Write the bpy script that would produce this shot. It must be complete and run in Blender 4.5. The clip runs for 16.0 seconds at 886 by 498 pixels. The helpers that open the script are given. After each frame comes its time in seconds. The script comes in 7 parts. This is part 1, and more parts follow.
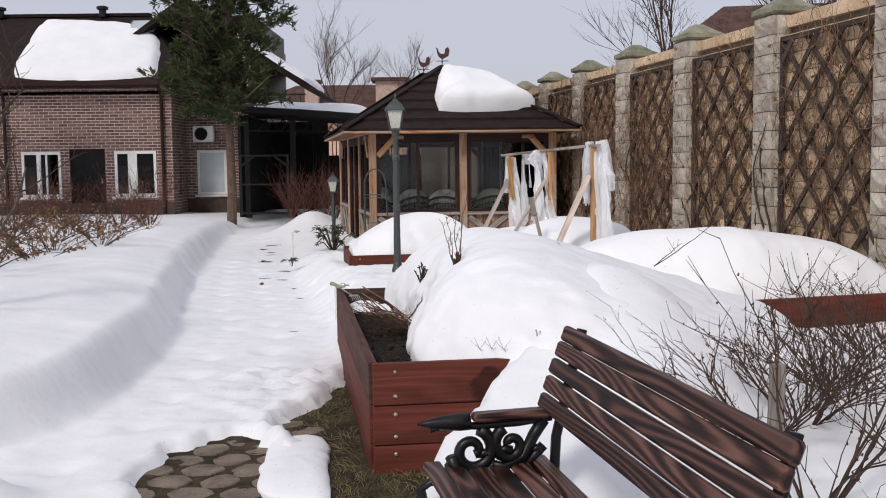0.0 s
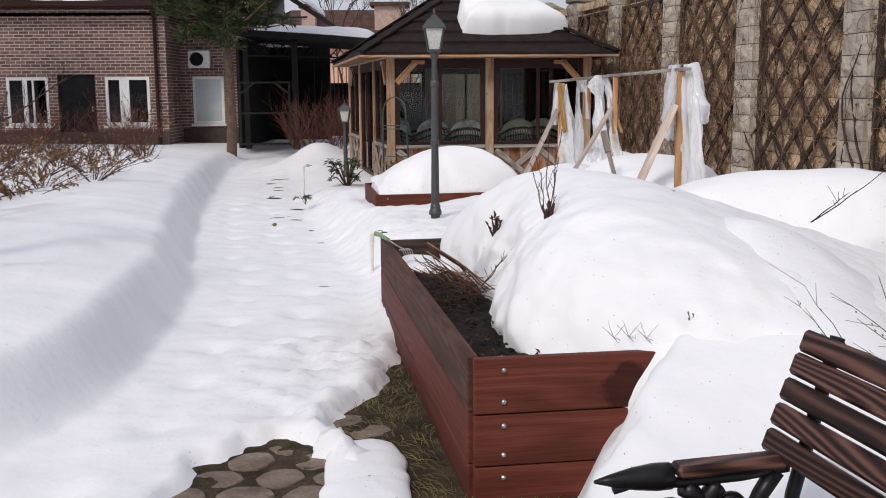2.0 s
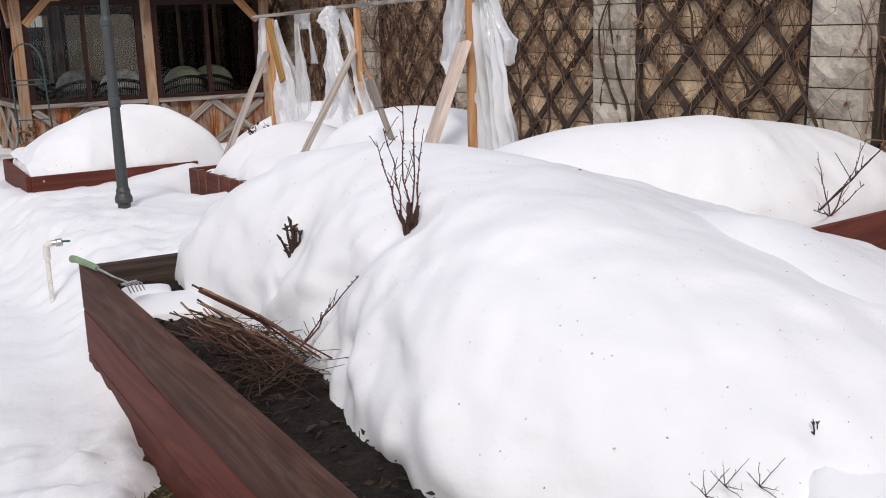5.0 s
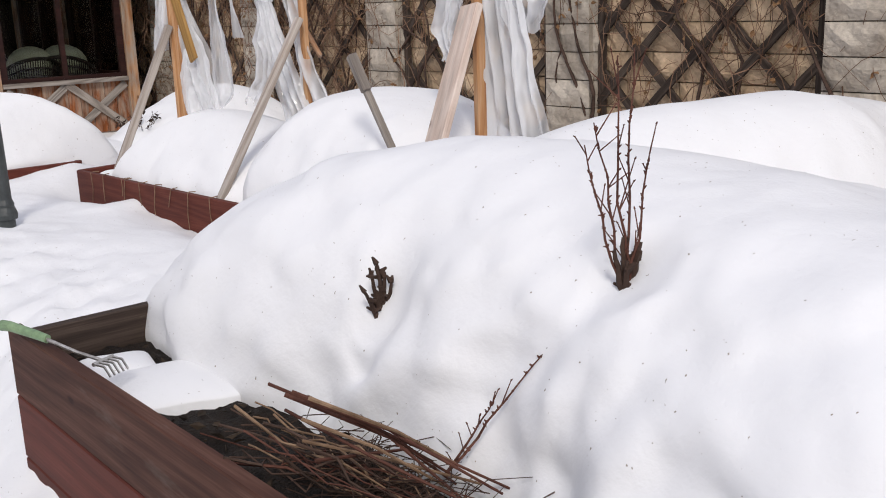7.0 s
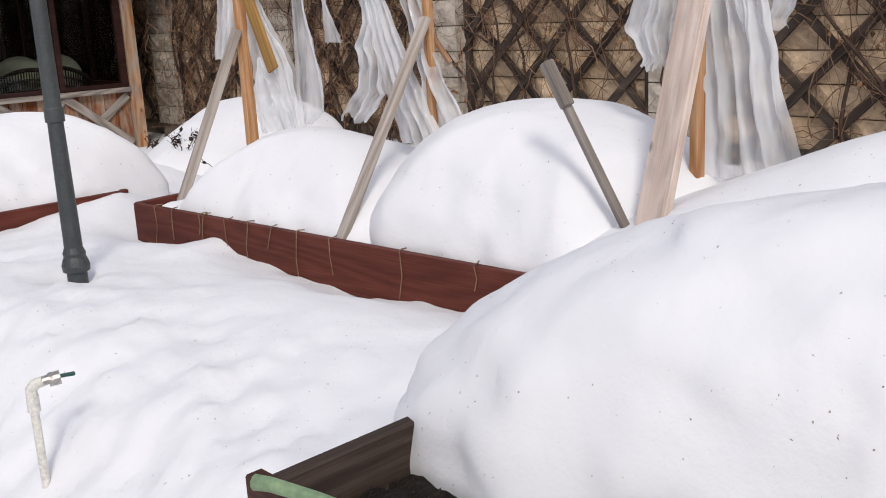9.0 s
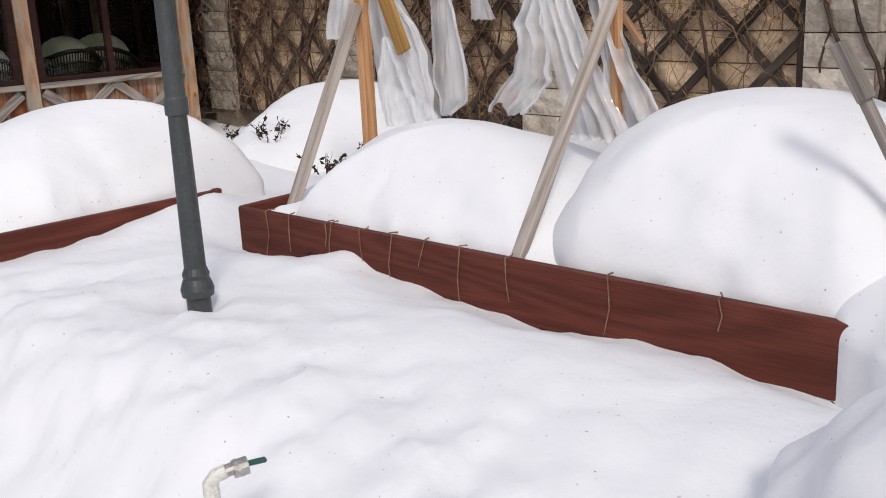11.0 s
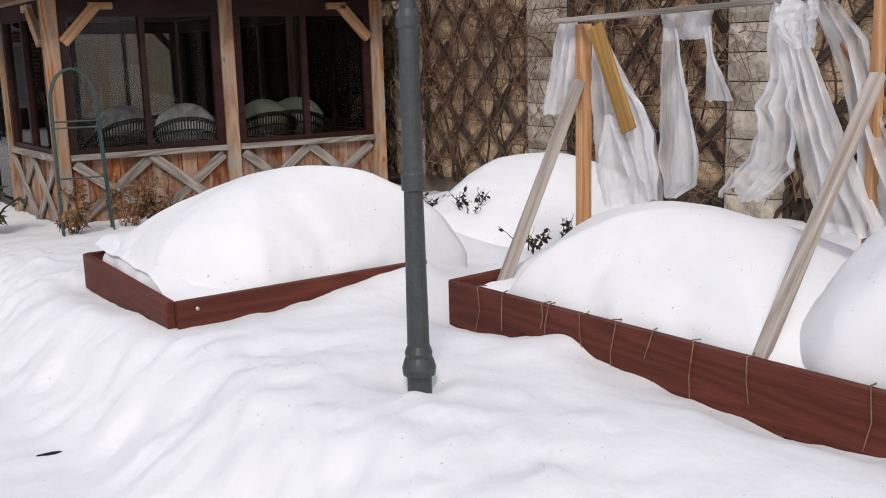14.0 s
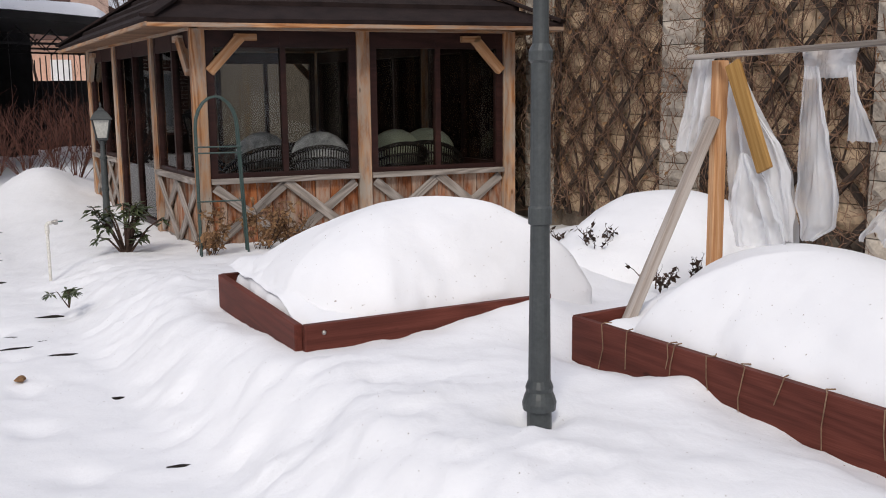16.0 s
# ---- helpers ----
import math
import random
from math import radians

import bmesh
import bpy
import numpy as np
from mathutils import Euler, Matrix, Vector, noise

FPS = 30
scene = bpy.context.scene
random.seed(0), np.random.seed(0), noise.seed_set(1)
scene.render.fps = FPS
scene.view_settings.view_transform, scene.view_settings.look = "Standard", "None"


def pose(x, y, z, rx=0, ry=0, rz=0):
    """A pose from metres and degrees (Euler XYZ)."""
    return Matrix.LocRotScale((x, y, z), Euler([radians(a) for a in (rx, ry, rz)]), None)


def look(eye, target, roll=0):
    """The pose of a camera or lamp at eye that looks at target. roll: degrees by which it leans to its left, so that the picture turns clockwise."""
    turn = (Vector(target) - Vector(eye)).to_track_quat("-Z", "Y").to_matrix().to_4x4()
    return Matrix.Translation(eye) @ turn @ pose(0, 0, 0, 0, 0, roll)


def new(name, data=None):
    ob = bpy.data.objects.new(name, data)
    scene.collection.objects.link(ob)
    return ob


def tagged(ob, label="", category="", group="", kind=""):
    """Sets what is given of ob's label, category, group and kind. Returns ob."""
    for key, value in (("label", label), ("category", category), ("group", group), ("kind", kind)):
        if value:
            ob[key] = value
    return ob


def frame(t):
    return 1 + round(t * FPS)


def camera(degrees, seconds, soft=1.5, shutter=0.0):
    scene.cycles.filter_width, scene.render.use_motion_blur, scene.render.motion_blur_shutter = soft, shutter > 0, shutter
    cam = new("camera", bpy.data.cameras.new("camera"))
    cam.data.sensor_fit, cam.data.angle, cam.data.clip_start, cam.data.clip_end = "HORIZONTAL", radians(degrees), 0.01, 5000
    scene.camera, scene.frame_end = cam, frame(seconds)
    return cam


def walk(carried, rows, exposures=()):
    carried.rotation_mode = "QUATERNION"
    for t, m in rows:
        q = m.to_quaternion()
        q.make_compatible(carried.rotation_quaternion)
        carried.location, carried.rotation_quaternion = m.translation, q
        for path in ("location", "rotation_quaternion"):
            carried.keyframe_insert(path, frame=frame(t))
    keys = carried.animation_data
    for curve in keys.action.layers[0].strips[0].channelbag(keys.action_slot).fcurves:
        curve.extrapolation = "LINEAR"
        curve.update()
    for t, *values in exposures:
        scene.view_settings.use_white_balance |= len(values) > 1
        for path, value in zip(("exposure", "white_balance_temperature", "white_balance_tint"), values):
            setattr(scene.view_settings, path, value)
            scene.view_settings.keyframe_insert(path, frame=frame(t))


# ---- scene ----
from mathutils.bvhtree import BVHTree

cam = camera(47.8, 16.0, soft=1.0)
METRES, EYE, TILT, LEAN, TURN = 8.0, 1.5, 0.0, 0.0, 0.0
ROWS = [
    (0.0, 0.0, 0.0, 0.0, -0.05, -4.94, 0.62),
    (0.5, -0.01, 0.0298, -0.0021, 3.9, -6.51, 0.73),
    (1.0, -0.0357, 0.0719, 0.0023, 3.96, -7.74, 0.42),
    (1.5, -0.0464, 0.1211, -0.0015, 1.7, -8.48, 0.25),
    (2.0, -0.0613, 0.1644, -0.0025, -0.48, -8.93, 0.31),
    (2.5, -0.0814, 0.2131, -0.0016, -2.54, -9.47, 0.58),
    (3.0, -0.088, 0.267, -0.0056, -4.98, -9.85, 1.19),
    (3.5, -0.1019, 0.3126, -0.0072, -8.52, -10.2, 1.73),
    (4.0, -0.1112, 0.3527, -0.0018, -12.41, -10.7, 1.92),
    (4.5, -0.1091, 0.3995, -0.004, -17.2, -11.5, 1.86),
    (5.0, -0.1147, 0.4386, -0.006, -21.59, -12.48, 1.6),
    (7.5, -0.1528, 0.6543, -0.014, -32.7, -13.96, 2.35),
    (8.0, -0.1558, 0.6893, -0.0136, -33.85, -13.96, 2.69),
    (8.5, -0.1768, 0.7358, -0.0113, -34.71, -13.92, 2.93),
    (11.0, -0.2069, 0.9107, -0.0141, -34.29, -14.99, 2.74),
    (11.5, -0.2106, 0.9345, -0.0122, -32.74, -14.81, 2.36),
    (12.0, -0.2192, 0.9468, -0.0093, -30.83, -14.23, 1.98),
    (12.5, -0.2232, 0.9486, -0.0089, -29.01, -13.33, 1.83),
    (13.0, -0.2255, 0.9473, -0.0089, -27.35, -12.38, 1.72),
    (13.5, -0.2266, 0.9458, -0.0084, -26.15, -11.68, 1.61),
    (14.0, -0.2268, 0.9447, -0.0081, -25.1, -10.98, 1.54),
    (14.5, -0.2263, 0.9437, -0.008, -24.3, -10.34, 1.5),
    (15.0, -0.2252, 0.9432, -0.0077, -23.31, -9.78, 1.33),
    (15.5, -0.2249, 0.9433, -0.0073, -21.23, -9.33, 1.01),
    (16.0, -0.2269, 0.944, -0.0076, -17.65, -9.02, 0.63),
]
walk(cam, [(t, pose(0, 0, EYE, TILT, LEAN, TURN) @ pose(METRES * x, METRES * y, METRES * z, 90 + pitch, roll, yaw)) for t, x, y, z, yaw, pitch, roll in ROWS])

# ---- world and light ----
world = bpy.data.worlds.new("overcast_sky")
scene.world = world
world.use_nodes = True
wn = world.node_tree
wn.nodes.clear()
sky = wn.nodes.new("ShaderNodeTexSky")
sky.sky_type, sky.sun_disc = "NISHITA", False
sky.sun_elevation, sky.sun_rotation = radians(41.7), radians(208.8)
sky.dust_density, sky.air_density = 4.0, 1.0
SKY_GAIN = wn.nodes.new("ShaderNodeMix")
SKY_GAIN.data_type, SKY_GAIN.blend_type = "RGBA", "MIX"
SKY_GAIN.inputs[0].default_value = 0.72
SKY_GAIN.inputs[7].default_value = (6.8, 6.85, 7.9, 1)
wn.links.new(sky.outputs[0], SKY_GAIN.inputs[6])
bg = wn.nodes.new("ShaderNodeBackground")
bg.inputs[1].default_value = 0.10
wn.links.new(SKY_GAIN.outputs[2], bg.inputs[0])
out = wn.nodes.new("ShaderNodeOutputWorld")
wn.links.new(bg.outputs[0], out.inputs[0])
sun_data = bpy.data.lights.new("sun", "SUN")
sun_data.energy, sun_data.angle, sun_data.color = 1.52, radians(12), (1.0, 0.95, 0.88)
sun = new("sun", sun_data)
sun.matrix_basis = look((-6.5, -11.8, 12), (0, 0, 0))


# ---- materials ----
def nodes_of(name):
    m = bpy.data.materials.new(name)
    m.use_nodes = True
    nt = m.node_tree
    return m, nt, nt.nodes["Principled BSDF"], nt.nodes["Material Output"]


def ramp_of(nt, stops):
    r = nt.nodes.new("ShaderNodeValToRGB")
    e = r.color_ramp.elements
    while len(e) < len(stops):
        e.new(0.5)
    for i, (p, c) in enumerate(stops):
        e[i].position, e[i].color = p, (*c, 1)
    return r


def coords(nt, scale=(1, 1, 1), shift=True):
    """Object coordinates, moved by chance for each object, scaled."""
    tc = nt.nodes.new("ShaderNodeTexCoord")
    mp = nt.nodes.new("ShaderNodeMapping")
    mp.inputs["Scale"].default_value = scale
    nt.links.new(tc.outputs["Object"], mp.inputs["Vector"])
    if shift:
        oi = nt.nodes.new("ShaderNodeObjectInfo")
        mul = nt.nodes.new("ShaderNodeMath")
        mul.operation = "MULTIPLY"
        mul.inputs[1].default_value = 37.0
        nt.links.new(oi.outputs["Random"], mul.inputs[0])
        nt.links.new(mul.outputs[0], mp.inputs["Location"])
    return mp


def noise_of(nt, vec, scale, detail=4, rough=0.6, distort=0.0):
    n = nt.nodes.new("ShaderNodeTexNoise")
    n.inputs["Scale"].default_value, n.inputs["Detail"].default_value = scale, detail
    n.inputs["Roughness"].default_value, n.inputs["Distortion"].default_value = rough, distort
    nt.links.new(vec.outputs[0], n.inputs["Vector"])
    return n


def mix_of(nt, kind, fac, a, b):
    m = nt.nodes.new("ShaderNodeMix")
    m.data_type, m.blend_type = "RGBA", kind
    for sock, v in ((m.inputs[0], fac), (m.inputs[6], a), (m.inputs[7], b)):
        if isinstance(v, (int, float)):
            sock.default_value = v
        elif isinstance(v, tuple):
            sock.default_value = (*v, 1)
        else:
            nt.links.new(v, sock)
    return m


def bump_of(nt, bsdf, height, strength, dist):
    b = nt.nodes.new("ShaderNodeBump")
    b.inputs["Strength"].default_value, b.inputs["Distance"].default_value = strength, dist
    nt.links.new(height, b.inputs["Height"])
    nt.links.new(b.outputs[0], bsdf.inputs["Normal"])
    return b


def plain(name, dark, light, rough=0.75, scale=6.0, fine=60.0, bump=0.4, dist=0.004, metal=0.0, vary=0.0, stretch=(1, 1, 1)):
    """A surface mottled at two scales, with fine relief."""
    m, nt, bsdf, _ = nodes_of(name)
    vec = coords(nt, stretch)
    a, b = noise_of(nt, vec, scale, 5), noise_of(nt, vec, fine, 3)
    r = ramp_of(nt, [(0.3, dark), (0.7, light)])
    nt.links.new(a.outputs["Fac"], r.inputs[0])
    g = ramp_of(nt, [(0.25, (0.72, 0.72, 0.72)), (0.75, (1.15, 1.15, 1.15))])
    nt.links.new(b.outputs["Fac"], g.inputs[0])
    col = mix_of(nt, "MULTIPLY", 1.0, r.outputs[0], g.outputs[0]).outputs[2]
    if vary:
        oi = nt.nodes.new("ShaderNodeObjectInfo")
        v = ramp_of(nt, [(0.0, (1 - vary,) * 3), (1.0, (1 + vary,) * 3)])
        nt.links.new(oi.outputs["Random"], v.inputs[0])
        col = mix_of(nt, "MULTIPLY", 1.0, col, v.outputs[0]).outputs[2]
    nt.links.new(col, bsdf.inputs["Base Color"])
    bsdf.inputs["Roughness"].default_value, bsdf.inputs["Metallic"].default_value = rough, metal
    if rough > 0.6:
        bsdf.inputs["Specular IOR Level"].default_value = 0.2
    if bump:
        bump_of(nt, bsdf, b.outputs["Fac"], bump, dist)
    return m


def timber(name, dark, mid, light, rough=0.6, rings=9.0, worn=None, worn_at=0.62, vary=0.12, figure=0.22, blot=None):
    """Boards whose grain runs along the local x axis, with worn patches; blot is a wet stain (x, z, radius) on the board."""
    m, nt, bsdf, _ = nodes_of(name)
    bsdf.inputs["Specular IOR Level"].default_value = 0.22
    vec = coords(nt, (0.30, 3.0, 3.0))
    big = noise_of(nt, vec, 1.6, 3, 0.5)
    # growth rings: contour lines of a slow noise
    slow = noise_of(nt, coords(nt, (0.55, 5.0, 5.0)), 1.0, 1.5, 0.4)
    w = nt.nodes.new("ShaderNodeMath")
    w.operation = "MULTIPLY"
    w.inputs[1].default_value = rings * 9.0
    nt.links.new(slow.outputs["Fac"], w.inputs[0])
    sine = nt.nodes.new("ShaderNodeMath")
    sine.operation = "SINE"
    nt.links.new(w.outputs[0], sine.inputs[0])
    lift = nt.nodes.new("ShaderNodeMath")
    lift.operation = "MULTIPLY_ADD"
    lift.inputs[1].default_value, lift.inputs[2].default_value = 0.5, 0.5
    nt.links.new(sine.outputs[0], lift.inputs[0])
    fibre = noise_of(nt, coords(nt, (5.0, 170.0, 170.0)), 1.0, 4, 0.65)
    r = ramp_of(nt, [(0.2, dark), (0.5, mid), (0.8, light)])
    mixed = mix_of(nt, "MIX", 1 - figure, lift.outputs[0], fibre.outputs["Fac"])
    nt.links.new(mixed.outputs[2], r.inputs[0])
    col = r.outputs[0]
    if worn:
        k = ramp_of(nt, [(worn_at - 0.12, (0, 0, 0)), (worn_at + 0.1, (1, 1, 1))])
        wear = noise_of(nt, coords(nt, (0.8, 3.5, 3.5)), 2.3, 6, 0.7)
        nt.links.new(wear.outputs["Fac"], k.inputs[0])
        col = mix_of(nt, "MIX", k.outputs[0], col, worn).outputs[2]
    tone = ramp_of(nt, [(0.3, (0.7, 0.7, 0.7)), (0.7, (1.15, 1.15, 1.15))])
    nt.links.new(big.outputs["Fac"], tone.inputs[0])
    col = mix_of(nt, "MULTIPLY", 1.0, col, tone.outputs[0]).outputs[2]
    # a few knots
    kn = nt.nodes.new("ShaderNodeTexVoronoi")
    kn.inputs["Scale"].default_value = 2.2
    nt.links.new(coords(nt, (1.0, 1.6, 2.2)).outputs[0], kn.inputs["Vector"])
    kr = ramp_of(nt, [(0.035, (0.35, 0.3, 0.28)), (0.07, (1, 1, 1))])
    nt.links.new(kn.outputs["Distance"], kr.inputs[0])
    col = mix_of(nt, "MULTIPLY", 0.8, col, kr.outputs[0]).outputs[2]
    if blot:
        sub = nt.nodes.new("ShaderNodeVectorMath")
        sub.operation = "SUBTRACT"
        nt.links.new(coords(nt, (1, 0, 0.75), False).outputs[0], sub.inputs[0])
        sub.inputs[1].default_value = (blot[0], 0, blot[1] * 0.75)
        ln = nt.nodes.new("ShaderNodeVectorMath")
        ln.operation = "LENGTH"
        nt.links.new(sub.outputs[0], ln.inputs[0])
        ad = nt.nodes.new("ShaderNodeMath")
        ad.operation = "MULTIPLY_ADD"
        ad.inputs[1].default_value = 0.16
        nt.links.new(noise_of(nt, coords(nt, (1, 1, 1), False), 11.0, 4).outputs["Fac"], ad.inputs[0])
        nt.links.new(ln.outputs["Value"], ad.inputs[2])
        br = ramp_of(nt, [(blot[2] + 0.06, (0.38, 0.34, 0.33)), (blot[2] + 0.085, (1, 1, 1))])
        nt.links.new(ad.outputs[0], br.inputs[0])
        col = mix_of(nt, "MULTIPLY", 1.0, col, br.outputs[0]).outputs[2]
    oi = nt.nodes.new("ShaderNodeObjectInfo")
    v = ramp_of(nt, [(0.0, (1 - vary,) * 3), (1.0, (1 + vary,) * 3)])
    nt.links.new(oi.outputs["Random"], v.inputs[0])
    col = mix_of(nt, "MULTIPLY", 1.0, col, v.outputs[0]).outputs[2]
    nt.links.new(col, bsdf.inputs["Base Color"])
    bsdf.inputs["Roughness"].default_value = rough
    bump_of(nt, bsdf, fibre.outputs["Fac"], 0.3, 0.0015)
    return m


def snow_material(name, tint, grit=0.0):
    m, nt, bsdf, _ = nodes_of(name)
    vec = coords(nt, (1, 1, 1), False)
    a, b, c = noise_of(nt, vec, 1.1, 4), noise_of(nt, vec, 9.0, 5, 0.55), noise_of(nt, vec, 120.0, 3)
    r = ramp_of(nt, [(0.3, tuple(v * 0.95 for v in tint)), (0.65, tint)])
    nt.links.new(a.outputs["Fac"], r.inputs[0])
    # scattered specks of bark and soil
    sp = noise_of(nt, vec, 75.0, 2, 0.5)
    k = ramp_of(nt, [(0.735 - grit, (0, 0, 0)), (0.76 - grit, (1, 1, 1))])
    nt.links.new(sp.outputs["Fac"], k.inputs[0])
    col = mix_of(nt, "MIX", k.outputs[0], r.outputs[0], (0.30, 0.25, 0.21))
    nt.links.new(col.outputs[2], bsdf.inputs["Base Color"])
    bsdf.inputs["Roughness"].default_value = 0.62
    bsdf.inputs["Specular IOR Level"].default_value = 0.25
    add = nt.nodes.new("ShaderNodeMath")
    add.operation = "MULTIPLY_ADD"
    add.inputs[1].default_value = 0.07
    nt.links.new(c.outputs["Fac"], add.inputs[0])
    nt.links.new(b.outputs["Fac"], add.inputs[2])
    bump_of(nt, bsdf, add.outputs[0], 0.36, 0.02)
    return m


def brick_material():
    m, nt, bsdf, _ = nodes_of("brick_facing")
    tc = nt.nodes.new("ShaderNodeTexCoord")
    # along the wall and up it: x + y serves for both directions of wall
    sep = nt.nodes.new("ShaderNodeSeparateXYZ")
    nt.links.new(tc.outputs["Object"], sep.inputs[0])
    add = nt.nodes.new("ShaderNodeMath")
    nt.links.new(sep.outputs[0], add.inputs[0])
    nt.links.new(sep.outputs[1], add.inputs[1])
    com = nt.nodes.new("ShaderNodeCombineXYZ")
    nt.links.new(add.outputs[0], com.inputs[0])
    nt.links.new(sep.outputs[2], com.inputs[1])
    br = nt.nodes.new("ShaderNodeTexBrick")
    br.inputs["Scale"].default_value = 1.0
    br.inputs["Brick Width"].default_value, br.inputs["Row Height"].default_value = 0.27, 0.088
    br.inputs["Mortar Size"].default_value, br.inputs["Mortar Smooth"].default_value = 0.009, 0.1
    br.inputs["Color1"].default_value, br.inputs["Color2"].default_value = (0.10, 0.05, 0.04, 1), (0.215, 0.122, 0.10, 1)
    br.inputs["Mortar"].default_value = (0.50, 0.44, 0.41, 1)
    nt.links.new(com.outputs[0], br.inputs["Vector"])
    n = noise_of(nt, tc, 0.7, 4)
    g = ramp_of(nt, [(0.3, (0.75, 0.75, 0.75)), (0.7, (1.15, 1.12, 1.1))])
    nt.links.new(n.outputs["Fac"], g.inputs[0])
    nt.links.new(mix_of(nt, "MULTIPLY", 1.0, br.outputs["Color"], g.outputs[0]).outputs[2], bsdf.inputs["Base Color"])
    bsdf.inputs["Roughness"].default_value = 0.85
    bump_of(nt, bsdf, br.outputs["Fac"], -0.6, 0.01)
    return m


def glass_material(name, tint, ior=1.36, haze=0.0):
    m, nt, bsdf, o = nodes_of(name)
    nt.nodes.remove(bsdf)
    tr, gl, fr = nt.nodes.new("ShaderNodeBsdfTransparent"), nt.nodes.new("ShaderNodeBsdfGlossy"), nt.nodes.new("ShaderNodeFresnel")
    tr.inputs[0].default_value = (*tint, 1)
    gl.inputs["Roughness"].default_value = 0.02 + haze
    fr.inputs[0].default_value = ior
    mx = nt.nodes.new("ShaderNodeMixShader")
    nt.links.new(fr.outputs[0], mx.inputs[0])
    nt.links.new(tr.outputs[0], mx.inputs[1])
    nt.links.new(gl.outputs[0], mx.inputs[2])
    nt.links.new(mx.outputs[0], o.inputs[0])
    return m


def film_material():
    """Milky garden film: partly clear, partly scattering, glossy."""
    m, nt, bsdf, o = nodes_of("polythene_film")
    streak = noise_of(nt, coords(nt, (4, 4, 1.0)), 1.5, 3, 0.5)
    crease = noise_of(nt, coords(nt, (1, 1, 0.45)), 11.0, 3, 0.5, 0.6)
    bsdf.inputs["Base Color"].default_value = (0.93, 0.94, 0.95, 1)
    bsdf.inputs["Roughness"].default_value = 0.09
    bump_of(nt, bsdf, crease.outputs["Fac"], 0.8, 0.03)
    tl = nt.nodes.new("ShaderNodeBsdfTranslucent")
    tl.inputs[0].default_value = (0.86, 0.87, 0.89, 1)
    both = nt.nodes.new("ShaderNodeMixShader")
    both.inputs[0].default_value = 0.35
    nt.links.new(bsdf.outputs[0], both.inputs[1])
    nt.links.new(tl.outputs[0], both.inputs[2])
    tr = nt.nodes.new("ShaderNodeBsdfTransparent")
    k = nt.nodes.new("ShaderNodeMapRange")
    k.inputs[1].default_value, k.inputs[2].default_value, k.inputs[3].default_value, k.inputs[4].default_value = 0.36, 0.64, 0.30, 0.80
    nt.links.new(streak.outputs["Fac"], k.inputs[0])
    mx = nt.nodes.new("ShaderNodeMixShader")
    nt.links.new(k.outputs[0], mx.inputs[0])
    nt.links.new(tr.outputs[0], mx.inputs[1])
    nt.links.new(both.outputs[0], mx.inputs[2])
    nt.links.new(mx.outputs[0], o.inputs[0])
    return m


SNOW = snow_material("snow", (0.86, 0.865, 0.88))
STAIN = timber("red_brown_stained_boards", (0.066, 0.016, 0.010), (0.113, 0.028, 0.018), (0.158, 0.045, 0.030), 0.66, 7.0, (0.15, 0.06, 0.045), 0.80)
STAIN_WET = timber("red_brown_stained_boards_with_wet_patch", (0.066, 0.016, 0.010), (0.113, 0.028, 0.018), (0.158, 0.045, 0.030), 0.66, 7.0, (0.15, 0.06, 0.045), 0.80, blot=(-0.19, -0.02, 0.085))
STAIN_OLD = timber("weathered_stained_boards", (0.035, 0.016, 0.011), (0.075, 0.032, 0.022), (0.13, 0.065, 0.046), 0.75, 7.0, (0.15, 0.11, 0.09), 0.68)
ROTTEN = timber("grey_rotten_boards", (0.025, 0.018, 0.014), (0.06, 0.042, 0.034), (0.11, 0.08, 0.064), 0.8, 7.0, (0.3, 0.26, 0.22), 0.72)
BENCH_WOOD = timber("dark_oiled_slats", (0.012, 0.006, 0.005), (0.055, 0.022, 0.017), (0.14, 0.07, 0.052), 0.42, 14.0, (0.10, 0.05, 0.037), 0.76, 0.3, 0.55)
GREY_WOOD = timber("silver_grey_wood", (0.13, 0.11, 0.095), (0.28, 0.245, 0.215), (0.42, 0.38, 0.34), 0.8, 8.0, (0.30, 0.20, 0.125), 0.72, 0.15, 0.3)
POST_WOOD = timber("faded_pine_posts", (0.20, 0.075, 0.028), (0.42, 0.195, 0.08), (0.56, 0.34, 0.19), 0.75, 7.0, (0.38, 0.32, 0.26), 0.52, 0.15, 0.35)
ORANGE_WOOD = timber("peeling_orange_planks", (0.085, 0.026, 0.010), (0.28, 0.085, 0.026), (0.38, 0.15, 0.06), 0.75, 8.0, (0.40, 0.32, 0.25), 0.54, 0.25, 0.3)
EAVE_WOOD = timber("brown_eave_boards", (0.08, 0.038, 0.02), (0.18, 0.095, 0.05), (0.27, 0.16, 0.095), 0.75, 7.0)
NEW_WOOD = timber("raw_pine_board", (0.28, 0.12, 0.05), (0.48, 0.25, 0.115), (0.62, 0.42, 0.26), 0.8, 6.0, (0.36, 0.26, 0.18), 0.66)
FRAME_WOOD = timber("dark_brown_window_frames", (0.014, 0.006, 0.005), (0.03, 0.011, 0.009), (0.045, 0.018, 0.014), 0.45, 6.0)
TRELLIS = timber("blackened_trellis_slats", (0.022, 0.016, 0.013), (0.055, 0.04, 0.032), (0.11, 0.085, 0.068), 0.85, 9.0, (0.16, 0.13, 0.105), 0.72)
STONE = plain("rough_yellow_block", (0.46, 0.32, 0.20), (0.72, 0.55, 0.375), 0.9, 3.0, 26.0, 0.8, 0.02, vary=0.16)
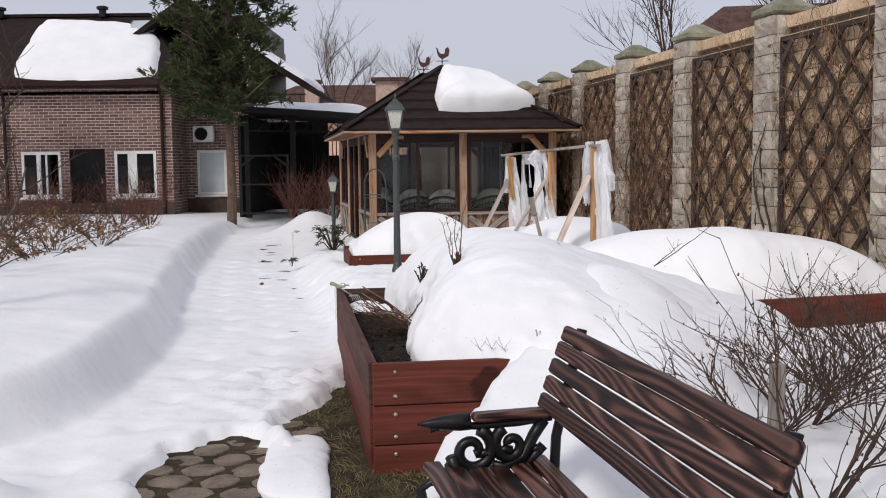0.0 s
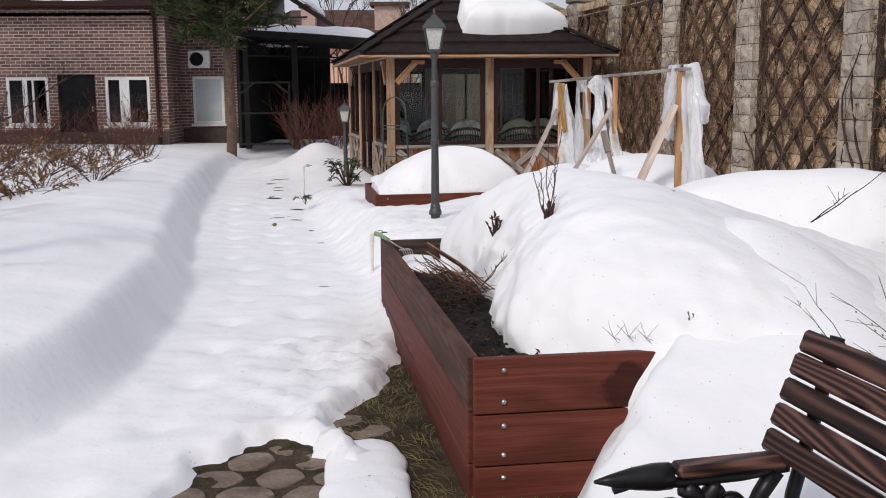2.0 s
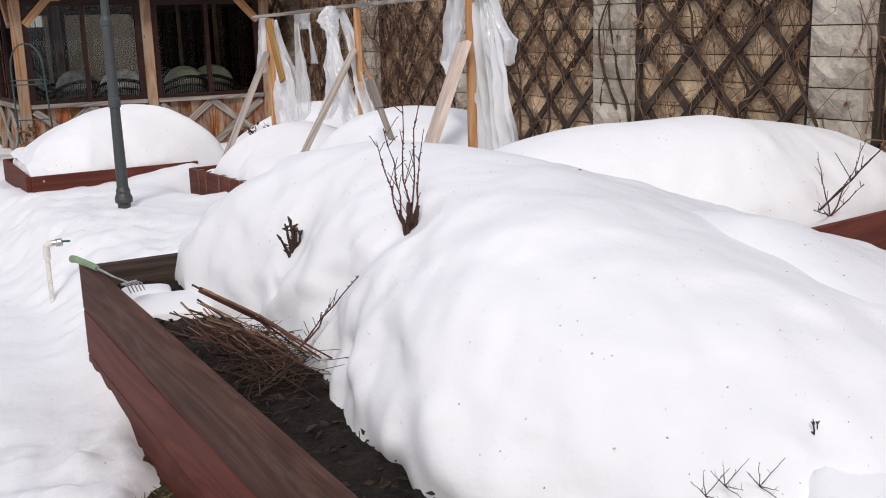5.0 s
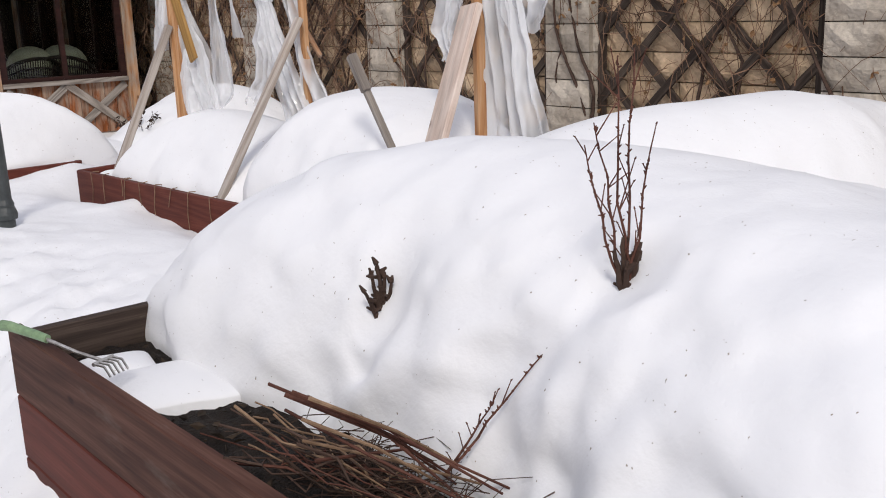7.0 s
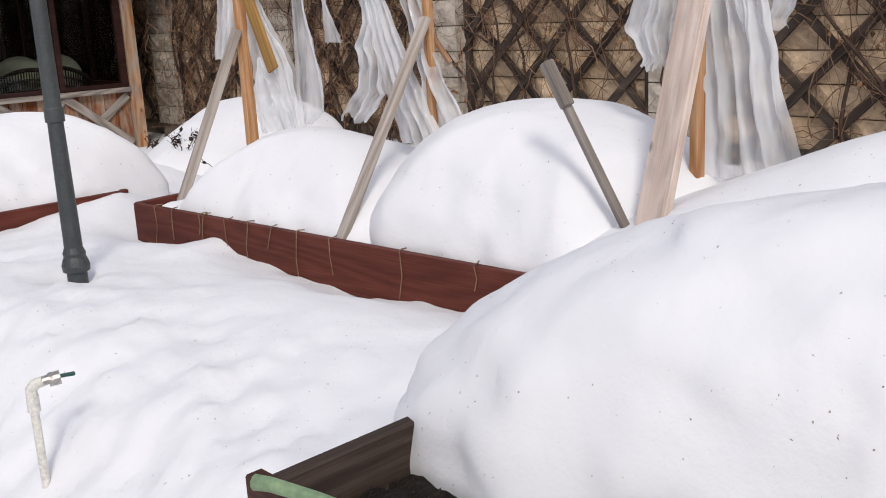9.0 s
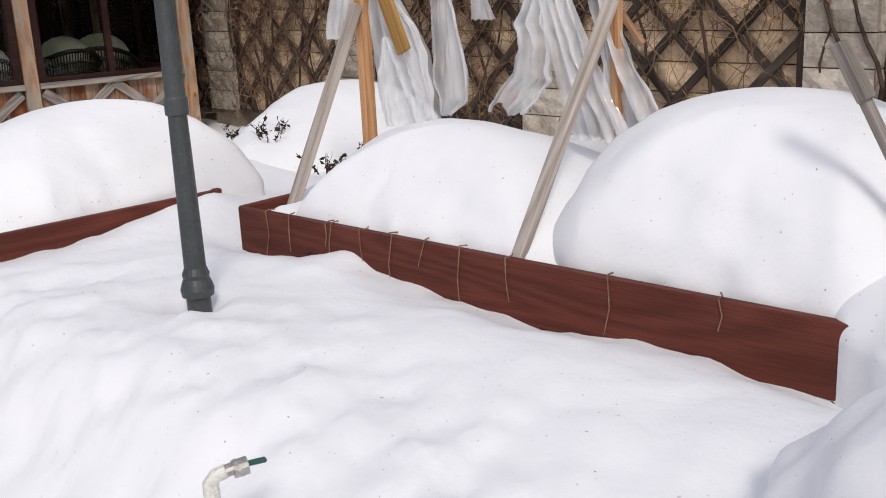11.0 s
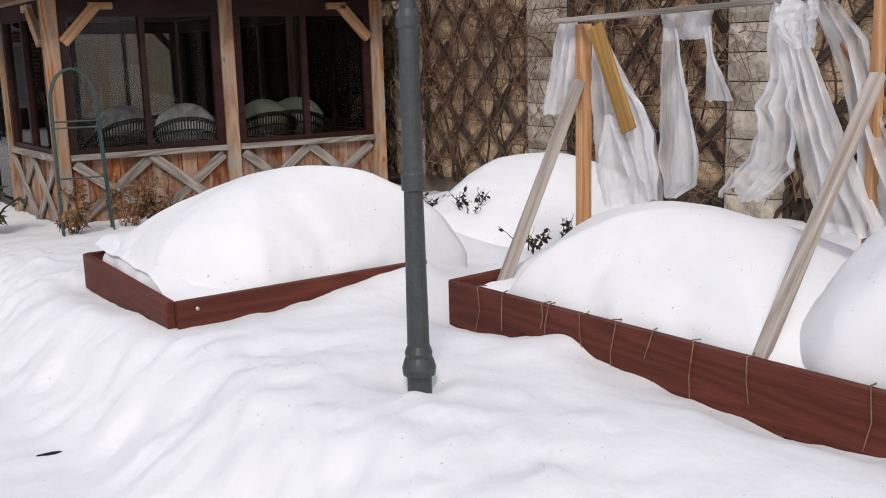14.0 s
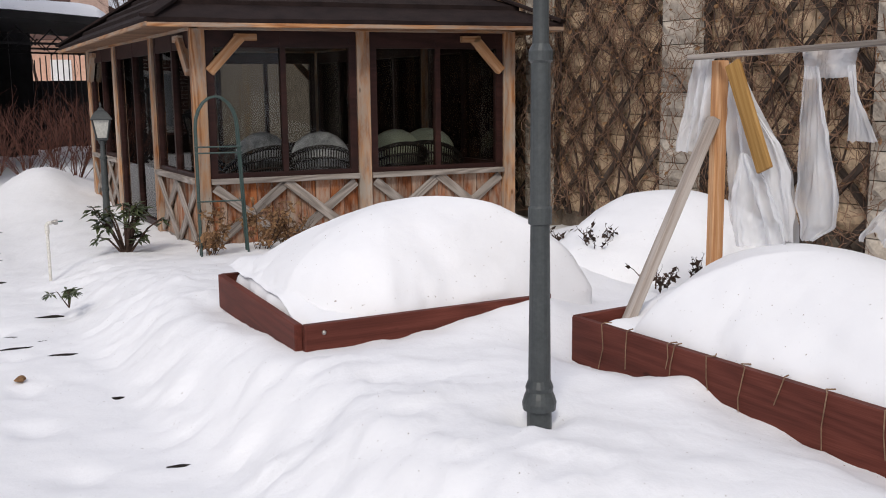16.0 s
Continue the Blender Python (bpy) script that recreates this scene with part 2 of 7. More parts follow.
STONE_GREY = plain("rough_grey_block", (0.32, 0.27, 0.215), (0.57, 0.51, 0.43), 0.9, 3.0, 26.0, 0.8, 0.02, vary=0.14)
MORTAR = plain("mortar", (0.16, 0.13, 0.10), (0.28, 0.23, 0.18), 0.95, 8, 60)
CAP = plain("lichen_stone_cap", (0.14, 0.15, 0.10), (0.36, 0.34, 0.26), 0.9, 4, 30)
BRICK = brick_material()
PLINTH = plain("dark_plinth_tiles", (0.05, 0.035, 0.03), (0.1, 0.07, 0.06), 0.8)
ROOF = plain("brown_bitumen_shingles", (0.011, 0.0065, 0.006), (0.028, 0.017, 0.015), 0.9, 5.0, 90.0, 0.6, 0.004)
WHITE = plain("white_frame", (0.7, 0.7, 0.69), (0.82, 0.82, 0.8), 0.5, 4, 50, 0.1)
PALE = plain("frosted_pane", (0.42, 0.47, 0.5), (0.55, 0.6, 0.62), 0.25, 2, 40, 0.05)
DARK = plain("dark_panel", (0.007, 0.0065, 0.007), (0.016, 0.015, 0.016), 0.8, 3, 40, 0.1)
IRON = plain("cast_iron", (0.008, 0.008, 0.009), (0.022, 0.021, 0.021), 0.38, 10, 90, 0.25, 0.002, 0.5)
LAMP_PAINT = plain("grey_green_paint", (0.035, 0.041, 0.042), (0.060, 0.068, 0.068), 0.45, 5, 70, 0.15, 0.002)
GREEN_IRON = plain("green_steel_rod", (0.02, 0.045, 0.04), (0.04, 0.075, 0.065), 0.5)
TWIG = plain("dry_twigs", (0.032, 0.02, 0.015), (0.10, 0.062, 0.047), 0.8, 12, 80, 0.3)
TWIG_RED = plain("red_barberry_twigs", (0.06, 0.024, 0.018), (0.15, 0.065, 0.046), 0.8, 8, 80, 0.3)
VINE = plain("bare_vine_stems", (0.075, 0.038, 0.024), (0.33, 0.20, 0.13), 0.85, 3, 80, 0.3)
DRY_LEAF = plain("dry_leaves", (0.12, 0.06, 0.03), (0.34, 0.2, 0.10), 0.8, 20, 80, 0.2)
BARK = plain("pine_bark", (0.09, 0.06, 0.046), (0.19, 0.13, 0.10), 0.9, 8, 40, 0.8, 0.02)
NEEDLE = plain("pine_needles", (0.018, 0.028, 0.010), (0.075, 0.092, 0.032), 0.7, 2, 30, 0)
LEAF = plain("evergreen_leaves", (0.035, 0.05, 0.02), (0.09, 0.11, 0.045), 0.4, 6, 40, 0)
SOIL = plain("wet_black_soil", (0.008, 0.006, 0.005), (0.035, 0.026, 0.021), 0.85, 12, 70, 1.0, 0.03)
GRASS = plain("flattened_grass", (0.045, 0.042, 0.016), (0.26, 0.21, 0.10), 0.85, 5, 60, 0)
MOSS = plain("mossy_soil", (0.022, 0.016, 0.010), (0.085, 0.064, 0.036), 0.95, 9, 70, 0.8, 0.02)
PAVER = plain("worn_paving_stone", (0.115, 0.085, 0.065), (0.27, 0.215, 0.17), 0.75, 7, 60, 0.6, 0.006, vary=0.15)
PLASTER = plain("pink_plaster", (0.6, 0.36, 0.26), (0.7, 0.45, 0.34), 0.85)
CREAM = plain("cream_plaster", (0.55, 0.5, 0.44), (0.65, 0.6, 0.53), 0.85)
PVC = plain("white_plastic_pipe", (0.62, 0.6, 0.54), (0.78, 0.76, 0.7), 0.4, 10, 80, 0.1)
GREEN_GRIP = plain("green_rubber_grip", (0.16, 0.26, 0.14), (0.26, 0.36, 0.2), 0.5)
STEEL = plain("worn_steel", (0.35, 0.33, 0.3), (0.6, 0.58, 0.55), 0.4, 10, 80, 0.2, 0.002, 0.8)
CUSHION = plain("grey_patterned_cloth", (0.25, 0.25, 0.26), (0.78, 0.78, 0.77), 0.9, 9, 60, 0.3)
CLOTH = plain("pale_green_cloth", (0.62, 0.68, 0.48), (0.74, 0.78, 0.6), 0.9, 3, 80, 0.2)
WICKER = plain("dark_wicker", (0.016, 0.013, 0.012), (0.05, 0.042, 0.037), 0.7, 30, 90, 0.8, 0.01)
GLASS = glass_material("window_glass", (0.80, 0.81, 0.80), 1.36)
FILM = film_material()
BLEACHED = timber("bleached_lath", (0.25, 0.20, 0.165), (0.42, 0.365, 0.32), (0.56, 0.51, 0.46), 0.8, 8.0, (0.34, 0.24, 0.16), 0.70, 0.15, 0.3)
PALE_WOOD = timber("bleached_planed_board", (0.50, 0.37, 0.30), (0.68, 0.55, 0.47), (0.78, 0.67, 0.59), 0.7, 9.0, (0.42, 0.37, 0.33), 0.62)
OCHRE_WOOD = timber("ochre_painted_board", (0.22, 0.11, 0.03), (0.34, 0.19, 0.055), (0.42, 0.25, 0.09), 0.6)
BLACK_LEAF = plain("frosted_black_leaves", (0.018, 0.012, 0.01), (0.085, 0.05, 0.032), 0.7, 9, 60, 0.4)


# ---- building helpers ----
def link(name, me, mat, parent=None, at=None, label=""):
    ob = new(name, me)
    if mat is not None and not me.materials:
        me.materials.append(mat)
    ob.matrix_basis = at if at is not None else Matrix()
    if parent is not None:
        ob.parent = parent
        ob.matrix_parent_inverse = parent.matrix_basis.inverted()
    if label:
        ob["label"] = label
    return ob


def part(name, bm, mat, parent=None, label="", at=None, smooth=False):
    me = bpy.data.meshes.new(name)
    bm.normal_update()
    bm.to_mesh(me)
    bm.free()
    if smooth:
        me.shade_smooth()
    return link(name, me, mat, parent, at, label)


def thing(name, x, y, z, label, category, group="", kind="", rz=0.0):
    e = new(name)
    e.empty_display_size = 0.1
    e.matrix_basis = pose(x, y, z, 0, 0, rz)
    return tagged(e, label, category, group, kind)


BOXES = {}


def box_mesh(lx, ly, lz, bev=0.004):
    key = (round(lx, 3), round(ly, 3), round(lz, 3), bev)
    if key not in BOXES:
        bm = bmesh.new()
        bmesh.ops.create_cube(bm, size=1.0, matrix=Matrix.Diagonal((lx, ly, lz, 1)))
        if bev:
            bmesh.ops.bevel(bm, geom=bm.edges[:], offset=min(bev, 0.3 * min(lx, ly, lz)), segments=1, affect="EDGES")
        me = bpy.data.meshes.new("box")
        bm.to_mesh(me)
        bm.free()
        BOXES[key] = me
    return BOXES[key]


def frame_of(p0, p1, up=(0, 0, 1)):
    p0, p1 = Vector(p0), Vector(p1)
    x = (p1 - p0).normalized()
    z = Vector(up) - x * x.dot(Vector(up))
    z = z.normalized() if z.length > 1e-4 else x.orthogonal().normalized()
    y = z.cross(x)
    m = Matrix((x, y, z)).transposed().to_4x4()
    m.translation = (p0 + p1) / 2
    return m, (p1 - p0).length


def board(name, p0, p1, wide, thick, mat, parent=None, up=(0, 0, 1), label="", bev=0.004):
    """A board from p0 to p1, wide along up and thick across it, its grain along its length."""
    m, length = frame_of(p0, p1, up)
    src = box_mesh(length, thick, wide, bev)
    key = (src.name, mat.name)
    if key not in BOXES:
        me = src.copy()
        me.materials.clear()
        me.materials.append(mat)
        BOXES[key] = me
    return link(name, BOXES[key], mat, parent, m, label)


def add_box(bm, c, size, rot=None):
    m = Matrix.Translation(c) @ (rot.to_4x4() if rot else Matrix()) @ Matrix.Diagonal((*size, 1))
    return bmesh.ops.create_cube(bm, size=1.0, matrix=m)


def add_beam(bm, p0, p1, wide, thick, up=(0, 0, 1)):
    m, length = frame_of(p0, p1, up)
    bmesh.ops.create_cube(bm, size=1.0, matrix=m @ Matrix.Diagonal((length, thick, wide, 1)))


class Tubes:
    """Many thin tapered tubes and flat leaves gathered as plain lists."""

    def __init__(self):
        self.v, self.f = [], []

    def tube(self, pts, r0, r1, n=4):
        pts = [Vector(p) for p in pts]
        start, a = len(self.v), None
        for i, p in enumerate(pts):
            d = pts[min(i + 1, len(pts) - 1)] - pts[max(i - 1, 0)]
            d = d.normalized() if d.length > 1e-6 else Vector((0, 0, 1))
            a = d.orthogonal() if a is None else a - d * a.dot(d)
            a = a.normalized() if a.length > 1e-5 else d.orthogonal().normalized()
            b = d.cross(a)
            r = r0 + (r1 - r0) * i / max(1, len(pts) - 1)
            for k in range(n):
                t = 2 * math.pi * k / n
                self.v.append(p + (a * math.cos(t) + b * math.sin(t)) * r)
        for i in range(len(pts) - 1):
            for k in range(n):
                q, w = start + i * n, start + (i + 1) * n
                self.f.append((q + k, q + (k + 1) % n, w + (k + 1) % n, w + k))
        self.f.append(tuple(start + k for k in reversed(range(n))))
        self.f.append(tuple(start + (len(pts) - 1) * n + k for k in range(n)))

    def leaf(self, p, d, s, wide=0.4, normal=None):
        d = Vector(d).normalized()
        a = d.cross(Vector(normal) if normal else Vector((random.uniform(-1, 1), random.uniform(-1, 1), random.uniform(-1, 1))))
        a = a.normalized() if a.length > 1e-4 else d.orthogonal().normalized()
        p, k = Vector(p), len(self.v)
        u = a.cross(d) * (s * 0.12)
        self.v += [p, p + d * s * 0.5 + a * s * wide * 0.5 + u, p + d * s, p + d * s * 0.5 - a * s * wide * 0.5 + u]
        self.f.append((k, k + 1, k + 2, k + 3))

    def mesh(self, name):
        me = bpy.data.meshes.new(name)
        me.from_pydata([tuple(v) for v in self.v], [], self.f)
        me.update()
        return me


def lathe(bm, profile, n=16, at=(0, 0, 0), square=False):
    """A turned body from (radius, height) pairs."""
    rings = []
    for r, z in profile:
        ring = []
        for k in range(n):
            t = 2 * math.pi * (k + (0.5 if square else 0)) / n
            ring.append(bm.verts.new((at[0] + r * math.cos(t), at[1] + r * math.sin(t), at[2] + z)))
        rings.append(ring)
    for a, b in zip(rings, rings[1:]):
        for k in range(n):
            bm.faces.new((a[k], a[(k + 1) % n], b[(k + 1) % n], b[k]))
    bm.faces.new(list(reversed(rings[0])))
    bm.faces.new(rings[-1])


def smooth(a, b, v):
    t = min(1.0, max(0.0, (v - a) / (b - a)))
    return t * t * (3 - 2 * t)


def line(v, pts):
    """Piecewise straight: pts are (v, value) pairs."""
    if v <= pts[0][0]:
        return pts[0][1]
    for (a, p), (b, q) in zip(pts, pts[1:]):
        if v <= b:
            return p + (q - p) * (v - a) / (b - a)
    return pts[-1][1]


def fbm(x, y, z=0.0, octaves=3):
    s, a, f = 0.0, 1.0, 1.0
    for _ in range(octaves):
        s += a * noise.noise(Vector((x * f, y * f, z + 7.3 * f)))
        a, f = a * 0.5, f * 2.1
    return s


# ---- the ground and its snow ----
def bank_foot(y):
    return line(y, [(2.0, -3.4), (4.2, -2.75), (5.2, -2.25), (6.0, -2.02), (8.3, -2.28), (12.0, -3.1), (15.5, -3.8), (22.0, -4.8), (28, -5.4)])


def path_edge(y):
    return line(y, [(3.0, -0.62), (5.6, -0.86), (7.3, -0.98), (9.0, -1.12), (11.2, -1.62), (16.0, -2.6), (20.0, -3.3), (28, -4.2)])


def bed_side(y):
    """The outer face of the near bed, which the grass strip runs along."""
    return line(y, [(4.86, -0.36), (7.98, -0.84)])


def bare(x, y):
    """1 where paving or turf lies bare of snow."""
    wob = 0.12 * fbm(x * 3.1, y * 3.1, 4.0) + 0.05 * fbm(x * 11, y * 11, 9.0)
    strip = smooth(0.0, 0.10, x + 0.7 * wob - line(y, [(4.2, -0.80), (5.3, -0.88), (5.65, -1.0), (5.9, -0.99), (6.2, -0.87), (6.5, -0.89), (6.8, -0.78), (7.2, -0.74), (7.5, -0.70)]))
    strip *= smooth(0.05, -0.10, y - 7.5 + wob) * smooth(0.12, -0.05, x - 0.02 - line(y, [(3.6, -0.25), (4.4, -0.1), (4.8, 0.0), (5.2, 0.1)]))
    stones = smooth(0.0, 0.1, 1 - math.hypot((x + 1.02 + 0.18 * (y - 4.6)) / 0.50, (y - 4.45) / 1.08) + 1.3 * wob)
    return max(strip, stones)


def snow_height(x, y):
    n = fbm(x * 0.7, y * 0.7)
    fine = 0.007 * fbm(x * 3, y * 3, 2.0, 2) + 0.007 * fbm(x * 9, y * 9, 5.0)
    foot, edge = sum(bank_foot(y + d) for d in (-0.6, -0.3, 0.0, 0.3, 0.6)) / 5 + 0.05 * fbm(0.0, y * 1.1, 3.3, 2), path_edge(y) + 0.05 * fbm(x * 0.9, y * 0.9, 8.1, 2)
    bankh = line(y, [(3, 0.32), (5, 0.40), (12, 0.44), (15, 0.45), (22, 0.40), (27, 0.15)])
    z = line(y, [(4, 0.035), (6, 0.03), (9, -0.01), (13, -0.10), (22, -0.12)]) + fine * 1.3
    path_z = z
    # the dug bank with its rounded brow
    k = 0.80 * smooth(-0.02, 0.26, foot - x) + 0.20 * smooth(0.1, 0.9, foot - x)
    z += k * (bankh + 0.05 * n + 0.03 * min(4.0, max(0.0, foot - x)) ** 0.8 - 0.9 * fine)
    # the untouched snow across the path
    shelf = line(y, [(4.0, 0.27), (7.6, 0.28), (9.0, 0.28), (10.5, 0.34), (12.0, 0.36), (14.0, 0.33), (15.5, 0.24), (16.6, 0.16), (19, 0.15), (24, 0.20)])
    wide = line(y, [(4, 0.4), (9, 0.55), (12, 0.65), (20, 0.9)])
    open_side = smooth(0.0, wide, x - edge) if y > 7.4 else smooth(bed_side(max(y, 4.86)) + 0.9, bed_side(max(y, 4.86)) + 1.3, x)
    if 7.0 < y <= 8.2:
        t = smooth(7.0, 8.2, y)
        near = smooth(bed_side(y) + 0.9, bed_side(y) + 1.3, x)
        open_side = near * (1 - t) + smooth(0.0, wide, x - edge) * t
    z += open_side * (shelf + 0.05 * n)
    # lumps thrown up along the shovelled edge
    if y > 7.2:
        d = x - edge
        band = smooth(-0.05, 0.25, d) * smooth(1.5, 0.4, d) * smooth(7.2, 8.4, y) * smooth(19, 14, y)
        z += band * (0.035 * fbm(x * 1.6, y * 1.6, 1.0, 2) + 0.03 * fbm(x * 5.5, y * 5.5, 1.7) + 0.022 * fbm(x * 9, y * 9, 4.7))
    else:
        band = smooth(-0.9, -0.1, x - edge) * smooth(0.3, 0.0, x - edge)
        z += band * (0.06 * abs(fbm(x * 4.5, y * 4.5, 1.0)) + 0.03 * fbm(x * 12, y * 12, 1.7, 2))
    # snow lies against the boards of the long bed and of the low bed at heights of its own
    if 8.0 < y < 12.6:
        along, off = (x - 0.10) * 0.219 - (y - 11.62) * 0.976, (x - 0.10) * 0.976 + (y - 11.62) * 0.219
        lie = line(along, [(-0.4, 0.30), (0.0, 0.20), (0.33, 0.22), (0.79, 0.30), (0.91, 0.245), (1.31, 0.18), (1.75, 0.17), (2.14, 0.225), (2.42, 0.215), (2.75, 0.18), (3.1, 0.2)])
        k = math.exp(-(min(0.0, off) / 0.22) ** 2) * smooth(-0.45, -0.1, along) * smooth(3.3, 2.9, along) * smooth(1.3, 0.6, off)
        z += k * (lie + 0.02 * fbm(x * 6, y * 6, 3.1, 2) - z)
    if 11.2 < y < 14.2 and x < 1.0:
        u, v = (x + 1.09) * 0.982 + (y - 11.95) * 0.187, (y - 11.95) * 0.982 - (x + 1.09) * 0.187
        k = math.exp(-(max(0.0, -v) / 0.22) ** 2 - (max(0.0, -u) / 0.22) ** 2) * smooth(1.6, 1.2, u) * smooth(1.9, 1.5, v)
        z += k * (line(u, [(0.0, 0.27), (0.5, 0.28), (1.0, 0.36), (1.3, 0.40)]) - 0.07 * smooth(0.1, 1.4, v) + 0.015 * fbm(x * 6, y * 6, 3.7, 2) - z)
    # the drift beyond the long bed
    z += 0.16 * math.exp(-((x - 0.55) / 0.4) ** 2 - ((y - 13.2) / 0.6) ** 2)
    # footprints in the trodden path
    if foot < x < edge:
        z += 0.012 * fbm(x * 2.2, y * 1.4, 12.0, 2) * smooth(0, 0.3, x - foot)
        for st in (-0.22, 0.25):
            c = 0.5 * (foot + edge) + st + 0.1 * noise.noise(Vector((y, st, 0)))
            z -= 0.035 * math.exp(-((x - c) / 0.10) ** 2) * max(0.0, math.sin(y * 8.6 + st * 9)) ** 2
    # drift that slumps over the near bed's end
    drift = line(y, [(2.6, 0.0), (3.4, 0.10), (4.2, 0.27), (4.95, 0.53), (5.8, 0.80), (6.6, 0.80)]) * smooth(7.0, 6.0, y) * smooth(2.3, 0.9, x)
    reach = x + 0.05 * smooth(5.0, 4.6, y) + 0.45 * (4.35 - min(y, 5.0)) + 0.08 * fbm(x * 3, y * 3)
    drift *= 0.62 * smooth(-0.36, 0.14, reach) + 0.38 * smooth(0.02, 0.14, reach)
    if y > 5.0:
        drift *= smooth(0.1, 0.7, x - 0.2 * (y - 5.0)) * (1 - smooth(5.0, 5.2, y)) + smooth(5.0, 5.2, y) * smooth(0.35, 0.9, x)
    z += max(0.0, drift - 0.9 * max(0.0, z - path_z))
    z += 0.12 * math.exp(-((x - 2.2) / 1.2) ** 2 - ((y - 5.4) / 1.0) ** 2)
    # hollow round the lamp
    z -= 0.07 * math.exp(-((x + 0.5) ** 2 + (y - 10.65) ** 2) / 0.012)
    z += 0.05 * math.exp(-((x + 0.4) / 1.0) ** 2 - ((y - 10.4) / 0.8) ** 2)
    z += 0.24 * math.exp(-((x + 2.3) / 0.42) ** 4 - ((y - 3.95) / 0.42) ** 4)
    # beside the pavilion
    z += 0.22 * math.exp(-((x - 1.7) / 0.6) ** 2 - ((y - 14.6) / 0.8) ** 2)
    z += 0.40 * math.exp(-((x + 3.1) / 0.7) ** 2 - ((y - 22.6) / 1.8) ** 2)
    b = bare(x, y) if -2.0 < x < 0.4 and 3.0 < y < 8.0 else 0.0
    return z * (1 - b) - 0.07 * b


def spaced(a, b, step):
    return [a + (b - a) * i / round((b - a) / step) for i in range(round((b - a) / step) + 1)]


def sheet(name, xs, ys, fn, mat, parent=None):
    nx, verts = len(xs), []
    for y in ys:
        for x in xs:
            verts.append((x, y, fn(x, y)))
    faces = [(j * nx + i, j * nx + i + 1, (j + 1) * nx + i + 1, (j + 1) * nx + i) for j in range(len(ys) - 1) for i in range(nx - 1)]
    me = bpy.data.meshes.new(name)
    me.from_pydata(verts, [], faces)
    me.shade_smooth()
    return link(name, me, mat, parent)


XS = [-2500, -600, -150, -60, -30, -20, -14, -11] + spaced(-9.0, -3.6, 0.12) + spaced(-3.5, 4.4, 0.045) + [4.8, 5.5, 7, 10, 20, 40, 120, 600, 2500]
YS = [-2500, -400, -60, -15, -5, -1, 1] + spaced(2.2, 17.0, 0.045) + spaced(17.1, 24.0, 0.10) + [24.6, 25.4, 26.4, 27.6, 29, 31, 34, 40, 50, 70, 120, 400, 1200, 2500]
ground = tagged(sheet("ground", XS, YS, snow_height, SNOW), "deep white spring snow over the garden with a shovelled path", "snow", kind="structure")


def heap_mesh(name, cx, cy, foot, top, seed, base, lean, rough, steep, bulge, rings, spokes, hollows=()):
    """A rounded heap of snow over its foot line, lumpy and dented; its skirt runs on below the base."""
    verts, faces = [], []
    for i in range(rings + 2):
        s = math.sin(0.5 * math.pi * min(i, rings) / rings)
        for k in range(spokes):
            t = 2 * math.pi * k / spokes
            r = foot(t) * s
            x, y = r * math.cos(t), r * math.sin(t)
            z = base + top * max(0.0, 1 - s ** steep) ** bulge + (1 - s * s) * (lean[0] * x + lean[1] * y)
            x, y = x + cx, y + cy
            z += top * 0.6 * rough * fbm(x * 1.1 + seed, y * 1.1, seed + 3) * (1 - s ** 4)
            q, amp = Vector((x, y, z)), (0.25 + 0.75 * s) * rough
            lump = noise.noise(q * 2.3 + Vector((seed, 0, 0))) * 0.8 + noise.noise(q * 5.5 + Vector((0, seed, 0))) * 0.65 + noise.noise(q * 11) * 0.28
            dent = abs(noise.noise(q * 3.4 + Vector((seed, seed, 0)))) + 0.5 * abs(noise.noise(q * 7.5))
            lump += 0.5 * (0.35 - dent)
            x, y, z = x + amp * lump * math.cos(t), y + amp * lump * math.sin(t), z + 0.45 * amp * lump * (1 - s)
            for hx_, hy_, hr, deep in hollows:
                z -= deep * math.exp(-(((x - hx_) ** 2 + (y - hy_) ** 2) / hr ** 2) ** 2)
            verts.append((x, y, z if i <= rings else base - 0.22))
    for i in range(rings + 1):
        for k in range(spokes):
            a, b = i * spokes, (i + 1) * spokes
            faces.append((a + k, b + k, b + (k + 1) % spokes, a + (k + 1) % spokes))
    me = bpy.data.meshes.new(name)
    me.from_pydata(verts, [], faces)
    me.shade_smooth()
    return me


def mound(name, outline, top, label, seed=0, base=0.0, rough=0.05, steep=3.0, rings=26, spokes=120, group=""):
    """A small heap over a softened polygon."""
    (cx, cy), pts = outline

    def foot(t):
        d = Vector((math.cos(t), math.sin(t)))
        acc = 0.0
        for (ax, ay), (bx, by) in zip(pts, pts[1:] + pts[:1]):
            e = Vector((bx - ax, by - ay))
            nrm = Vector((e.y, -e.x)).normalized()
            c = nrm.dot(d)
            if c > 1e-4:
                acc += (c / nrm.dot(Vector((ax - cx, ay - cy)))) ** 7
        return acc ** (-1 / 7)

    me = heap_mesh(name, cx, cy, foot, top, seed, base, (0, 0), rough, steep, 0.62, rings, spokes)
    return tagged(link(name, me, SNOW), label, "snow", group)


HEAPS = []


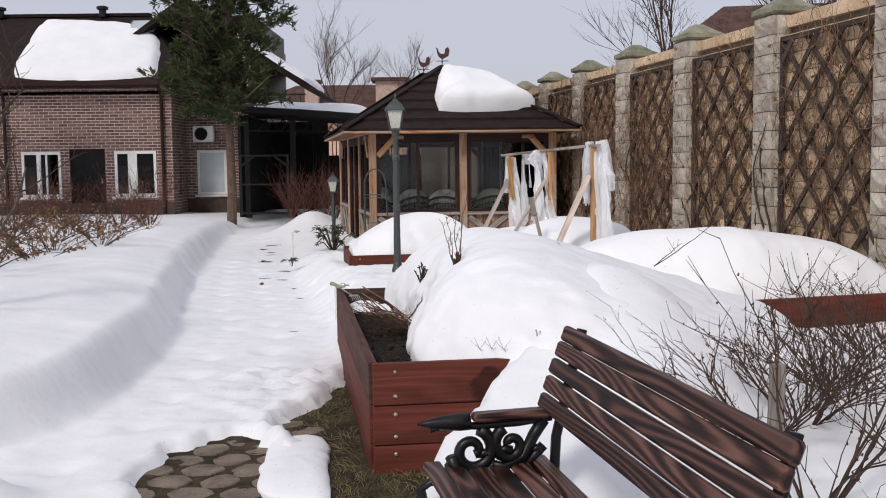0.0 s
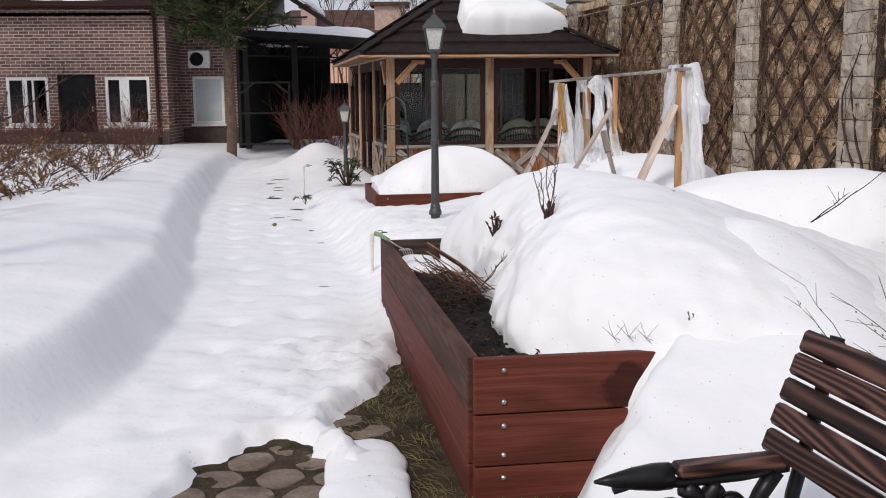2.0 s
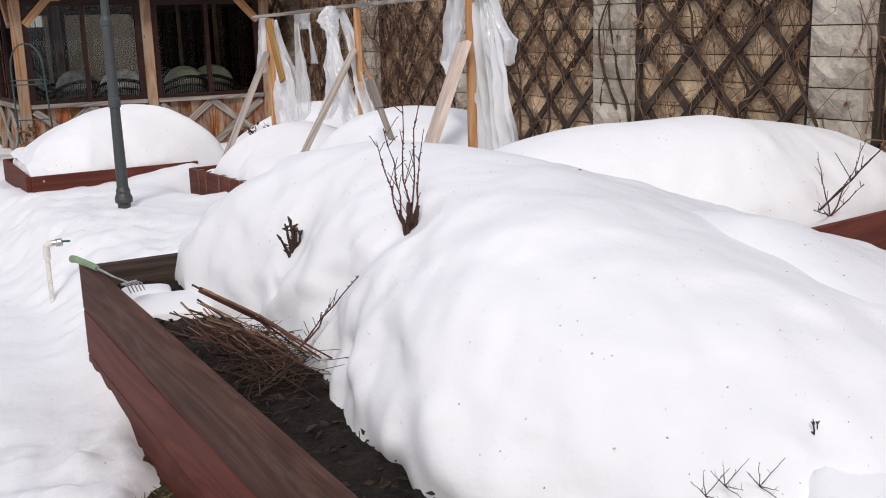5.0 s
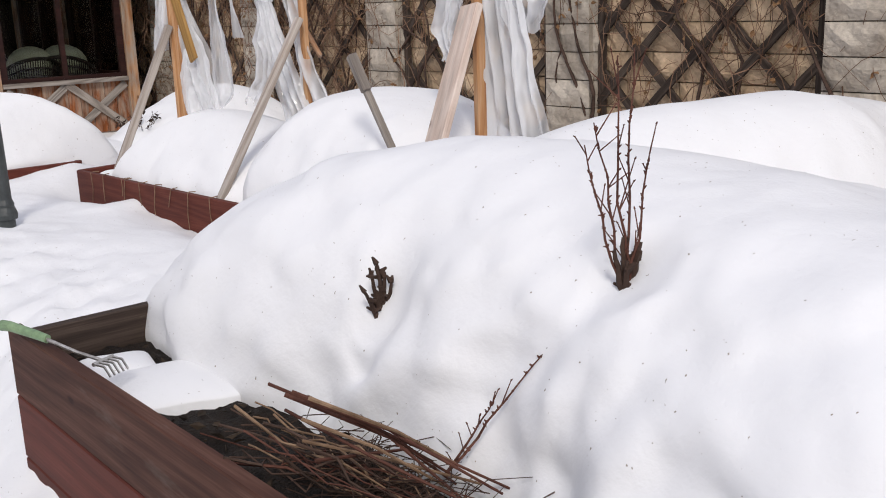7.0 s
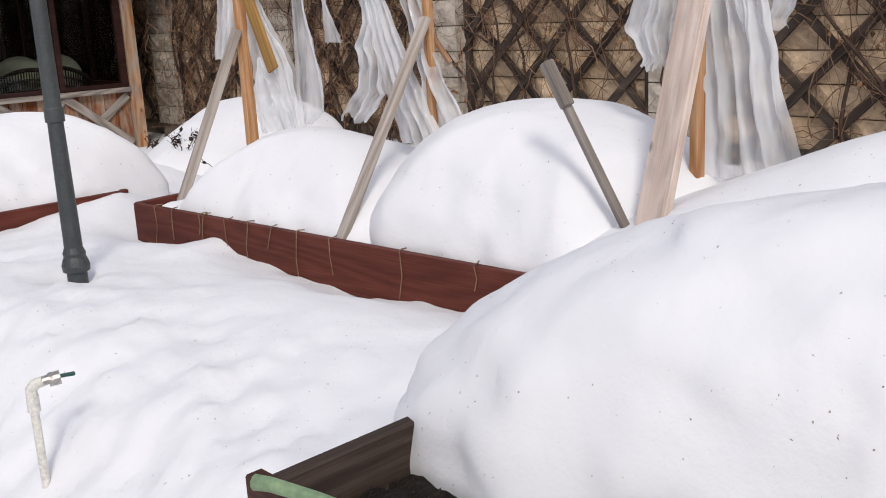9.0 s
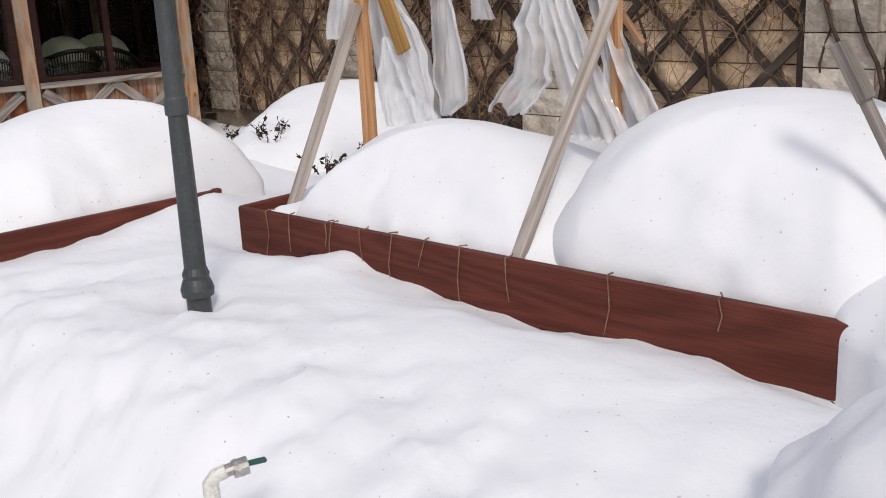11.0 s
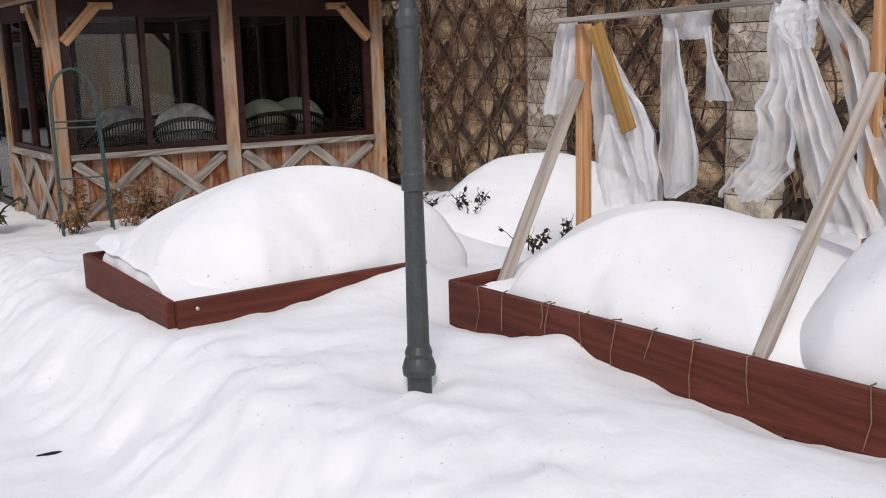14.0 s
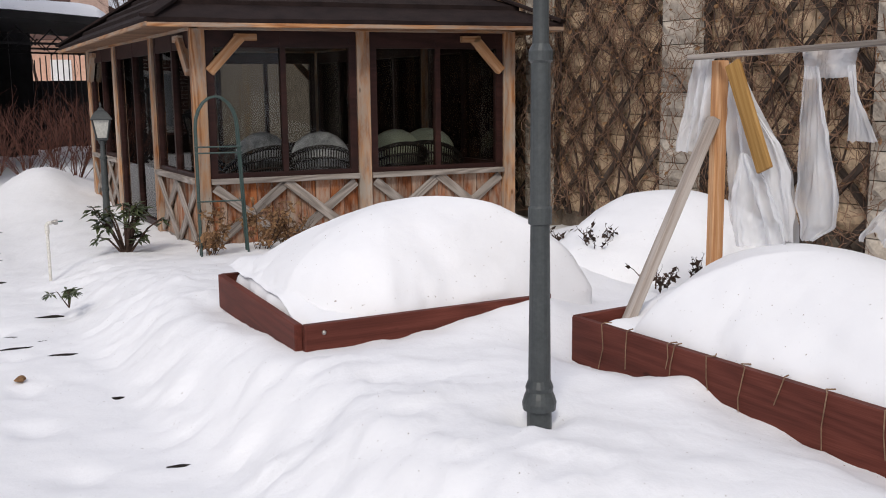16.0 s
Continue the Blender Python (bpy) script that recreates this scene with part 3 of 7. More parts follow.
def heap(cx, cy, base, radii, top, lean, steep, bulge, label, seed, rough=0.05, rings=34, spokes=180, boards=(), hollows=()):
    """A large heap whose foot runs smoothly through radii at even angles, held in by the boards' lines (p, q)."""
    n = len(radii)

    def foot(t):
        k = t / (2 * math.pi) * n
        i = int(k)
        u = k - i
        a, b, c, d = (radii[(i + j) % n] for j in (-1, 0, 1, 2))
        r = b + 0.5 * u * (c - a + u * (2 * a - 5 * b + 4 * c - d + u * (3 * (b - c) + d - a)))
        w = Vector((math.cos(t), math.sin(t)))
        for p, q in boards:
            nrm = Vector((q[1] - p[1], p[0] - q[0])).normalized()
            h, c = nrm.dot(Vector((p[0] - cx, p[1] - cy))), nrm.dot(w)
            if h < 0:
                h, c = -h, -c
            if c > 0.01:
                r = min(r, (h - 0.035) / c)
        return r

    me = heap_mesh("snow_mound", cx, cy, foot, top, seed, base, lean, rough, steep, bulge, rings, spokes, hollows)
    HEAPS.append(BVHTree.FromPolygons([v.co for v in me.vertices], [tuple(p.vertices) for p in me.polygons]))
    return tagged(link("snow_mound", me, SNOW), label, "snow", "snow on the beds")


def snow_top(x, y):
    """Height of the uppermost snow at a place."""
    z = snow_height(x, y)
    for tree in HEAPS:
        hit = tree.ray_cast(Vector((x, y, 5)), Vector((0, 0, -1)))[0]
        if hit:
            z = max(z, hit.z)
    return z


heap(0.75, 6.5, 0.32, (1.55, 1.50, 1.68, 1.8, 2.12, 1.25, 0.97, 1.14, 1.52, 1.78, 1.61, 1.43), 0.652, (-0.273, 0.031), 1.778, 0.484,
     "deep mound of melting snow heaped on a raised bed", 2.0, 0.065, 70, 360, (), ((-0.15, 6.96, 0.085, 0.075), (0.08, 6.35, 0.09, 0.035), (0.48, 5.0, 0.05, 0.02)))
heap(-0.52, 12.78, 0.36, (0.87, 0.73, 0.78, 0.76, 0.8, 0.87, 0.69, 0.71, 0.75, 0.72, 0.86, 1.17), 0.48, (0.207, -0.099), 1.99, 0.687,
     "rounded cap of snow filling a low bed", 5.0, 0.03, 34, 180, (((-1.09, 11.95), (0.22, 12.2)), ((-1.32, 13.4), (-1.11, 11.97)), ((-1.32, 13.4), (0.0, 13.65))))
heap(0.85, 10.75, 0.38, (0.72, 0.78, 0.96, 1.09, 0.87, 0.83, 0.66, 0.63, 0.78, 1.02, 1.12, 0.95), 0.409, (-0.04, 0.113), 1.806, 0.758,
     "smooth snow heap along the trellis bed", 8.0, 0.03, 34, 180, (((0.10, 11.62), (0.80, 8.5)), ((1.3, 11.95), (0.10, 11.62))))
heap(1.3, 9.25, 0.38, (0.58, 0.84, 0.95, 1.01, 1.04, 0.91, 0.74, 0.65, 0.64, 0.66, 0.66, 0.57), 0.544, (-0.025, 0.191), 2.707, 0.563,
     "smooth snow heap along the trellis bed", 11.0, 0.03, 34, 180, (((0.10, 11.62), (0.80, 8.5)), ((1.3, 11.95), (0.10, 11.62))))
heap(2.1, 8.35, 0.36, (1.56, 1.42, 1.31, 1.27, 1.34, 1.45, 1.51, 1.36, 1.07, 1.1, 1.36, 1.71), 0.446, (-0.082, -0.482), 3.205, 0.647,
     "broad snow mound on the bed by the boundary wall", 14.0, 0.035, 40, 220, (((1.75, 6.95), (3.55, 7.45)),))
heap(1.4, 13.6, 0.25, (0.88, 0.82, 0.8, 0.67, 0.52, 0.49, 0.6, 0.97, 0.95, 0.94, 1.03, 1.09), 0.476, (0.266, -0.142), 1.6, 0.631,
     "smooth snow heap beside the climbing vine", 17.0, 0.04, 34, 160)


def bed_snow(p, q, r, z, seed):
    """The thin even layer of snow inside a bed's boards, sunk a little along them."""
    p, q, r = Vector(p), Vector(q), Vector(r)
    n, m = 90, 60
    verts = []
    for j in range(m + 1):
        for i in range(n + 1):
            u, v = i / n, j / m
            c = p + (q - p) * u + (r - p) * v
            rim = min(u * (q - p).length, (1 - u) * (q - p).length, v * (r - p).length)
            verts.append((c.x, c.y, z - 0.05 * math.exp(-(rim / 0.05) ** 2) + 0.11 * smooth(0.04, 0.55, v * (r - p).length) + 0.022 * fbm(c.x * 4, c.y * 4, seed, 3)))
    faces = [(j * (n + 1) + i, j * (n + 1) + i + 1, (j + 1) * (n + 1) + i + 1, (j + 1) * (n + 1) + i) for j in range(m) for i in range(n)]
    me = bpy.data.meshes.new("bed_snow")
    me.from_pydata(verts, [], faces)
    me.shade_smooth()
    return tagged(link("bed_snow", me, SNOW), "settled layer of old snow inside a plank bed", "snow", "snow on the beds")


bed_snow((0.12, 11.58), (0.79, 8.75), (1.3, 11.9), 0.40, 3.0)
bed_snow((-1.06, 11.98), (0.2, 12.22), (-1.28, 13.38), 0.385, 6.0)

# ---- raised beds ----
def bed_wall(p0, p1, z0, heights, mat, parent, thick=0.04, screws=()):
    """Boards stacked from the top down between two corners."""
    p0, p1 = Vector(p0[:2]), Vector(p1[:2])
    z = z0
    side = Vector((p1.y - p0.y, p0.x - p1.x)).normalized()
    for i, h in enumerate(heights):
        b = board("board", (p0.x, p0.y, z - h / 2), (p1.x, p1.y, z - h / 2), h - 0.005, thick, mat if i or screws != (0.11,) else STAIN_WET, parent)
        for along in screws:
            for up in (0.28, -0.28):
                bm = bmesh.new()
                c = p0 + (p1 - p0).normalized() * along + side * (thick / 2 + 0.001)
                bmesh.ops.create_uvsphere(bm, u_segments=8, v_segments=5, radius=0.011, matrix=Matrix.Translation((c.x, c.y, z - h / 2 + up * h)))
                part("screw_head", bm, STEEL, b, "pale screw head")
        z -= h
    return z


near_bed = thing("raised_bed", -0.36, 4.86, 0, "red-brown stained plank raised bed with worn top boards, half under snow", "raised bed", "raised beds")
A0, A1, A2, A3 = (-0.355, 4.86, 0), (-0.84, 7.98, 0), (1.15, 5.08, 0), (0.9, 8.25, 0)
bed_wall(A0, A2, 0.52, (0.215, 0.20, 0.20), STAIN, near_bed, screws=(0.11,))
za = 0.52
for h, m in ((0.215, STAIN_OLD), (0.20, STAIN), (0.20, STAIN)):
    board("board", (A0[0], A0[1] + 0.022, za - h / 2), (A1[0], A1[1], za - h / 2), h - 0.004, 0.042, m, near_bed)
    za -= h
zb = 0.50
for h in (0.2, 0.2, 0.2):
    board("board", (-0.82, 7.96, zb - h / 2), (0.9, 8.25, zb - h / 2), h - 0.005, 0.04, ROTTEN, near_bed)
    zb -= h

bed_b = thing("raised_bed", -1.09, 11.95, 0, "low red-brown plank bed filled with snow", "raised bed", "raised beds")
bed_wall((-1.09, 11.95), (0.22, 12.2), 0.40, (0.20, 0.2), STAIN, bed_b, screws=(0.09,))
bed_wall((-1.32, 13.4), (-1.11, 11.97), 0.40, (0.20, 0.2), STAIN, bed_b)
bed_wall((-1.32, 13.4), (0.0, 13.65), 0.40, (0.20, 0.2), STAIN, bed_b)
bed_wall((0.22, 12.2), (0.0, 13.65), 0.40, (0.20, 0.2), STAIN, bed_b)

bed_c = thing("raised_bed", 0.1, 11.6, 0, "long red-brown plank bed with cord loops over its side", "raised bed", "raised beds")
C0, C1 = Vector((0.10, 11.62)), Vector((0.80, 8.5))
bed_wall(C0, C1, 0.42, (0.24, 0.2), STAIN, bed_c)
bed_wall((1.3, 11.95), C0, 0.42, (0.24, 0.2), STAIN, bed_c)
bed_wall((1.3, 11.95), (2.0, 8.8), 0.42, (0.24, 0.2), STAIN, bed_c)

bed_d = thing("raised_bed", 1.9, 7.0, 0, "red-brown plank bed by the wall under snow", "raised bed", "raised beds")
bed_wall((1.75, 6.95), (3.55, 7.45), 0.50, (0.22, 0.2), STAIN, bed_d)


# ---- boundary wall with pillars, trellis and vine ----
W_DIR = Vector((-0.1714, 0.9852, 0))
W_OUT = Vector((-0.9852, -0.1714, 0))
W_START = Vector((3.5, 10.6, 0))
BAY, PILLAR = 2.2, 0.42


def wall_at(s, off=0.0, z=0.0):
    """A point s metres along the pillars' faces from the second pillar's near edge, off metres out from them."""
    p = W_START + W_DIR * s + W_OUT * off
    return Vector((p.x, p.y, z))


def wall_box(name, s0, s1, o0, o1, z0, z1, mat, parent=None):
    a, b = wall_at((s0 + s1) / 2, (o0 + o1) / 2, (z0 + z1) / 2), None
    bm = bmesh.new()
    bmesh.ops.create_cube(bm, size=1.0, matrix=Matrix.Diagonal((s1 - s0, abs(o1 - o0), z1 - z0, 1)))
    m = Matrix((W_DIR, -W_OUT, Vector((0, 0, 1)))).transposed().to_4x4()
    m.translation = a
    return part(name, bm, mat, parent, at=m)


def rock_block(lx, ly, lz, seed):
    """A split-faced block: a bulged, uneven front on the -y side."""
    me = bpy.data.meshes.new("block")
    nx, nz = 5, 3
    verts, faces = [], []
    rng = random.Random(seed)
    for j in range(nz + 1):
        for i in range(nx + 1):
            u, w = i / nx, j / nz
            rim = min(u, 1 - u, 1.0) * nx, min(w, 1 - w) * nz
            edge = 0.0 if (i in (0, nx) or j in (0, nz)) else 1.0
            bulge = edge * rng.uniform(0.008, 0.034)
            verts.append(((u - 0.5) * lx, -ly / 2 - bulge, (w - 0.5) * lz))
    for j in range(nz):
        for i in range(nx):
            a = j * (nx + 1) + i
            faces.append((a, a + 1, a + nx + 2, a + nx + 1))
    k = len(verts)
    for x, z in ((-1, -1), (1, -1), (1, 1), (-1, 1)):
        verts.append((x * lx / 2, ly / 2, z * lz / 2))
    corner = (0, nx, nz * (nx + 1) + nx, nz * (nx + 1))
    faces.append((k, k + 1, corner[1], corner[0]))
    faces.append((k + 1, k + 2, corner[2], corner[1]))
    faces.append((k + 2, k + 3, corner[3], corner[2]))
    faces.append((k + 3, k, corner[0], corner[3]))
    me.from_pydata(verts, [], faces)
    me.update()
    return me


wall = tagged(wall_box("wall_east", -13, 26, -0.40, -0.18, -0.1, 2.86, MORTAR), "tall yellow split-stone garden wall with pillars", "wall", kind="structure")
coping = wall_box("coping", -13, 26, -0.46, -0.10, 2.86, 2.98, STONE, wall)
for k in range(-5, 10):
    s = k * BAY
    body = wall_box("pillar", s + 0.015, s + PILLAR - 0.015, -0.41, -0.012, -0.1, 3.02, MORTAR, wall)
    bm = bmesh.new()
    a = Matrix((W_DIR, -W_OUT, Vector((0, 0, 1)))).transposed().to_4x4()
    a.translation = wall_at(s + PILLAR / 2, -0.21, 3.0)
    lathe(bm, [(0.30, 0.02), (0.355, 0.04), (0.355, 0.09), (0.27, 0.12), (0.08, 0.22)], 4, square=True)
    part("pillar_cap", bm, CAP, wall, "lichened stone pillar cap", at=a)

# ---- pavilion ----

def poly_panel(bm, pts, depth=0.0):
    """A flat face through the points, thickened along its normal."""
    vs = [bm.verts.new(p) for p in pts]
    f = bm.faces.new(vs)
    if depth:
        f.normal_update()
        n = f.normal * depth
        r = bmesh.ops.extrude_face_region(bm, geom=[f])
        bmesh.ops.translate(bm, verts=[g for g in r["geom"] if isinstance(g, bmesh.types.BMVert)], vec=-n)


G = [Vector((-1.16, 16.74, 0)), Vector((1.86, 17.0, 0)), Vector((0.92, 22.1, 0)), Vector((-2.16, 21.8, 0))]
G_MID = sum(G, Vector()) / 4
SILL, HEAD = 0.66, 1.985
pavilion = thing("garden_pavilion", G_MID.x, G_MID.y, 0, "timber garden pavilion with dark windows and brown shingle roof", "pavilion")


def flat(v, z):
    return Vector((v.x, v.y, z))


def window(a, b, z0, z1, parent, sashes=2):
    """A dark framed sliding window between a and b."""
    bm = bmesh.new()
    d = (b - a).normalized()
    for p, q, w in ((flat(a, z0 + 0.03), flat(b, z0 + 0.03), 0.06), (flat(a, z1 - 0.075), flat(b, z1 - 0.075), 0.15)):
        add_beam(bm, p, q, w, 0.07)
    L = (b - a).length
    for i in range(sashes + 1):
        s = 0.035 + (L - 0.07) * i / sashes
        w = 0.07 if i in (0, sashes) else 0.05
        add_beam(bm, flat(a + d * s, z0), flat(a + d * s, z1), w, 0.075, d)
    fr = part("window_frame", bm, FRAME_WOOD, parent, "dark brown window frame")
    for i in range(sashes):
        s0, s1 = 0.05 + (L - 0.1) * i / sashes, 0.05 + (L - 0.1) * (i + 1) / sashes
        g = board("pane", flat(a + d * s0, (z0 + z1) / 2), flat(a + d * s1, (z0 + z1) / 2), z1 - z0 - 0.12, 0.006, GLASS, fr, bev=0)
        g.visible_shadow = False
    return fr


def skirting(a, b, z0, z1, parent):
    """Faded orange planks with a grey lattice of crossed laths before them."""
    d = (b - a).normalized()
    n = Vector((d.y, -d.x, 0))
    L = (b - a).length
    k = max(2, round(L / 0.14))
    for i in range(k):
        s0, s1 = L * i / k, L * (i + 1) / k
        m = (s0 + s1) / 2
        board("plank", flat(a + d * m, z0), flat(a + d * m, z1), s1 - s0 - 0.004, 0.02, ORANGE_WOOD, parent, up=d)
    off = n * 0.035
    h = z1 - z0
    steps = max(1, round(L / 0.62))
    for i in range(-1, steps + 1):
        for way in (1, -1):
            s = L * (i + 0.5) / steps
            p = [s - way * h * 0.62, s + way * h * 0.62]
            zz = [z0, z1]
            t0, t1 = 0.0, 1.0
            if p[0] != p[1]:
                lo, hi = sorted(((0.03 - p[0]) / (p[1] - p[0]), (L - 0.03 - p[0]) / (p[1] - p[0])))
                t0, t1 = max(t0, lo), min(t1, hi)
            if t1 - t0 < 0.2:
                continue
            q0 = a + d * (p[0] + (p[1] - p[0]) * t0) + off * (1.0 if way > 0 else 1.5)
            q1 = a + d * (p[0] + (p[1] - p[0]) * t1) + off * (1.0 if way > 0 else 1.5)
            board("lath", flat(q0, z0 + h * t0), flat(q1, z0 + h * t1), 0.085, 0.02, GREY_WOOD, parent)
    board("rail", flat(a + off, z1 + 0.02), flat(b + off, z1 + 0.02), 0.05, 0.10, GREY_WOOD, parent)


sides = []
for i, fr in ((0, (0.0, 0.5, 1.0)), (1, (0.0, 0.33, 0.66, 1.0)), (2, (0.0, 0.5, 1.0)), (3, (0.0, 0.33, 0.70, 1.0))):
    a, b = G[i], G[(i + 1) % 4]
    for f0, f1 in zip(fr, fr[1:]):
        sides.append((i, a.lerp(b, f0), a.lerp(b, f1)))
for i, a, b in sides:
    post = board("post", flat(a, 0.0), flat(a, 2.0), 0.125, 0.125, POST_WOOD, pavilion, up=(b - a))
    d = (b - a).normalized()
    p, q = a + d * 0.065, b - d * 0.065
    is_door = i == 3 and (a - G[3]).length > 0.5 and (b - G[0]).length > 0.5
    window(p, q, 0.05 if is_door else SILL, HEAD, pavilion, 1 if (b - a).length < 1.4 else 2)
    if not is_door:
        skirting(p, q, 0.05, SILL - 0.03, pavilion)
for i in range(4):
    a, b = G[i], G[(i + 1) % 4]
    board("beam", flat(a, 2.02), flat(b, 2.02), 0.07, 0.13, POST_WOOD, pavilion)
    d = (b - a).normalized()
    n = Vector((d.y, -d.x, 0)) * 0.05
    for p, s in ((a, 1), (b, -1)):
        board("bracket", flat(p + d * s * 0.09 + n, 1.62), flat(p + d * s * 0.38 + n, 1.93), 0.09, 0.07, NEW_WOOD if i == 0 else POST_WOOD, pavilion)
        board("bracket_cap", flat(p + d * s * 0.32 + n, 1.925), flat(p + d * s * 0.52 + n, 1.925), 0.06, 0.07, NEW_WOOD if i == 0 else POST_WOOD, pavilion)
bm = bmesh.new()
poly_panel(bm, [flat(g, 0.06) for g in G], 0.1)
part("floorboards", bm, GREY_WOOD, pavilion)
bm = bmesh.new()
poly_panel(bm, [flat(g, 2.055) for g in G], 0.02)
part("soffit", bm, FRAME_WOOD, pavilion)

# roof of stepped shingle courses over a short ridge
R0, R1 = Vector((0.02, 18.9, 3.27)), Vector((-0.36, 20.5, 3.27))
OVER = 0.42


def eave(v, k):
    c = flat(v, 0)
    d = (c - flat(G_MID, 0))
    return c + Vector((math.copysign(OVER, d.x), math.copysign(OVER, d.y), 0)) * k


roof_edge = [flat(eave(g, 1.0), 2.02) for g in G]
tops = [R0, R0, R1, R1]
COURSES = 7
for c in range(COURSES):
    t0, t1 = c / COURSES, (c + 1.12) / COURSES
    bm = bmesh.new()
    for i in range(4):
        j = (i + 1) % 4
        lo_a, lo_b = roof_edge[i].lerp(tops[i], t0), roof_edge[j].lerp(tops[j], t0)
        hi_a, hi_b = roof_edge[i].lerp(tops[i], min(1, t1)), roof_edge[j].lerp(tops[j], min(1, t1))
        lift = Vector((0, 0, 0.045))
        sag = 10
        for k in range(sag):
            u0, u1 = k / sag, (k + 1) / sag
            w0, w1 = 0.012 * noise.noise(Vector((u0 * 7, c, i))), 0.012 * noise.noise(Vector((u1 * 7, c, i)))
            up0, up1 = lift + Vector((0, 0, w0 if 0 < k else 0)), lift + Vector((0, 0, w1 if k < sag - 1 else 0))
            q = [lo_a.lerp(lo_b, u0) + up0, lo_a.lerp(lo_b, u1) + up1, hi_a.lerp(hi_b, u1), hi_a.lerp(hi_b, u0)]
            if (q[2] - q[3]).length < 1e-4:
                q = q[:3]
            bm.faces.new([bm.verts.new(v) for v in q])
            bm.faces.new([bm.verts.new(v) for v in (lo_a.lerp(lo_b, u0), lo_a.lerp(lo_b, u1), q[1], q[0])])
    part("shingle_course", bm, ROOF, pavilion)
bm = bmesh.new()
poly_panel(bm, [v - Vector((0, 0, 0.01)) for v in reversed(roof_edge)])
part("eave_lining", bm, EAVE_WOOD, pavilion)
for i in range(4):
    board("fascia", roof_edge[i] + Vector((0, 0, -0.015)), roof_edge[(i + 1) % 4] + Vector((0, 0, -0.008)), 0.036, 0.03, POST_WOOD, pavilion)
    board("hip_ridge", roof_edge[i] + Vector((0, 0, 0.06)), tops[i] + Vector((0, 0, 0.03)), 0.03, 0.14, ROOF, pavilion)


def roof_snow(name, corners, thick, label, seed):
    """A thick slab of snow lying on a slope; corners in order round it."""
    n = 40
    o = [Vector(c) for c in corners]
    verts, faces = [], []
    nrm = (o[1] - o[0]).cross(o[3] - o[0]).normalized()
    if nrm.z < 0:
        nrm = -nrm
    for layer in (0, 1):
        for j in range(n + 1):
            for i in range(n + 1):
                # corners pulled in to a rounded outline
                a, b = 2 * i / n - 1, 2 * j / n - 1
                u, v = a * math.sqrt(1 - 0.20 * b * b), b * math.sqrt(1 - 0.20 * a * a)
                u, v = (u + 1) / 2, (v + 1) / 2
                p = o[0].lerp(o[1], u).lerp(o[3].lerp(o[2], u), v)
                e = max(abs(a), abs(b))
                w = 0.09 * fbm(p.x * 1.5 + seed, p.y * 1.5, seed)
                p = p + Vector((w * e, w * e, 0)) * min(1, thick * 3)
                lift = thick * (1 - e ** 5) ** 0.45 * (1 + 0.25 * fbm(p.x * 0.9, p.y * 0.9, seed)) if layer else -0.04
                verts.append(p + nrm * lift)
    k = (n + 1) ** 2
    for j in range(n):
        for i in range(n):
            a = j * (n + 1) + i
            faces.append((k + a, k + a + 1, k + a + n + 2, k + a + n + 1))
    me = bpy.data.meshes.new(name)
    me.from_pydata([tuple(v) for v in verts], [], faces)
    me.shade_smooth()
    return tagged(link(name, me, SNOW), label, "snow")


def on_front(u, t, lift=0.02):
    p = roof_edge[0].lerp(R0, t).lerp(roof_edge[1].lerp(R0, t), u)
    return p + Vector((0, 0, lift))


E_, R_ = roof_edge[1], roof_edge[2]
roof_snow("roof_snow", [on_front(0.36, 0.24), on_front(1.0, 0.24) + Vector((0.0, 0.1, 0)), E_.lerp(R_, 0.16).lerp(R0, 0.62) + Vector((0, 0, 0.05)), on_front(0.36, 0.80)],
          0.46, "thick slab of snow slid halfway down the pavilion roof", 3.0)


def weathercock(x, y, z, s):
    e = thing("weathercock", x, y, z, "dark red metal weathercock on a thin rod", "weathervane", "weathercocks")
    t = Tubes()
    t.tube([(x, y, z - 0.3), (x, y, z + 0.34 * s)], 0.012, 0.008, 6)
    t.tube([(x - 0.16 * s, y, z + 0.16 * s), (x + 0.16 * s, y, z + 0.16 * s)], 0.008, 0.008, 5)
    link("rod", t.mesh("rod"), IRON, e)
    shape = [(-0.17, 0.50), (-0.10, 0.46), (-0.08, 0.38), (-0.02, 0.33), (0.06, 0.34), (0.08, 0.46), (0.15, 0.50), (0.19, 0.42), (0.16, 0.28), (0.08, 0.24), (0.01, 0.20), (-0.08, 0.25), (-0.12, 0.34), (-0.13, 0.43)]
    bm = bmesh.new()
    poly_panel(bm, [(x + a * s, y, z + b * s) for a, b in shape], 0.012)
    bmesh.ops.triangulate(bm, faces=[f for f in bm.faces if len(f.verts) > 4])
    part("bird", bm, RUST, e, "flat cut-out bird")


RUST = plain("dark_red_painted_tin", (0.04, 0.012, 0.01), (0.08, 0.02, 0.016), 0.6)
weathercock(R0.x, R0.y, R0.z, 0.75)
weathercock(R1.x, R1.y, R1.z, 0.75)


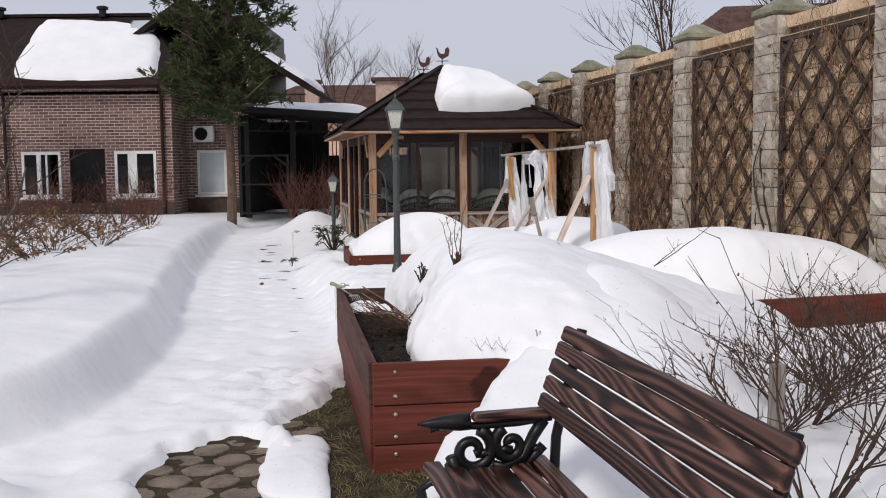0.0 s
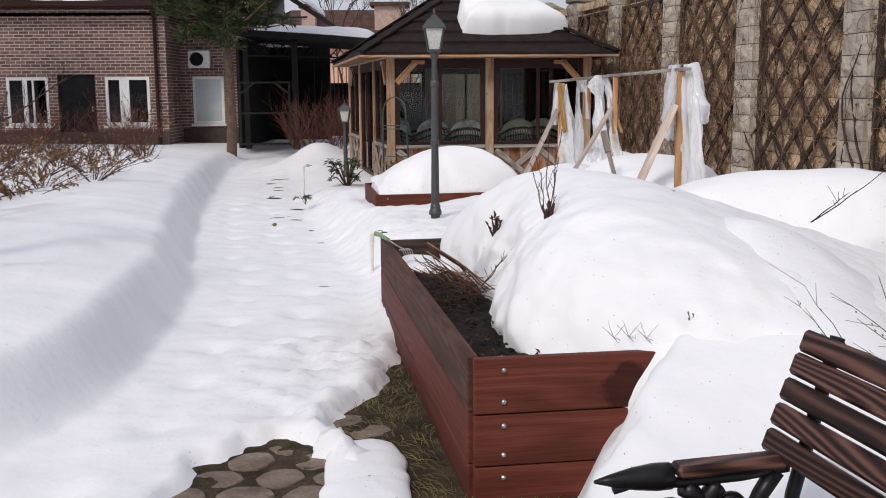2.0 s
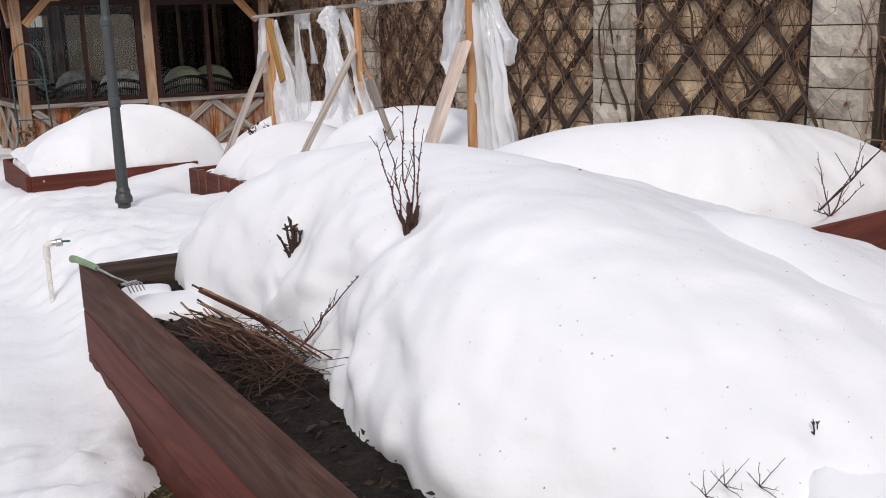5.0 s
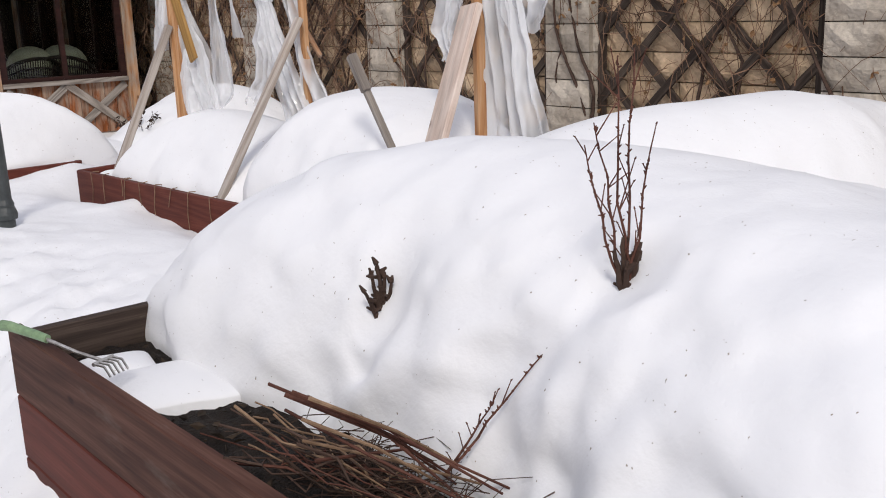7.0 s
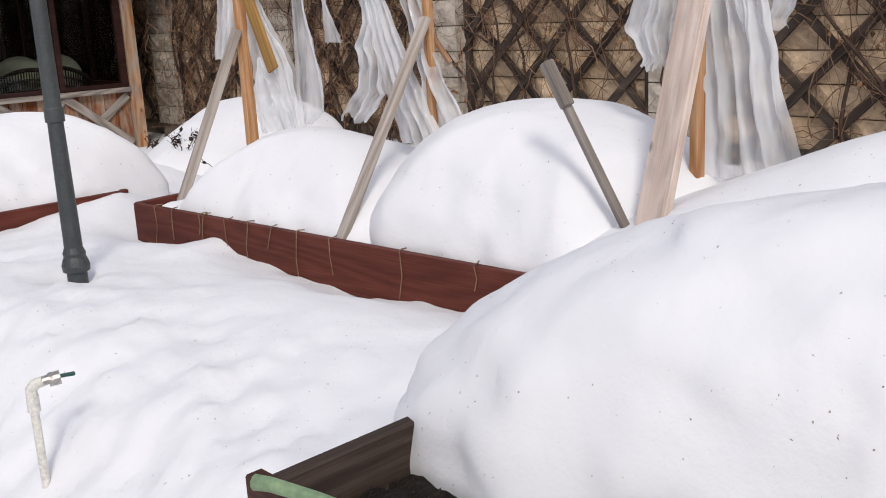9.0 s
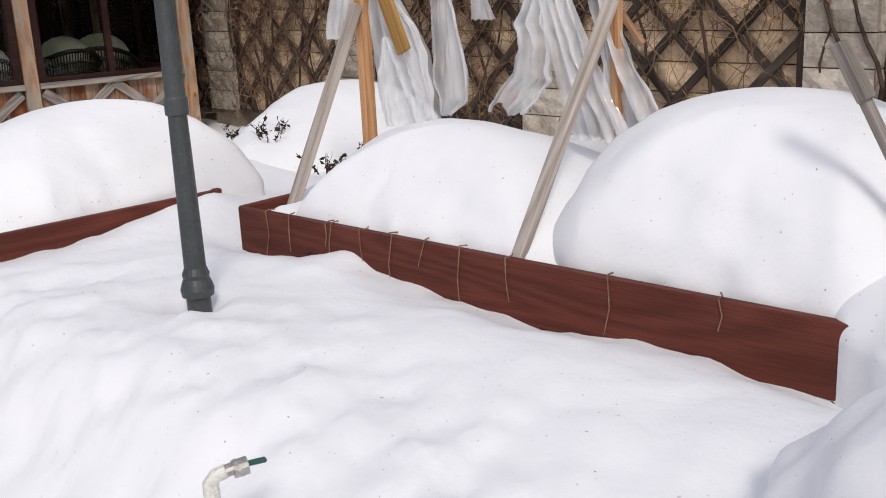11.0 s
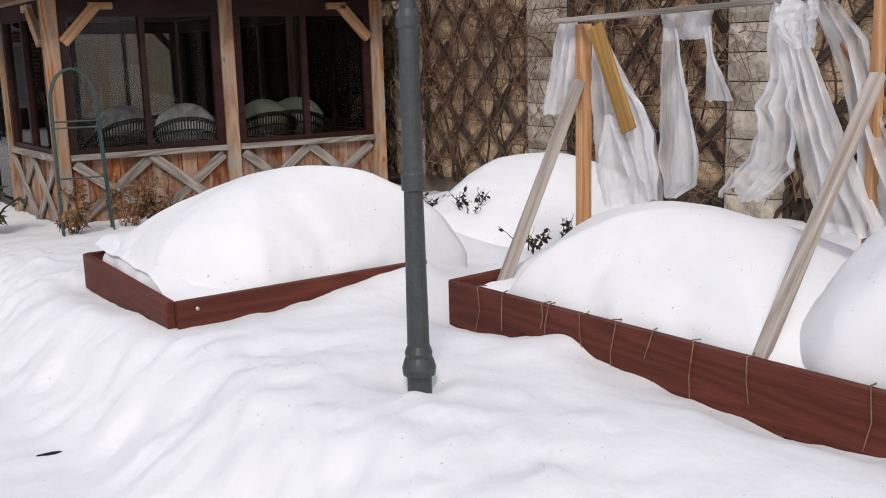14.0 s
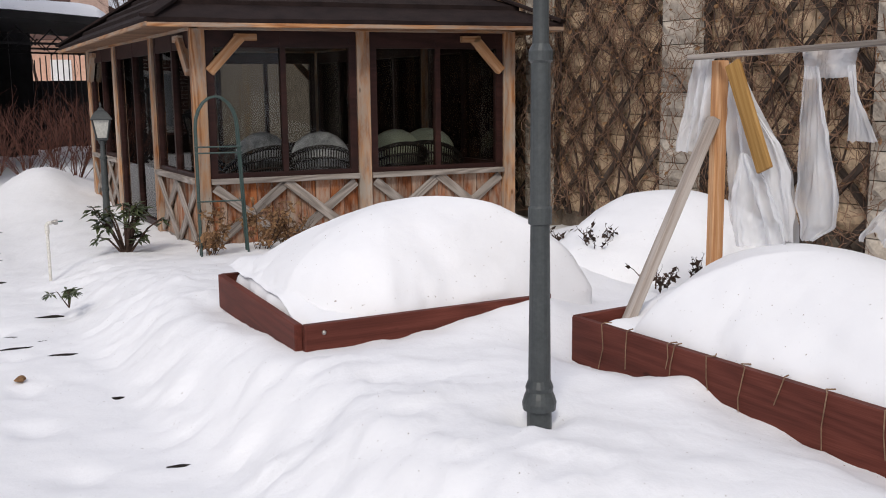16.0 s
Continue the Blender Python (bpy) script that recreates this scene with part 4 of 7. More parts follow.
# ---- furniture inside the pavilion ----
def armchair(x, y, rz, cloth, label):
    e = thing("armchair", x, y, 0.06, label, "armchair", "chairs in the pavilion", rz=rz)
    m = e.matrix_basis
    for sx in (-0.26, 0.26):
        for sy in (-0.24, 0.24):
            board("leg", m @ Vector((sx, sy, 0.0)), m @ Vector((sx, sy, 0.4)), 0.04, 0.04, WICKER, e, up=(1, 0, 0))
    t = Tubes()
    for k in range(41):
        a = math.pi * k / 40
        p = m @ Vector((0.31 * math.cos(a), 0.28 * math.sin(a), 0.36))
        q = m @ Vector((0.36 * math.cos(a), 0.36 * math.sin(a), 0.62 + 0.22 * math.sin(a)))
        t.tube([p, q], 0.009, 0.008, 4)
    for h in (0.2, 0.4, 0.6, 0.8):
        t.tube([m @ Vector(((0.31 + 0.05 * h) * math.cos(math.pi * k / 20), (0.28 + 0.08 * h) * math.sin(math.pi * k / 20), 0.36 + h * (0.26 + 0.22 * math.sin(math.pi * k / 20)))) for k in range(21)], 0.014, 0.014, 4)
    ring = [m @ Vector((0.37 * math.cos(math.pi * k / 20), 0.37 * math.sin(math.pi * k / 20), 0.62 + 0.23 * math.sin(math.pi * k / 20))) for k in range(21)]
    t.tube(ring, 0.022, 0.022, 6)
    link("woven_back", t.mesh("woven_back"), WICKER, e)
    bm = bmesh.new()
    bmesh.ops.create_uvsphere(bm, u_segments=20, v_segments=10, radius=1.0, matrix=m @ Matrix.Translation((0, 0, 0.44)) @ Matrix.Diagonal((0.3, 0.28, 0.09, 1)))
    part("cushion", bm, cloth, e, smooth=True)
    bm = bmesh.new()
    bmesh.ops.create_uvsphere(bm, u_segments=20, v_segments=10, radius=1.0, matrix=m @ Matrix.Translation((0, 0.10, 0.74)) @ Matrix.Diagonal((0.29, 0.13, 0.25, 1)))
    part("back_cushion", bm, cloth, e, smooth=True)


for x, y, rz, cl, lb in ((-0.55, 17.7, 200, CUSHION, "dark wicker armchair with a patterned grey cushion"), (0.05, 17.55, 175, CUSHION, "dark wicker armchair with a patterned grey cushion"),
                         (0.85, 17.75, 190, CLOTH, "dark wicker armchair with a pale green cushion"), (1.3, 17.9, 160, CLOTH, "dark wicker armchair with a pale green cushion"), (-1.0, 18.7, 120, CUSHION, "dark wicker armchair with a patterned grey cushion")):
    armchair(x, y, rz, cl, lb)
table = thing("table", 0.1, 19.4, 0.06, "dark round garden table on a single foot", "table")
bm = bmesh.new()
lathe(bm, [(0.30, 0), (0.05, 0.06), (0.05, 0.62), (0.15, 0.66)], 20, (0.1, 19.4, 0.06))
part("pedestal", bm, FRAME_WOOD, table)
bm = bmesh.new()
lathe(bm, [(0.60, 0.66), (0.62, 0.68), (0.62, 0.70), (0.60, 0.71)], 32, (0.1, 19.4, 0.06))
part("tabletop", bm, FRAME_WOOD, table)


# ---- lamps ----
def lamp_post(x, y, z0, height, label):
    """A turned post with a four-sided lantern; height is that of the finial above z0."""
    e = thing("garden_lamp", x, y, z0, label, "lamp post", "garden lamps")
    k = height / 1.95
    sh = height - 0.40
    bm = bmesh.new()
    r = 0.70
    lathe(bm, [(w * r, h) for w, h in [(0.062, -0.3), (0.062, 0.05), (0.082, 0.055), (0.086, 0.08), (0.078, 0.10), (0.066, 0.12), (0.070, 0.135), (0.056, 0.16), (0.050, 0.36 * sh), (0.047, 0.452 * sh), (0.058, 0.455 * sh), (0.058, 0.49 * sh), (0.05, 0.495 * sh), (0.05, 0.50 * sh),
               (0.047, 0.80 * sh), (0.058, 0.805 * sh), (0.058, 0.825 * sh), (0.040, 0.84 * sh), (0.036, 0.96 * sh), (0.055, 0.975 * sh), (0.06, sh)]], 20, (x, y, z0))
    part("post", bm, LAMP_PAINT, e, smooth=False)
    b = z0 + sh
    bm = bmesh.new()
    lathe(bm, [(0.055, 0.0), (0.085, 0.012), (0.085, 0.025), (0.06, 0.03)], 4, (x, y, b), True)
    for i in range(4):
        a = math.pi / 4 + math.pi / 2 * i
        add_beam(bm, (x + 0.075 * math.cos(a), y + 0.075 * math.sin(a), b + 0.02), (x + 0.125 * math.cos(a), y + 0.125 * math.sin(a), b + 0.22), 0.014, 0.014)
    part("lantern_frame", bm, LAMP_PAINT, e)
    bm = bmesh.new()
    lathe(bm, [(0.072, 0.03), (0.122, 0.215)], 4, (x, y, b), True)
    g = part("lantern_glass", bm, LAMP_FROST, e, "frosted lantern glass")
    bm = bmesh.new()
    lathe(bm, [(0.15, 0.215), (0.152, 0.225), (0.13, 0.25), (0.085, 0.295), (0.045, 0.315), (0.04, 0.33), (0.012, 0.345), (0.016, 0.365), (0.004, 0.40)], 4, (x, y, b), True)
    part("lantern_roof", bm, LAMP_PAINT, e)
    return e


LAMP_FROST = plain("frosted_lantern_glass", (0.5, 0.5, 0.46), (0.62, 0.62, 0.57), 0.25, 3, 60, 0.05)
lamp_post(-0.49, 10.65, 0.285, 1.95, "slender grey-green garden lamp post standing in a snow hollow")
lamp_post(-2.03, 18.6, 0.0, 1.36, "short grey-green garden lamp beside the pavilion")


# ---- bench ----
B_DIR, B_FACE = Vector((0.195, -0.981, 0)), Vector((-0.981, -0.195, 0))
B0 = Vector((0.39, 3.78, 0))
bench = thing("garden_bench", 0.3, 3.0, 0, "dark brown slatted garden bench with black cast-iron scroll ends", "bench")


def bpt(along, out_, z):
    return B0 + B_DIR * along + B_FACE * out_ + Vector((0, 0, z))


BL = 1.62
for out_, z in ((-0.02, 0.605), (-0.042, 0.672), (-0.065, 0.738), (-0.09, 0.803), (-0.115, 0.862)):
    up = Vector((0, 0, 1)) * 0.94 + B_FACE * -0.34
    board("back_slat", bpt(-0.05, out_ + 0.02, z - 0.028), bpt(BL, out_ + 0.02, z - 0.028), 0.0605, 0.034, BENCH_WOOD, bench, up=up, bev=0.009)
for k in range(6):
    o = 0.03 + 0.083 * k
    z = 0.335 + 0.012 * abs(k - 2) * (0.6 if k < 3 else 0.5)
    board("seat_slat", bpt(-0.03, o, z), bpt(BL, o, z), 0.070, 0.032, BENCH_WOOD, bench, up=B_FACE, bev=0.008)


def bench_end(along):
    """A cast-iron end: legs, arm and scrolls, in the plane across the bench."""
    t = Tubes()

    def P(o, z):
        return bpt(along, o, z)

    def strip(pts, r0, r1=None):
        t.tube([P(*p) for p in pts], r0, r1 or r0, 8)

    def scroll(o, z, r, turns, a0, sense, r0, r1):
        n = 26
        strip([(o + r * (1 - 0.80 * i / n) * math.cos(a0 + sense * turns * 2 * math.pi * i / n), z + r * (1 - 0.80 * i / n) * math.sin(a0 + sense * turns * 2 * math.pi * i / n)) for i in range(n + 1)], r0, r1)

    strip([(-0.135, 0.86), (-0.08, 0.65), (-0.03, 0.45), (-0.02, 0.25), (-0.05, 0.1), (-0.10, 0.0), (-0.14, -0.02)], 0.02)
    strip([(0.03, 0.31), (0.25, 0.29), (0.46, 0.31), (0.50, 0.28), (0.47, 0.15), (0.52, 0.0), (0.56, -0.02)], 0.02)
    strip([(-0.01, 0.53), (0.12, 0.515), (0.28, 0.51), (0.40, 0.52), (0.46, 0.505)], 0.018, 0.012)
    scroll(0.30, 0.415, 0.085, 1.35, 1.9, 1, 0.025, 0.017)
    scroll(0.15, 0.43, 0.07, 1.15, 1.2, -1, 0.025, 0.017)
    strip([(0.38, 0.40), (0.36, 0.33), (0.28, 0.31)], 0.025, 0.02)
    strip([(0.02, 0.52), (0.06, 0.46), (0.10, 0.38), (0.18, 0.345), (0.22, 0.36)], 0.025, 0.017)
    strip([(0.02, 0.42), (0.08, 0.36), (0.06, 0.31)], 0.02, 0.014)
    strip([(0.0, 0.12), (0.2, 0.2), (0.46, 0.12)], 0.014)
    for o, z in ((0.255, 0.395), (0.175, 0.405), (0.05, 0.40)):
        bm_pts = [P(o - 0.025, z), P(o, z + 0.01), P(o + 0.025, z)]
        t.tube(bm_pts, 0.022, 0.012, 8)
    me = t.mesh("iron_end")
    me.shade_smooth()
    link("iron_end", me, IRON, bench, None, "black cast-iron scroll end")
    board("armrest", bpt(along, 0.0, 0.548), bpt(along, 0.30, 0.543), 0.065, 0.034, BENCH_WOOD, bench, up=B_DIR, bev=0.010)
    bm = bmesh.new()
    lathe(bm, [(0.034, -0.01), (0.035, 0.03), (0.028, 0.09), (0.015, 0.15), (0.004, 0.19)], 12)
    m = Matrix((B_FACE.cross(Vector((0, 0, 1))), Vector((0, 0, 1)), B_FACE)).transposed().to_4x4()
    m.translation = bpt(along, 0.32, 0.53)
    part("armrest_tip", bm, IRON, bench, at=m, smooth=True)


bench_end(0.03)
bench_end(BL - 0.08)


# ---- tall frame with torn film ----
frame_rack = thing("film_frame", 1.05, 10.2, 0.3, "rough timber posts and rail propping torn clear film over the bed", "plant frame")
FL, FM, FR = Vector((0.80, 11.59, 0)), Vector((1.09, 10.15, 0)), Vector((1.32, 8.75, 0))
for p, zt, m, w in ((FL, 1.56, NEW_WOOD, 0.062), (FM, 1.60, NEW_WOOD, 0.042), (FR, 1.62, NEW_WOOD, 0.048)):
    board("post", flat(p, 0.25), flat(p, zt), w, w * 0.8, m, frame_rack, up=(1, 0, 0))
board("top_rail", flat(FL + Vector((-0.10, 0.1, 0)), 1.575), flat(FM, 1.615), 0.024, 0.04, GREY_WOOD, frame_rack)
board("top_rail", flat(FM, 1.615), flat(FR + Vector((0.02, -0.15, 0)), 1.635), 0.024, 0.04, GREY_WOOD, frame_rack)
board("brace", (0.30, 11.52, 0.36), (0.76, 11.565, 1.30), 0.055, 0.045, BLEACHED, frame_rack, up=(0, 1, 0))
board("brace", (0.47, 10.04, 0.36), (1.05, 10.11, 1.33), 0.055, 0.035, BLEACHED, frame_rack, up=(0, 1, 0))
board("brace", (0.88, 8.58, 0.54), (1.27, 8.72, 1.37), 0.13, 0.035, PALE_WOOD, frame_rack, up=(0, 1, 0))
stake = board("stake", (0.955, 8.62, 0.40), (0.797, 8.975, 1.16), 0.03, 0.03, GREY_WOOD, frame_rack, up=(0, 1, 0), label="thin leaning stake")
board("sleeve", (0.822, 8.90, 1.02), (0.795, 8.98, 1.175), 0.042, 0.042, GREY_WOOD, stake, up=(0, 1, 0), label="thicker grey sleeve on the stake's end")
board("brace", (0.753, 11.424, 1.545), (0.795, 11.217, 1.085), 0.02, 0.085, OCHRE_WOOD, frame_rack, up=(0.98, 0.2, 0))
board("brace", (1.07, 10.30, 1.44), (1.14, 10.06, 1.12), 0.03, 0.02, POST_WOOD, frame_rack, up=(0, 1, 0))


RAIL = (FM - FL).normalized()
RAIL_OUT = Vector((RAIL.y, -RAIL.x, 0))


def film(levels, folds, depth, seed, origin=FL, off=0.0, ragged=0.03, name="torn_film"):
    """Hanging film between two edges given at several heights as (z, near end, far end) along the rail: gathered folds that fan out downwards."""
    nu, nv = 70, 54
    levels = sorted(levels, reverse=True)
    z0, z1 = levels[0][0], levels[-1][0]
    lo_pts, hi_pts = [(-z, a) for z, a, _ in levels], [(-z, b) for z, _, b in levels]
    verts, faces = [], []
    for j in range(nv + 1):
        w = j / nv
        for i in range(nu + 1):
            u = i / nu
            z = z0 + (z1 - z0) * w * (1 - ragged * abs(fbm(u * 4, seed, 0.0, 2)))
            a, b = line(-z, lo_pts), line(-z, hi_pts)
            a += ragged * 0.5 * fbm(z * 9, seed, 1.0, 2) * w
            b += ragged * 0.5 * fbm(z * 9, seed, 2.0, 2) * w
            wide = max(0.02, b - a)
            f = math.sin(folds * 2 * math.pi * u + 3.2 * noise.noise(Vector((u * 1.7, w * 0.6, seed))) + seed) * (0.35 + 1.3 * abs(noise.noise(Vector((u * 2.6, w * 0.7, seed + 30)))))
            f = math.copysign(abs(f) ** 0.7, f) + 1.1 * noise.noise(Vector((u * 3 + 0.6 * w, w * 1.1, seed + 9))) + 0.7 * abs(noise.noise(Vector((u * 11 + 2 * w, w * 1.6, seed + 19)))) + 0.25 * noise.noise(Vector((u * 9, w * 9, seed + 29)))
            f *= depth * min(1.0, wide / 0.16) * (0.45 + 0.55 * math.sin(math.pi * min(1, 0.15 + 0.75 * w)))
            p = origin + RAIL * (a + (b - a) * u) + RAIL_OUT * (off + f)
            verts.append((p.x, p.y, z + 0.006 * fbm(u * 8, w * 8, seed, 2)))
    for j in range(nv):
        for i in range(nu):
            a = j * (nu + 1) + i
            faces.append((a, a + 1, a + nu + 2, a + nu + 1))
    me = bpy.data.meshes.new(name)
    me.from_pydata(verts, [], faces)
    me.shade_smooth()
    return tagged(link(name, me, FILM), "torn milky polythene film hanging in folds from the rail", "plastic film", "torn film")


film([(1.585, -0.14, -0.02), (1.40, -0.19, -0.03), (1.27, -0.22, -0.05), (1.13, -0.25, -0.08)], 2.5, 0.022, 1.0, off=0.02)
film([(1.55, 0.03, 0.08), (1.32, 0.05, 0.25), (1.09, 0.06, 0.40), (0.83, 0.07, 0.46), (0.73, 0.14, 0.48)], 3.0, 0.025, 2.0, off=-0.03)
film([(1.50, 0.10, 0.12), (1.32, 0.19, 0.27), (1.20, 0.24, 0.40), (1.09, 0.29, 0.46), (0.85, 0.40, 0.49), (0.78, 0.44, 0.50)], 1.5, 0.020, 12.0, off=0.03)
film([(1.15, 0.19, 0.23), (1.0, 0.14, 0.38), (0.86, 0.12, 0.46), (0.74, 0.17, 0.48)], 2.5, 0.045, 3.0, off=0.05)
film([(1.60, 0.47, 0.75), (1.53, 0.49, 0.735), (1.47, 0.50, 0.72)], 2.0, 0.015, 13.0)
film([(1.52, 0.485, 0.57), (1.25, 0.47, 0.65), (0.95, 0.465, 0.72), (0.87, 0.49, 0.71), (0.79, 0.50, 0.56)], 1.5, 0.032, 5.0, off=0.01)
film([(1.52, 0.69, 0.735), (1.41, 0.72, 0.75), (1.33, 0.715, 0.80), (1.22, 0.71, 0.865)], 0.7, 0.012, 4.0, ragged=0.01)
film([(1.60, 1.02, 1.13), (1.43, 1.00, 1.13), (1.31, 1.02, 1.16), (1.20, 0.93, 1.15), (1.10, 0.96, 1.19), (0.98, 0.89, 1.17), (0.82, 0.81, 1.0)], 2.5, 0.035, 6.0, ragged=0.10)
film([(1.60, 1.06, 1.16), (1.43, 1.10, 1.22), (1.26, 1.15, 1.30), (1.10, 1.19, 1.37), (0.93, 1.23, 1.46), (0.74, 1.30, 1.56)], 3.5, 0.030, 7.0, off=0.035)
film([(1.61, 1.16, 1.28), (1.45, 1.25, 1.43), (1.32, 1.32, 1.46), (1.20, 1.35, 1.48), (1.03, 1.40, 1.55), (0.76, 1.42, 1.75)], 2.5, 0.035, 18.0, off=-0.01)
film([(1.62, 1.12, 1.28), (1.55, 1.11, 1.28), (1.47, 1.13, 1.27), (1.42, 1.17, 1.24)], 1.2, 0.075, 14.0, off=0.03)
film([(1.67, -0.20, 0.00), (1.45, -0.26, -0.02), (1.25, -0.30, -0.08), (1.10, -0.24, -0.10)], 2.5, 0.04, 9.0, FR, ragged=0.10)
film([(1.67, -0.02, 0.10), (1.50, 0.00, 0.20), (1.30, 0.00, 0.26), (1.05, 0.02, 0.30), (0.70, 0.0, 0.42)], 4.0, 0.045, 10.0, FR, -0.05)
film([(1.68, 0.02, 0.14), (1.50, 0.10, 0.26), (1.38, 0.14, 0.36), (1.24, 0.16, 0.30)], 2.0, 0.05, 11.0, FR, -0.06, ragged=0.10)


# ---- brick house ----
house = thing("brick_house", -11.5, 32, 0, "brown brick house with white-framed windows and a snowy hipped roof", "house")
HY, HX, HR, HX2, EAVE = 29.0, -7.77, 30.6, -5.83, 3.86


def brick_wall(name, x0, y0, x1, y1, z0, z1, holes=(), thick=0.3):
    """A straight wall with rectangular openings (start, end, bottom, top), built in pieces round them."""
    a, b = Vector((x0, y0, 0)), Vector((x1, y1, 0))
    d, L = (b - a).normalized(), (b - a).length
    n = Vector((-d.y, d.x, 0)) * thick / 2
    xs = sorted({0.0, L, *[h[0] for h in holes], *[h[1] for h in holes]})
    bm = bmesh.new()
    for s0, s1 in zip(xs, xs[1:]):
        zs = [(z0, z1)]
        for h in holes:
            if h[0] <= s0 + 1e-6 and s1 <= h[1] + 1e-6:
                zs = [(z0, h[2]), (h[3], z1)]
        for q0, q1 in zs:
            if q1 - q0 > 0.01:
                c = a + d * (s0 + s1) / 2 + n
                m = Matrix((d, Vector((-d.y, d.x, 0)), Vector((0, 0, 1)))).transposed().to_4x4()
                m.translation = (c.x, c.y, (q0 + q1) / 2)
                bmesh.ops.create_cube(bm, size=1.0, matrix=m @ Matrix.Diagonal((s1 - s0, thick, q1 - q0, 1)))
    return part(name, bm, BRICK, house)


def house_window(x0, x1, z0, z1, y, mullions=(), pane=GLASS, dx=1.0, dy=0.0):
    d = Vector((dx, dy, 0))
    o = Vector((x0, y, 0)) + Vector((dy, -dx, 0)) * -0.06
    L = x1 - x0
    w = tagged(new("window"), "white-framed window")
    bm = bmesh.new()
    for s0, s1, q0, q1 in [(0, L, z0, z0 + 0.08), (0, L, z1 - 0.08, z1), (0, 0.08, z0 + 0.08, z1 - 0.08), (L - 0.08, L, z0 + 0.08, z1 - 0.08)] + [(m - wdt / 2, m + wdt / 2, z0 + 0.08, z1 - 0.08) for m, wdt in mullions]:
        c = o + d * (s0 + s1) / 2
        m = Matrix((d, Vector((-dy, dx, 0)), Vector((0, 0, 1)))).transposed().to_4x4()
        m.translation = (c.x, c.y, (q0 + q1) / 2)
        bmesh.ops.create_cube(bm, size=1.0, matrix=m @ Matrix.Diagonal((s1 - s0, 0.09, q1 - q0, 1)))
    bpy.data.objects.remove(w)
    f = part("window", bm, WHITE, house, "white window frame")
    p, q = o + d * 0.06, o + d * (L - 0.06)
    board("pane", flat(p, (z0 + z1) / 2), flat(q, (z0 + z1) / 2), z1 - z0 - 0.12, 0.02, pane, f, bev=0)
    c0, c1 = o + d * -0.05, o + d * (L + 0.05)
    board("sill", flat(c0 + Vector((dy, -dx, 0)) * 0.1, z0 - 0.03), flat(c1 + Vector((dy, -dx, 0)) * 0.1, z0 - 0.03), 0.05, 0.16, WHITE, f)
    return f


def hx(px):
    return (px - 784) / 1769 * HY


FRONT_X0 = -20.0
W1, DOOR, W2 = (hx(42), hx(112)), (hx(127), hx(190)), (hx(206), hx(280))
holes = [(W1[0] - FRONT_X0, W1[1] - FRONT_X0, 0.62, 1.93), (DOOR[0] - FRONT_X0, DOOR[1] - FRONT_X0, 0.0, 2.0), (W2[0] - FRONT_X0, W2[1] - FRONT_X0, 0.62, 1.93),
         (-14.0 - FRONT_X0, -13.3 - FRONT_X0, 0.62, 1.9)]
brick_wall("front_wall", FRONT_X0, HY, HX, HY, 0, EAVE, holes)
brick_wall("side_wall", HX, HY + 0.3, HX, HR, 0, EAVE, [(0.35, 0.95, 0.62, 1.93)])
brick_wall("back_wall", HX + 0.002, HR, HX2, HR, 0, EAVE, [((352 - 784) / 1769 * HR - HX, (404 - 784) / 1769 * HR - HX, 0.60, 1.96)])
brick_wall("end_wall", HX2, HR + 0.3, HX2, 38, 0, 5.6)
house_window(*W1, 0.62, 1.93, HY, ((0.50, 0.12), (0.72, 0.05)), DARK_GLASS := glass_material("dark_window_glass", (0.25, 0.26, 0.27)))
house_window(*W2, 0.62, 1.93, HY, ((0.52, 0.26),), DARK_GLASS)
house_window(-14.0, -13.3, 0.62, 1.9, HY, (), DARK_GLASS)
house_window((352 - 784) / 1769 * HR, (404 - 784) / 1769 * HR, 0.60, 1.96, HR, (), PALE)
bm = bmesh.new()
add_box(bm, ((DOOR[0] + DOOR[1]) / 2, HY + 0.12, 1.0), (DOOR[1] - DOOR[0], 0.08, 2.0))
d_ = part("door", bm, DARK, house, "plain dark door")
board("door_handle", (DOOR[1] - 0.12, HY + 0.05, 1.0), (DOOR[1] - 0.12, HY + 0.05, 1.14), 0.03, 0.03, STEEL, d_)
bm = bmesh.new()
add_box(bm, ((FRONT_X0 + HX) / 2, HY - 0.02, 0.2), (HX - FRONT_X0 + 0.02, 0.06, 0.5))
add_box(bm, ((HX + HX2) / 2, HR - 0.02, 0.2), (HX2 - HX, 0.06, 0.55))
part("plinth", bm, PLINTH, house)
bm = bmesh.new()
add_box(bm, (-13, 33.0, 1.8), (10.0, 0.1, 3.6))
add_box(bm, (-13, 31.0, 3.6), (14.0, 4.0, 0.08))
part("inner_walls", bm, DARK, house)
# gutters, downpipes
board("gutter", (FRONT_X0 - 0.5, HY - 0.45, EAVE - 0.02), (HX + 0.45, HY - 0.45, EAVE - 0.02), 0.13, 0.13, FRAME_WOOD, house)
board("eave_board", (FRONT_X0 - 0.5, HY - 0.22, EAVE - 0.10), (HX + 0.4, HY - 0.22, EAVE - 0.10), 0.05, 0.44, FRAME_WOOD, house)
for x in (hx(294), hx(18)):
    t = Tubes()
    t.tube([(x, HY - 0.45, EAVE - 0.05), (x, HY - 0.1, EAVE - 0.35), (x, HY - 0.08, 0.1)], 0.05, 0.05, 8)
    link("downpipe", t.mesh("downpipe"), FRAME_WOOD, house)
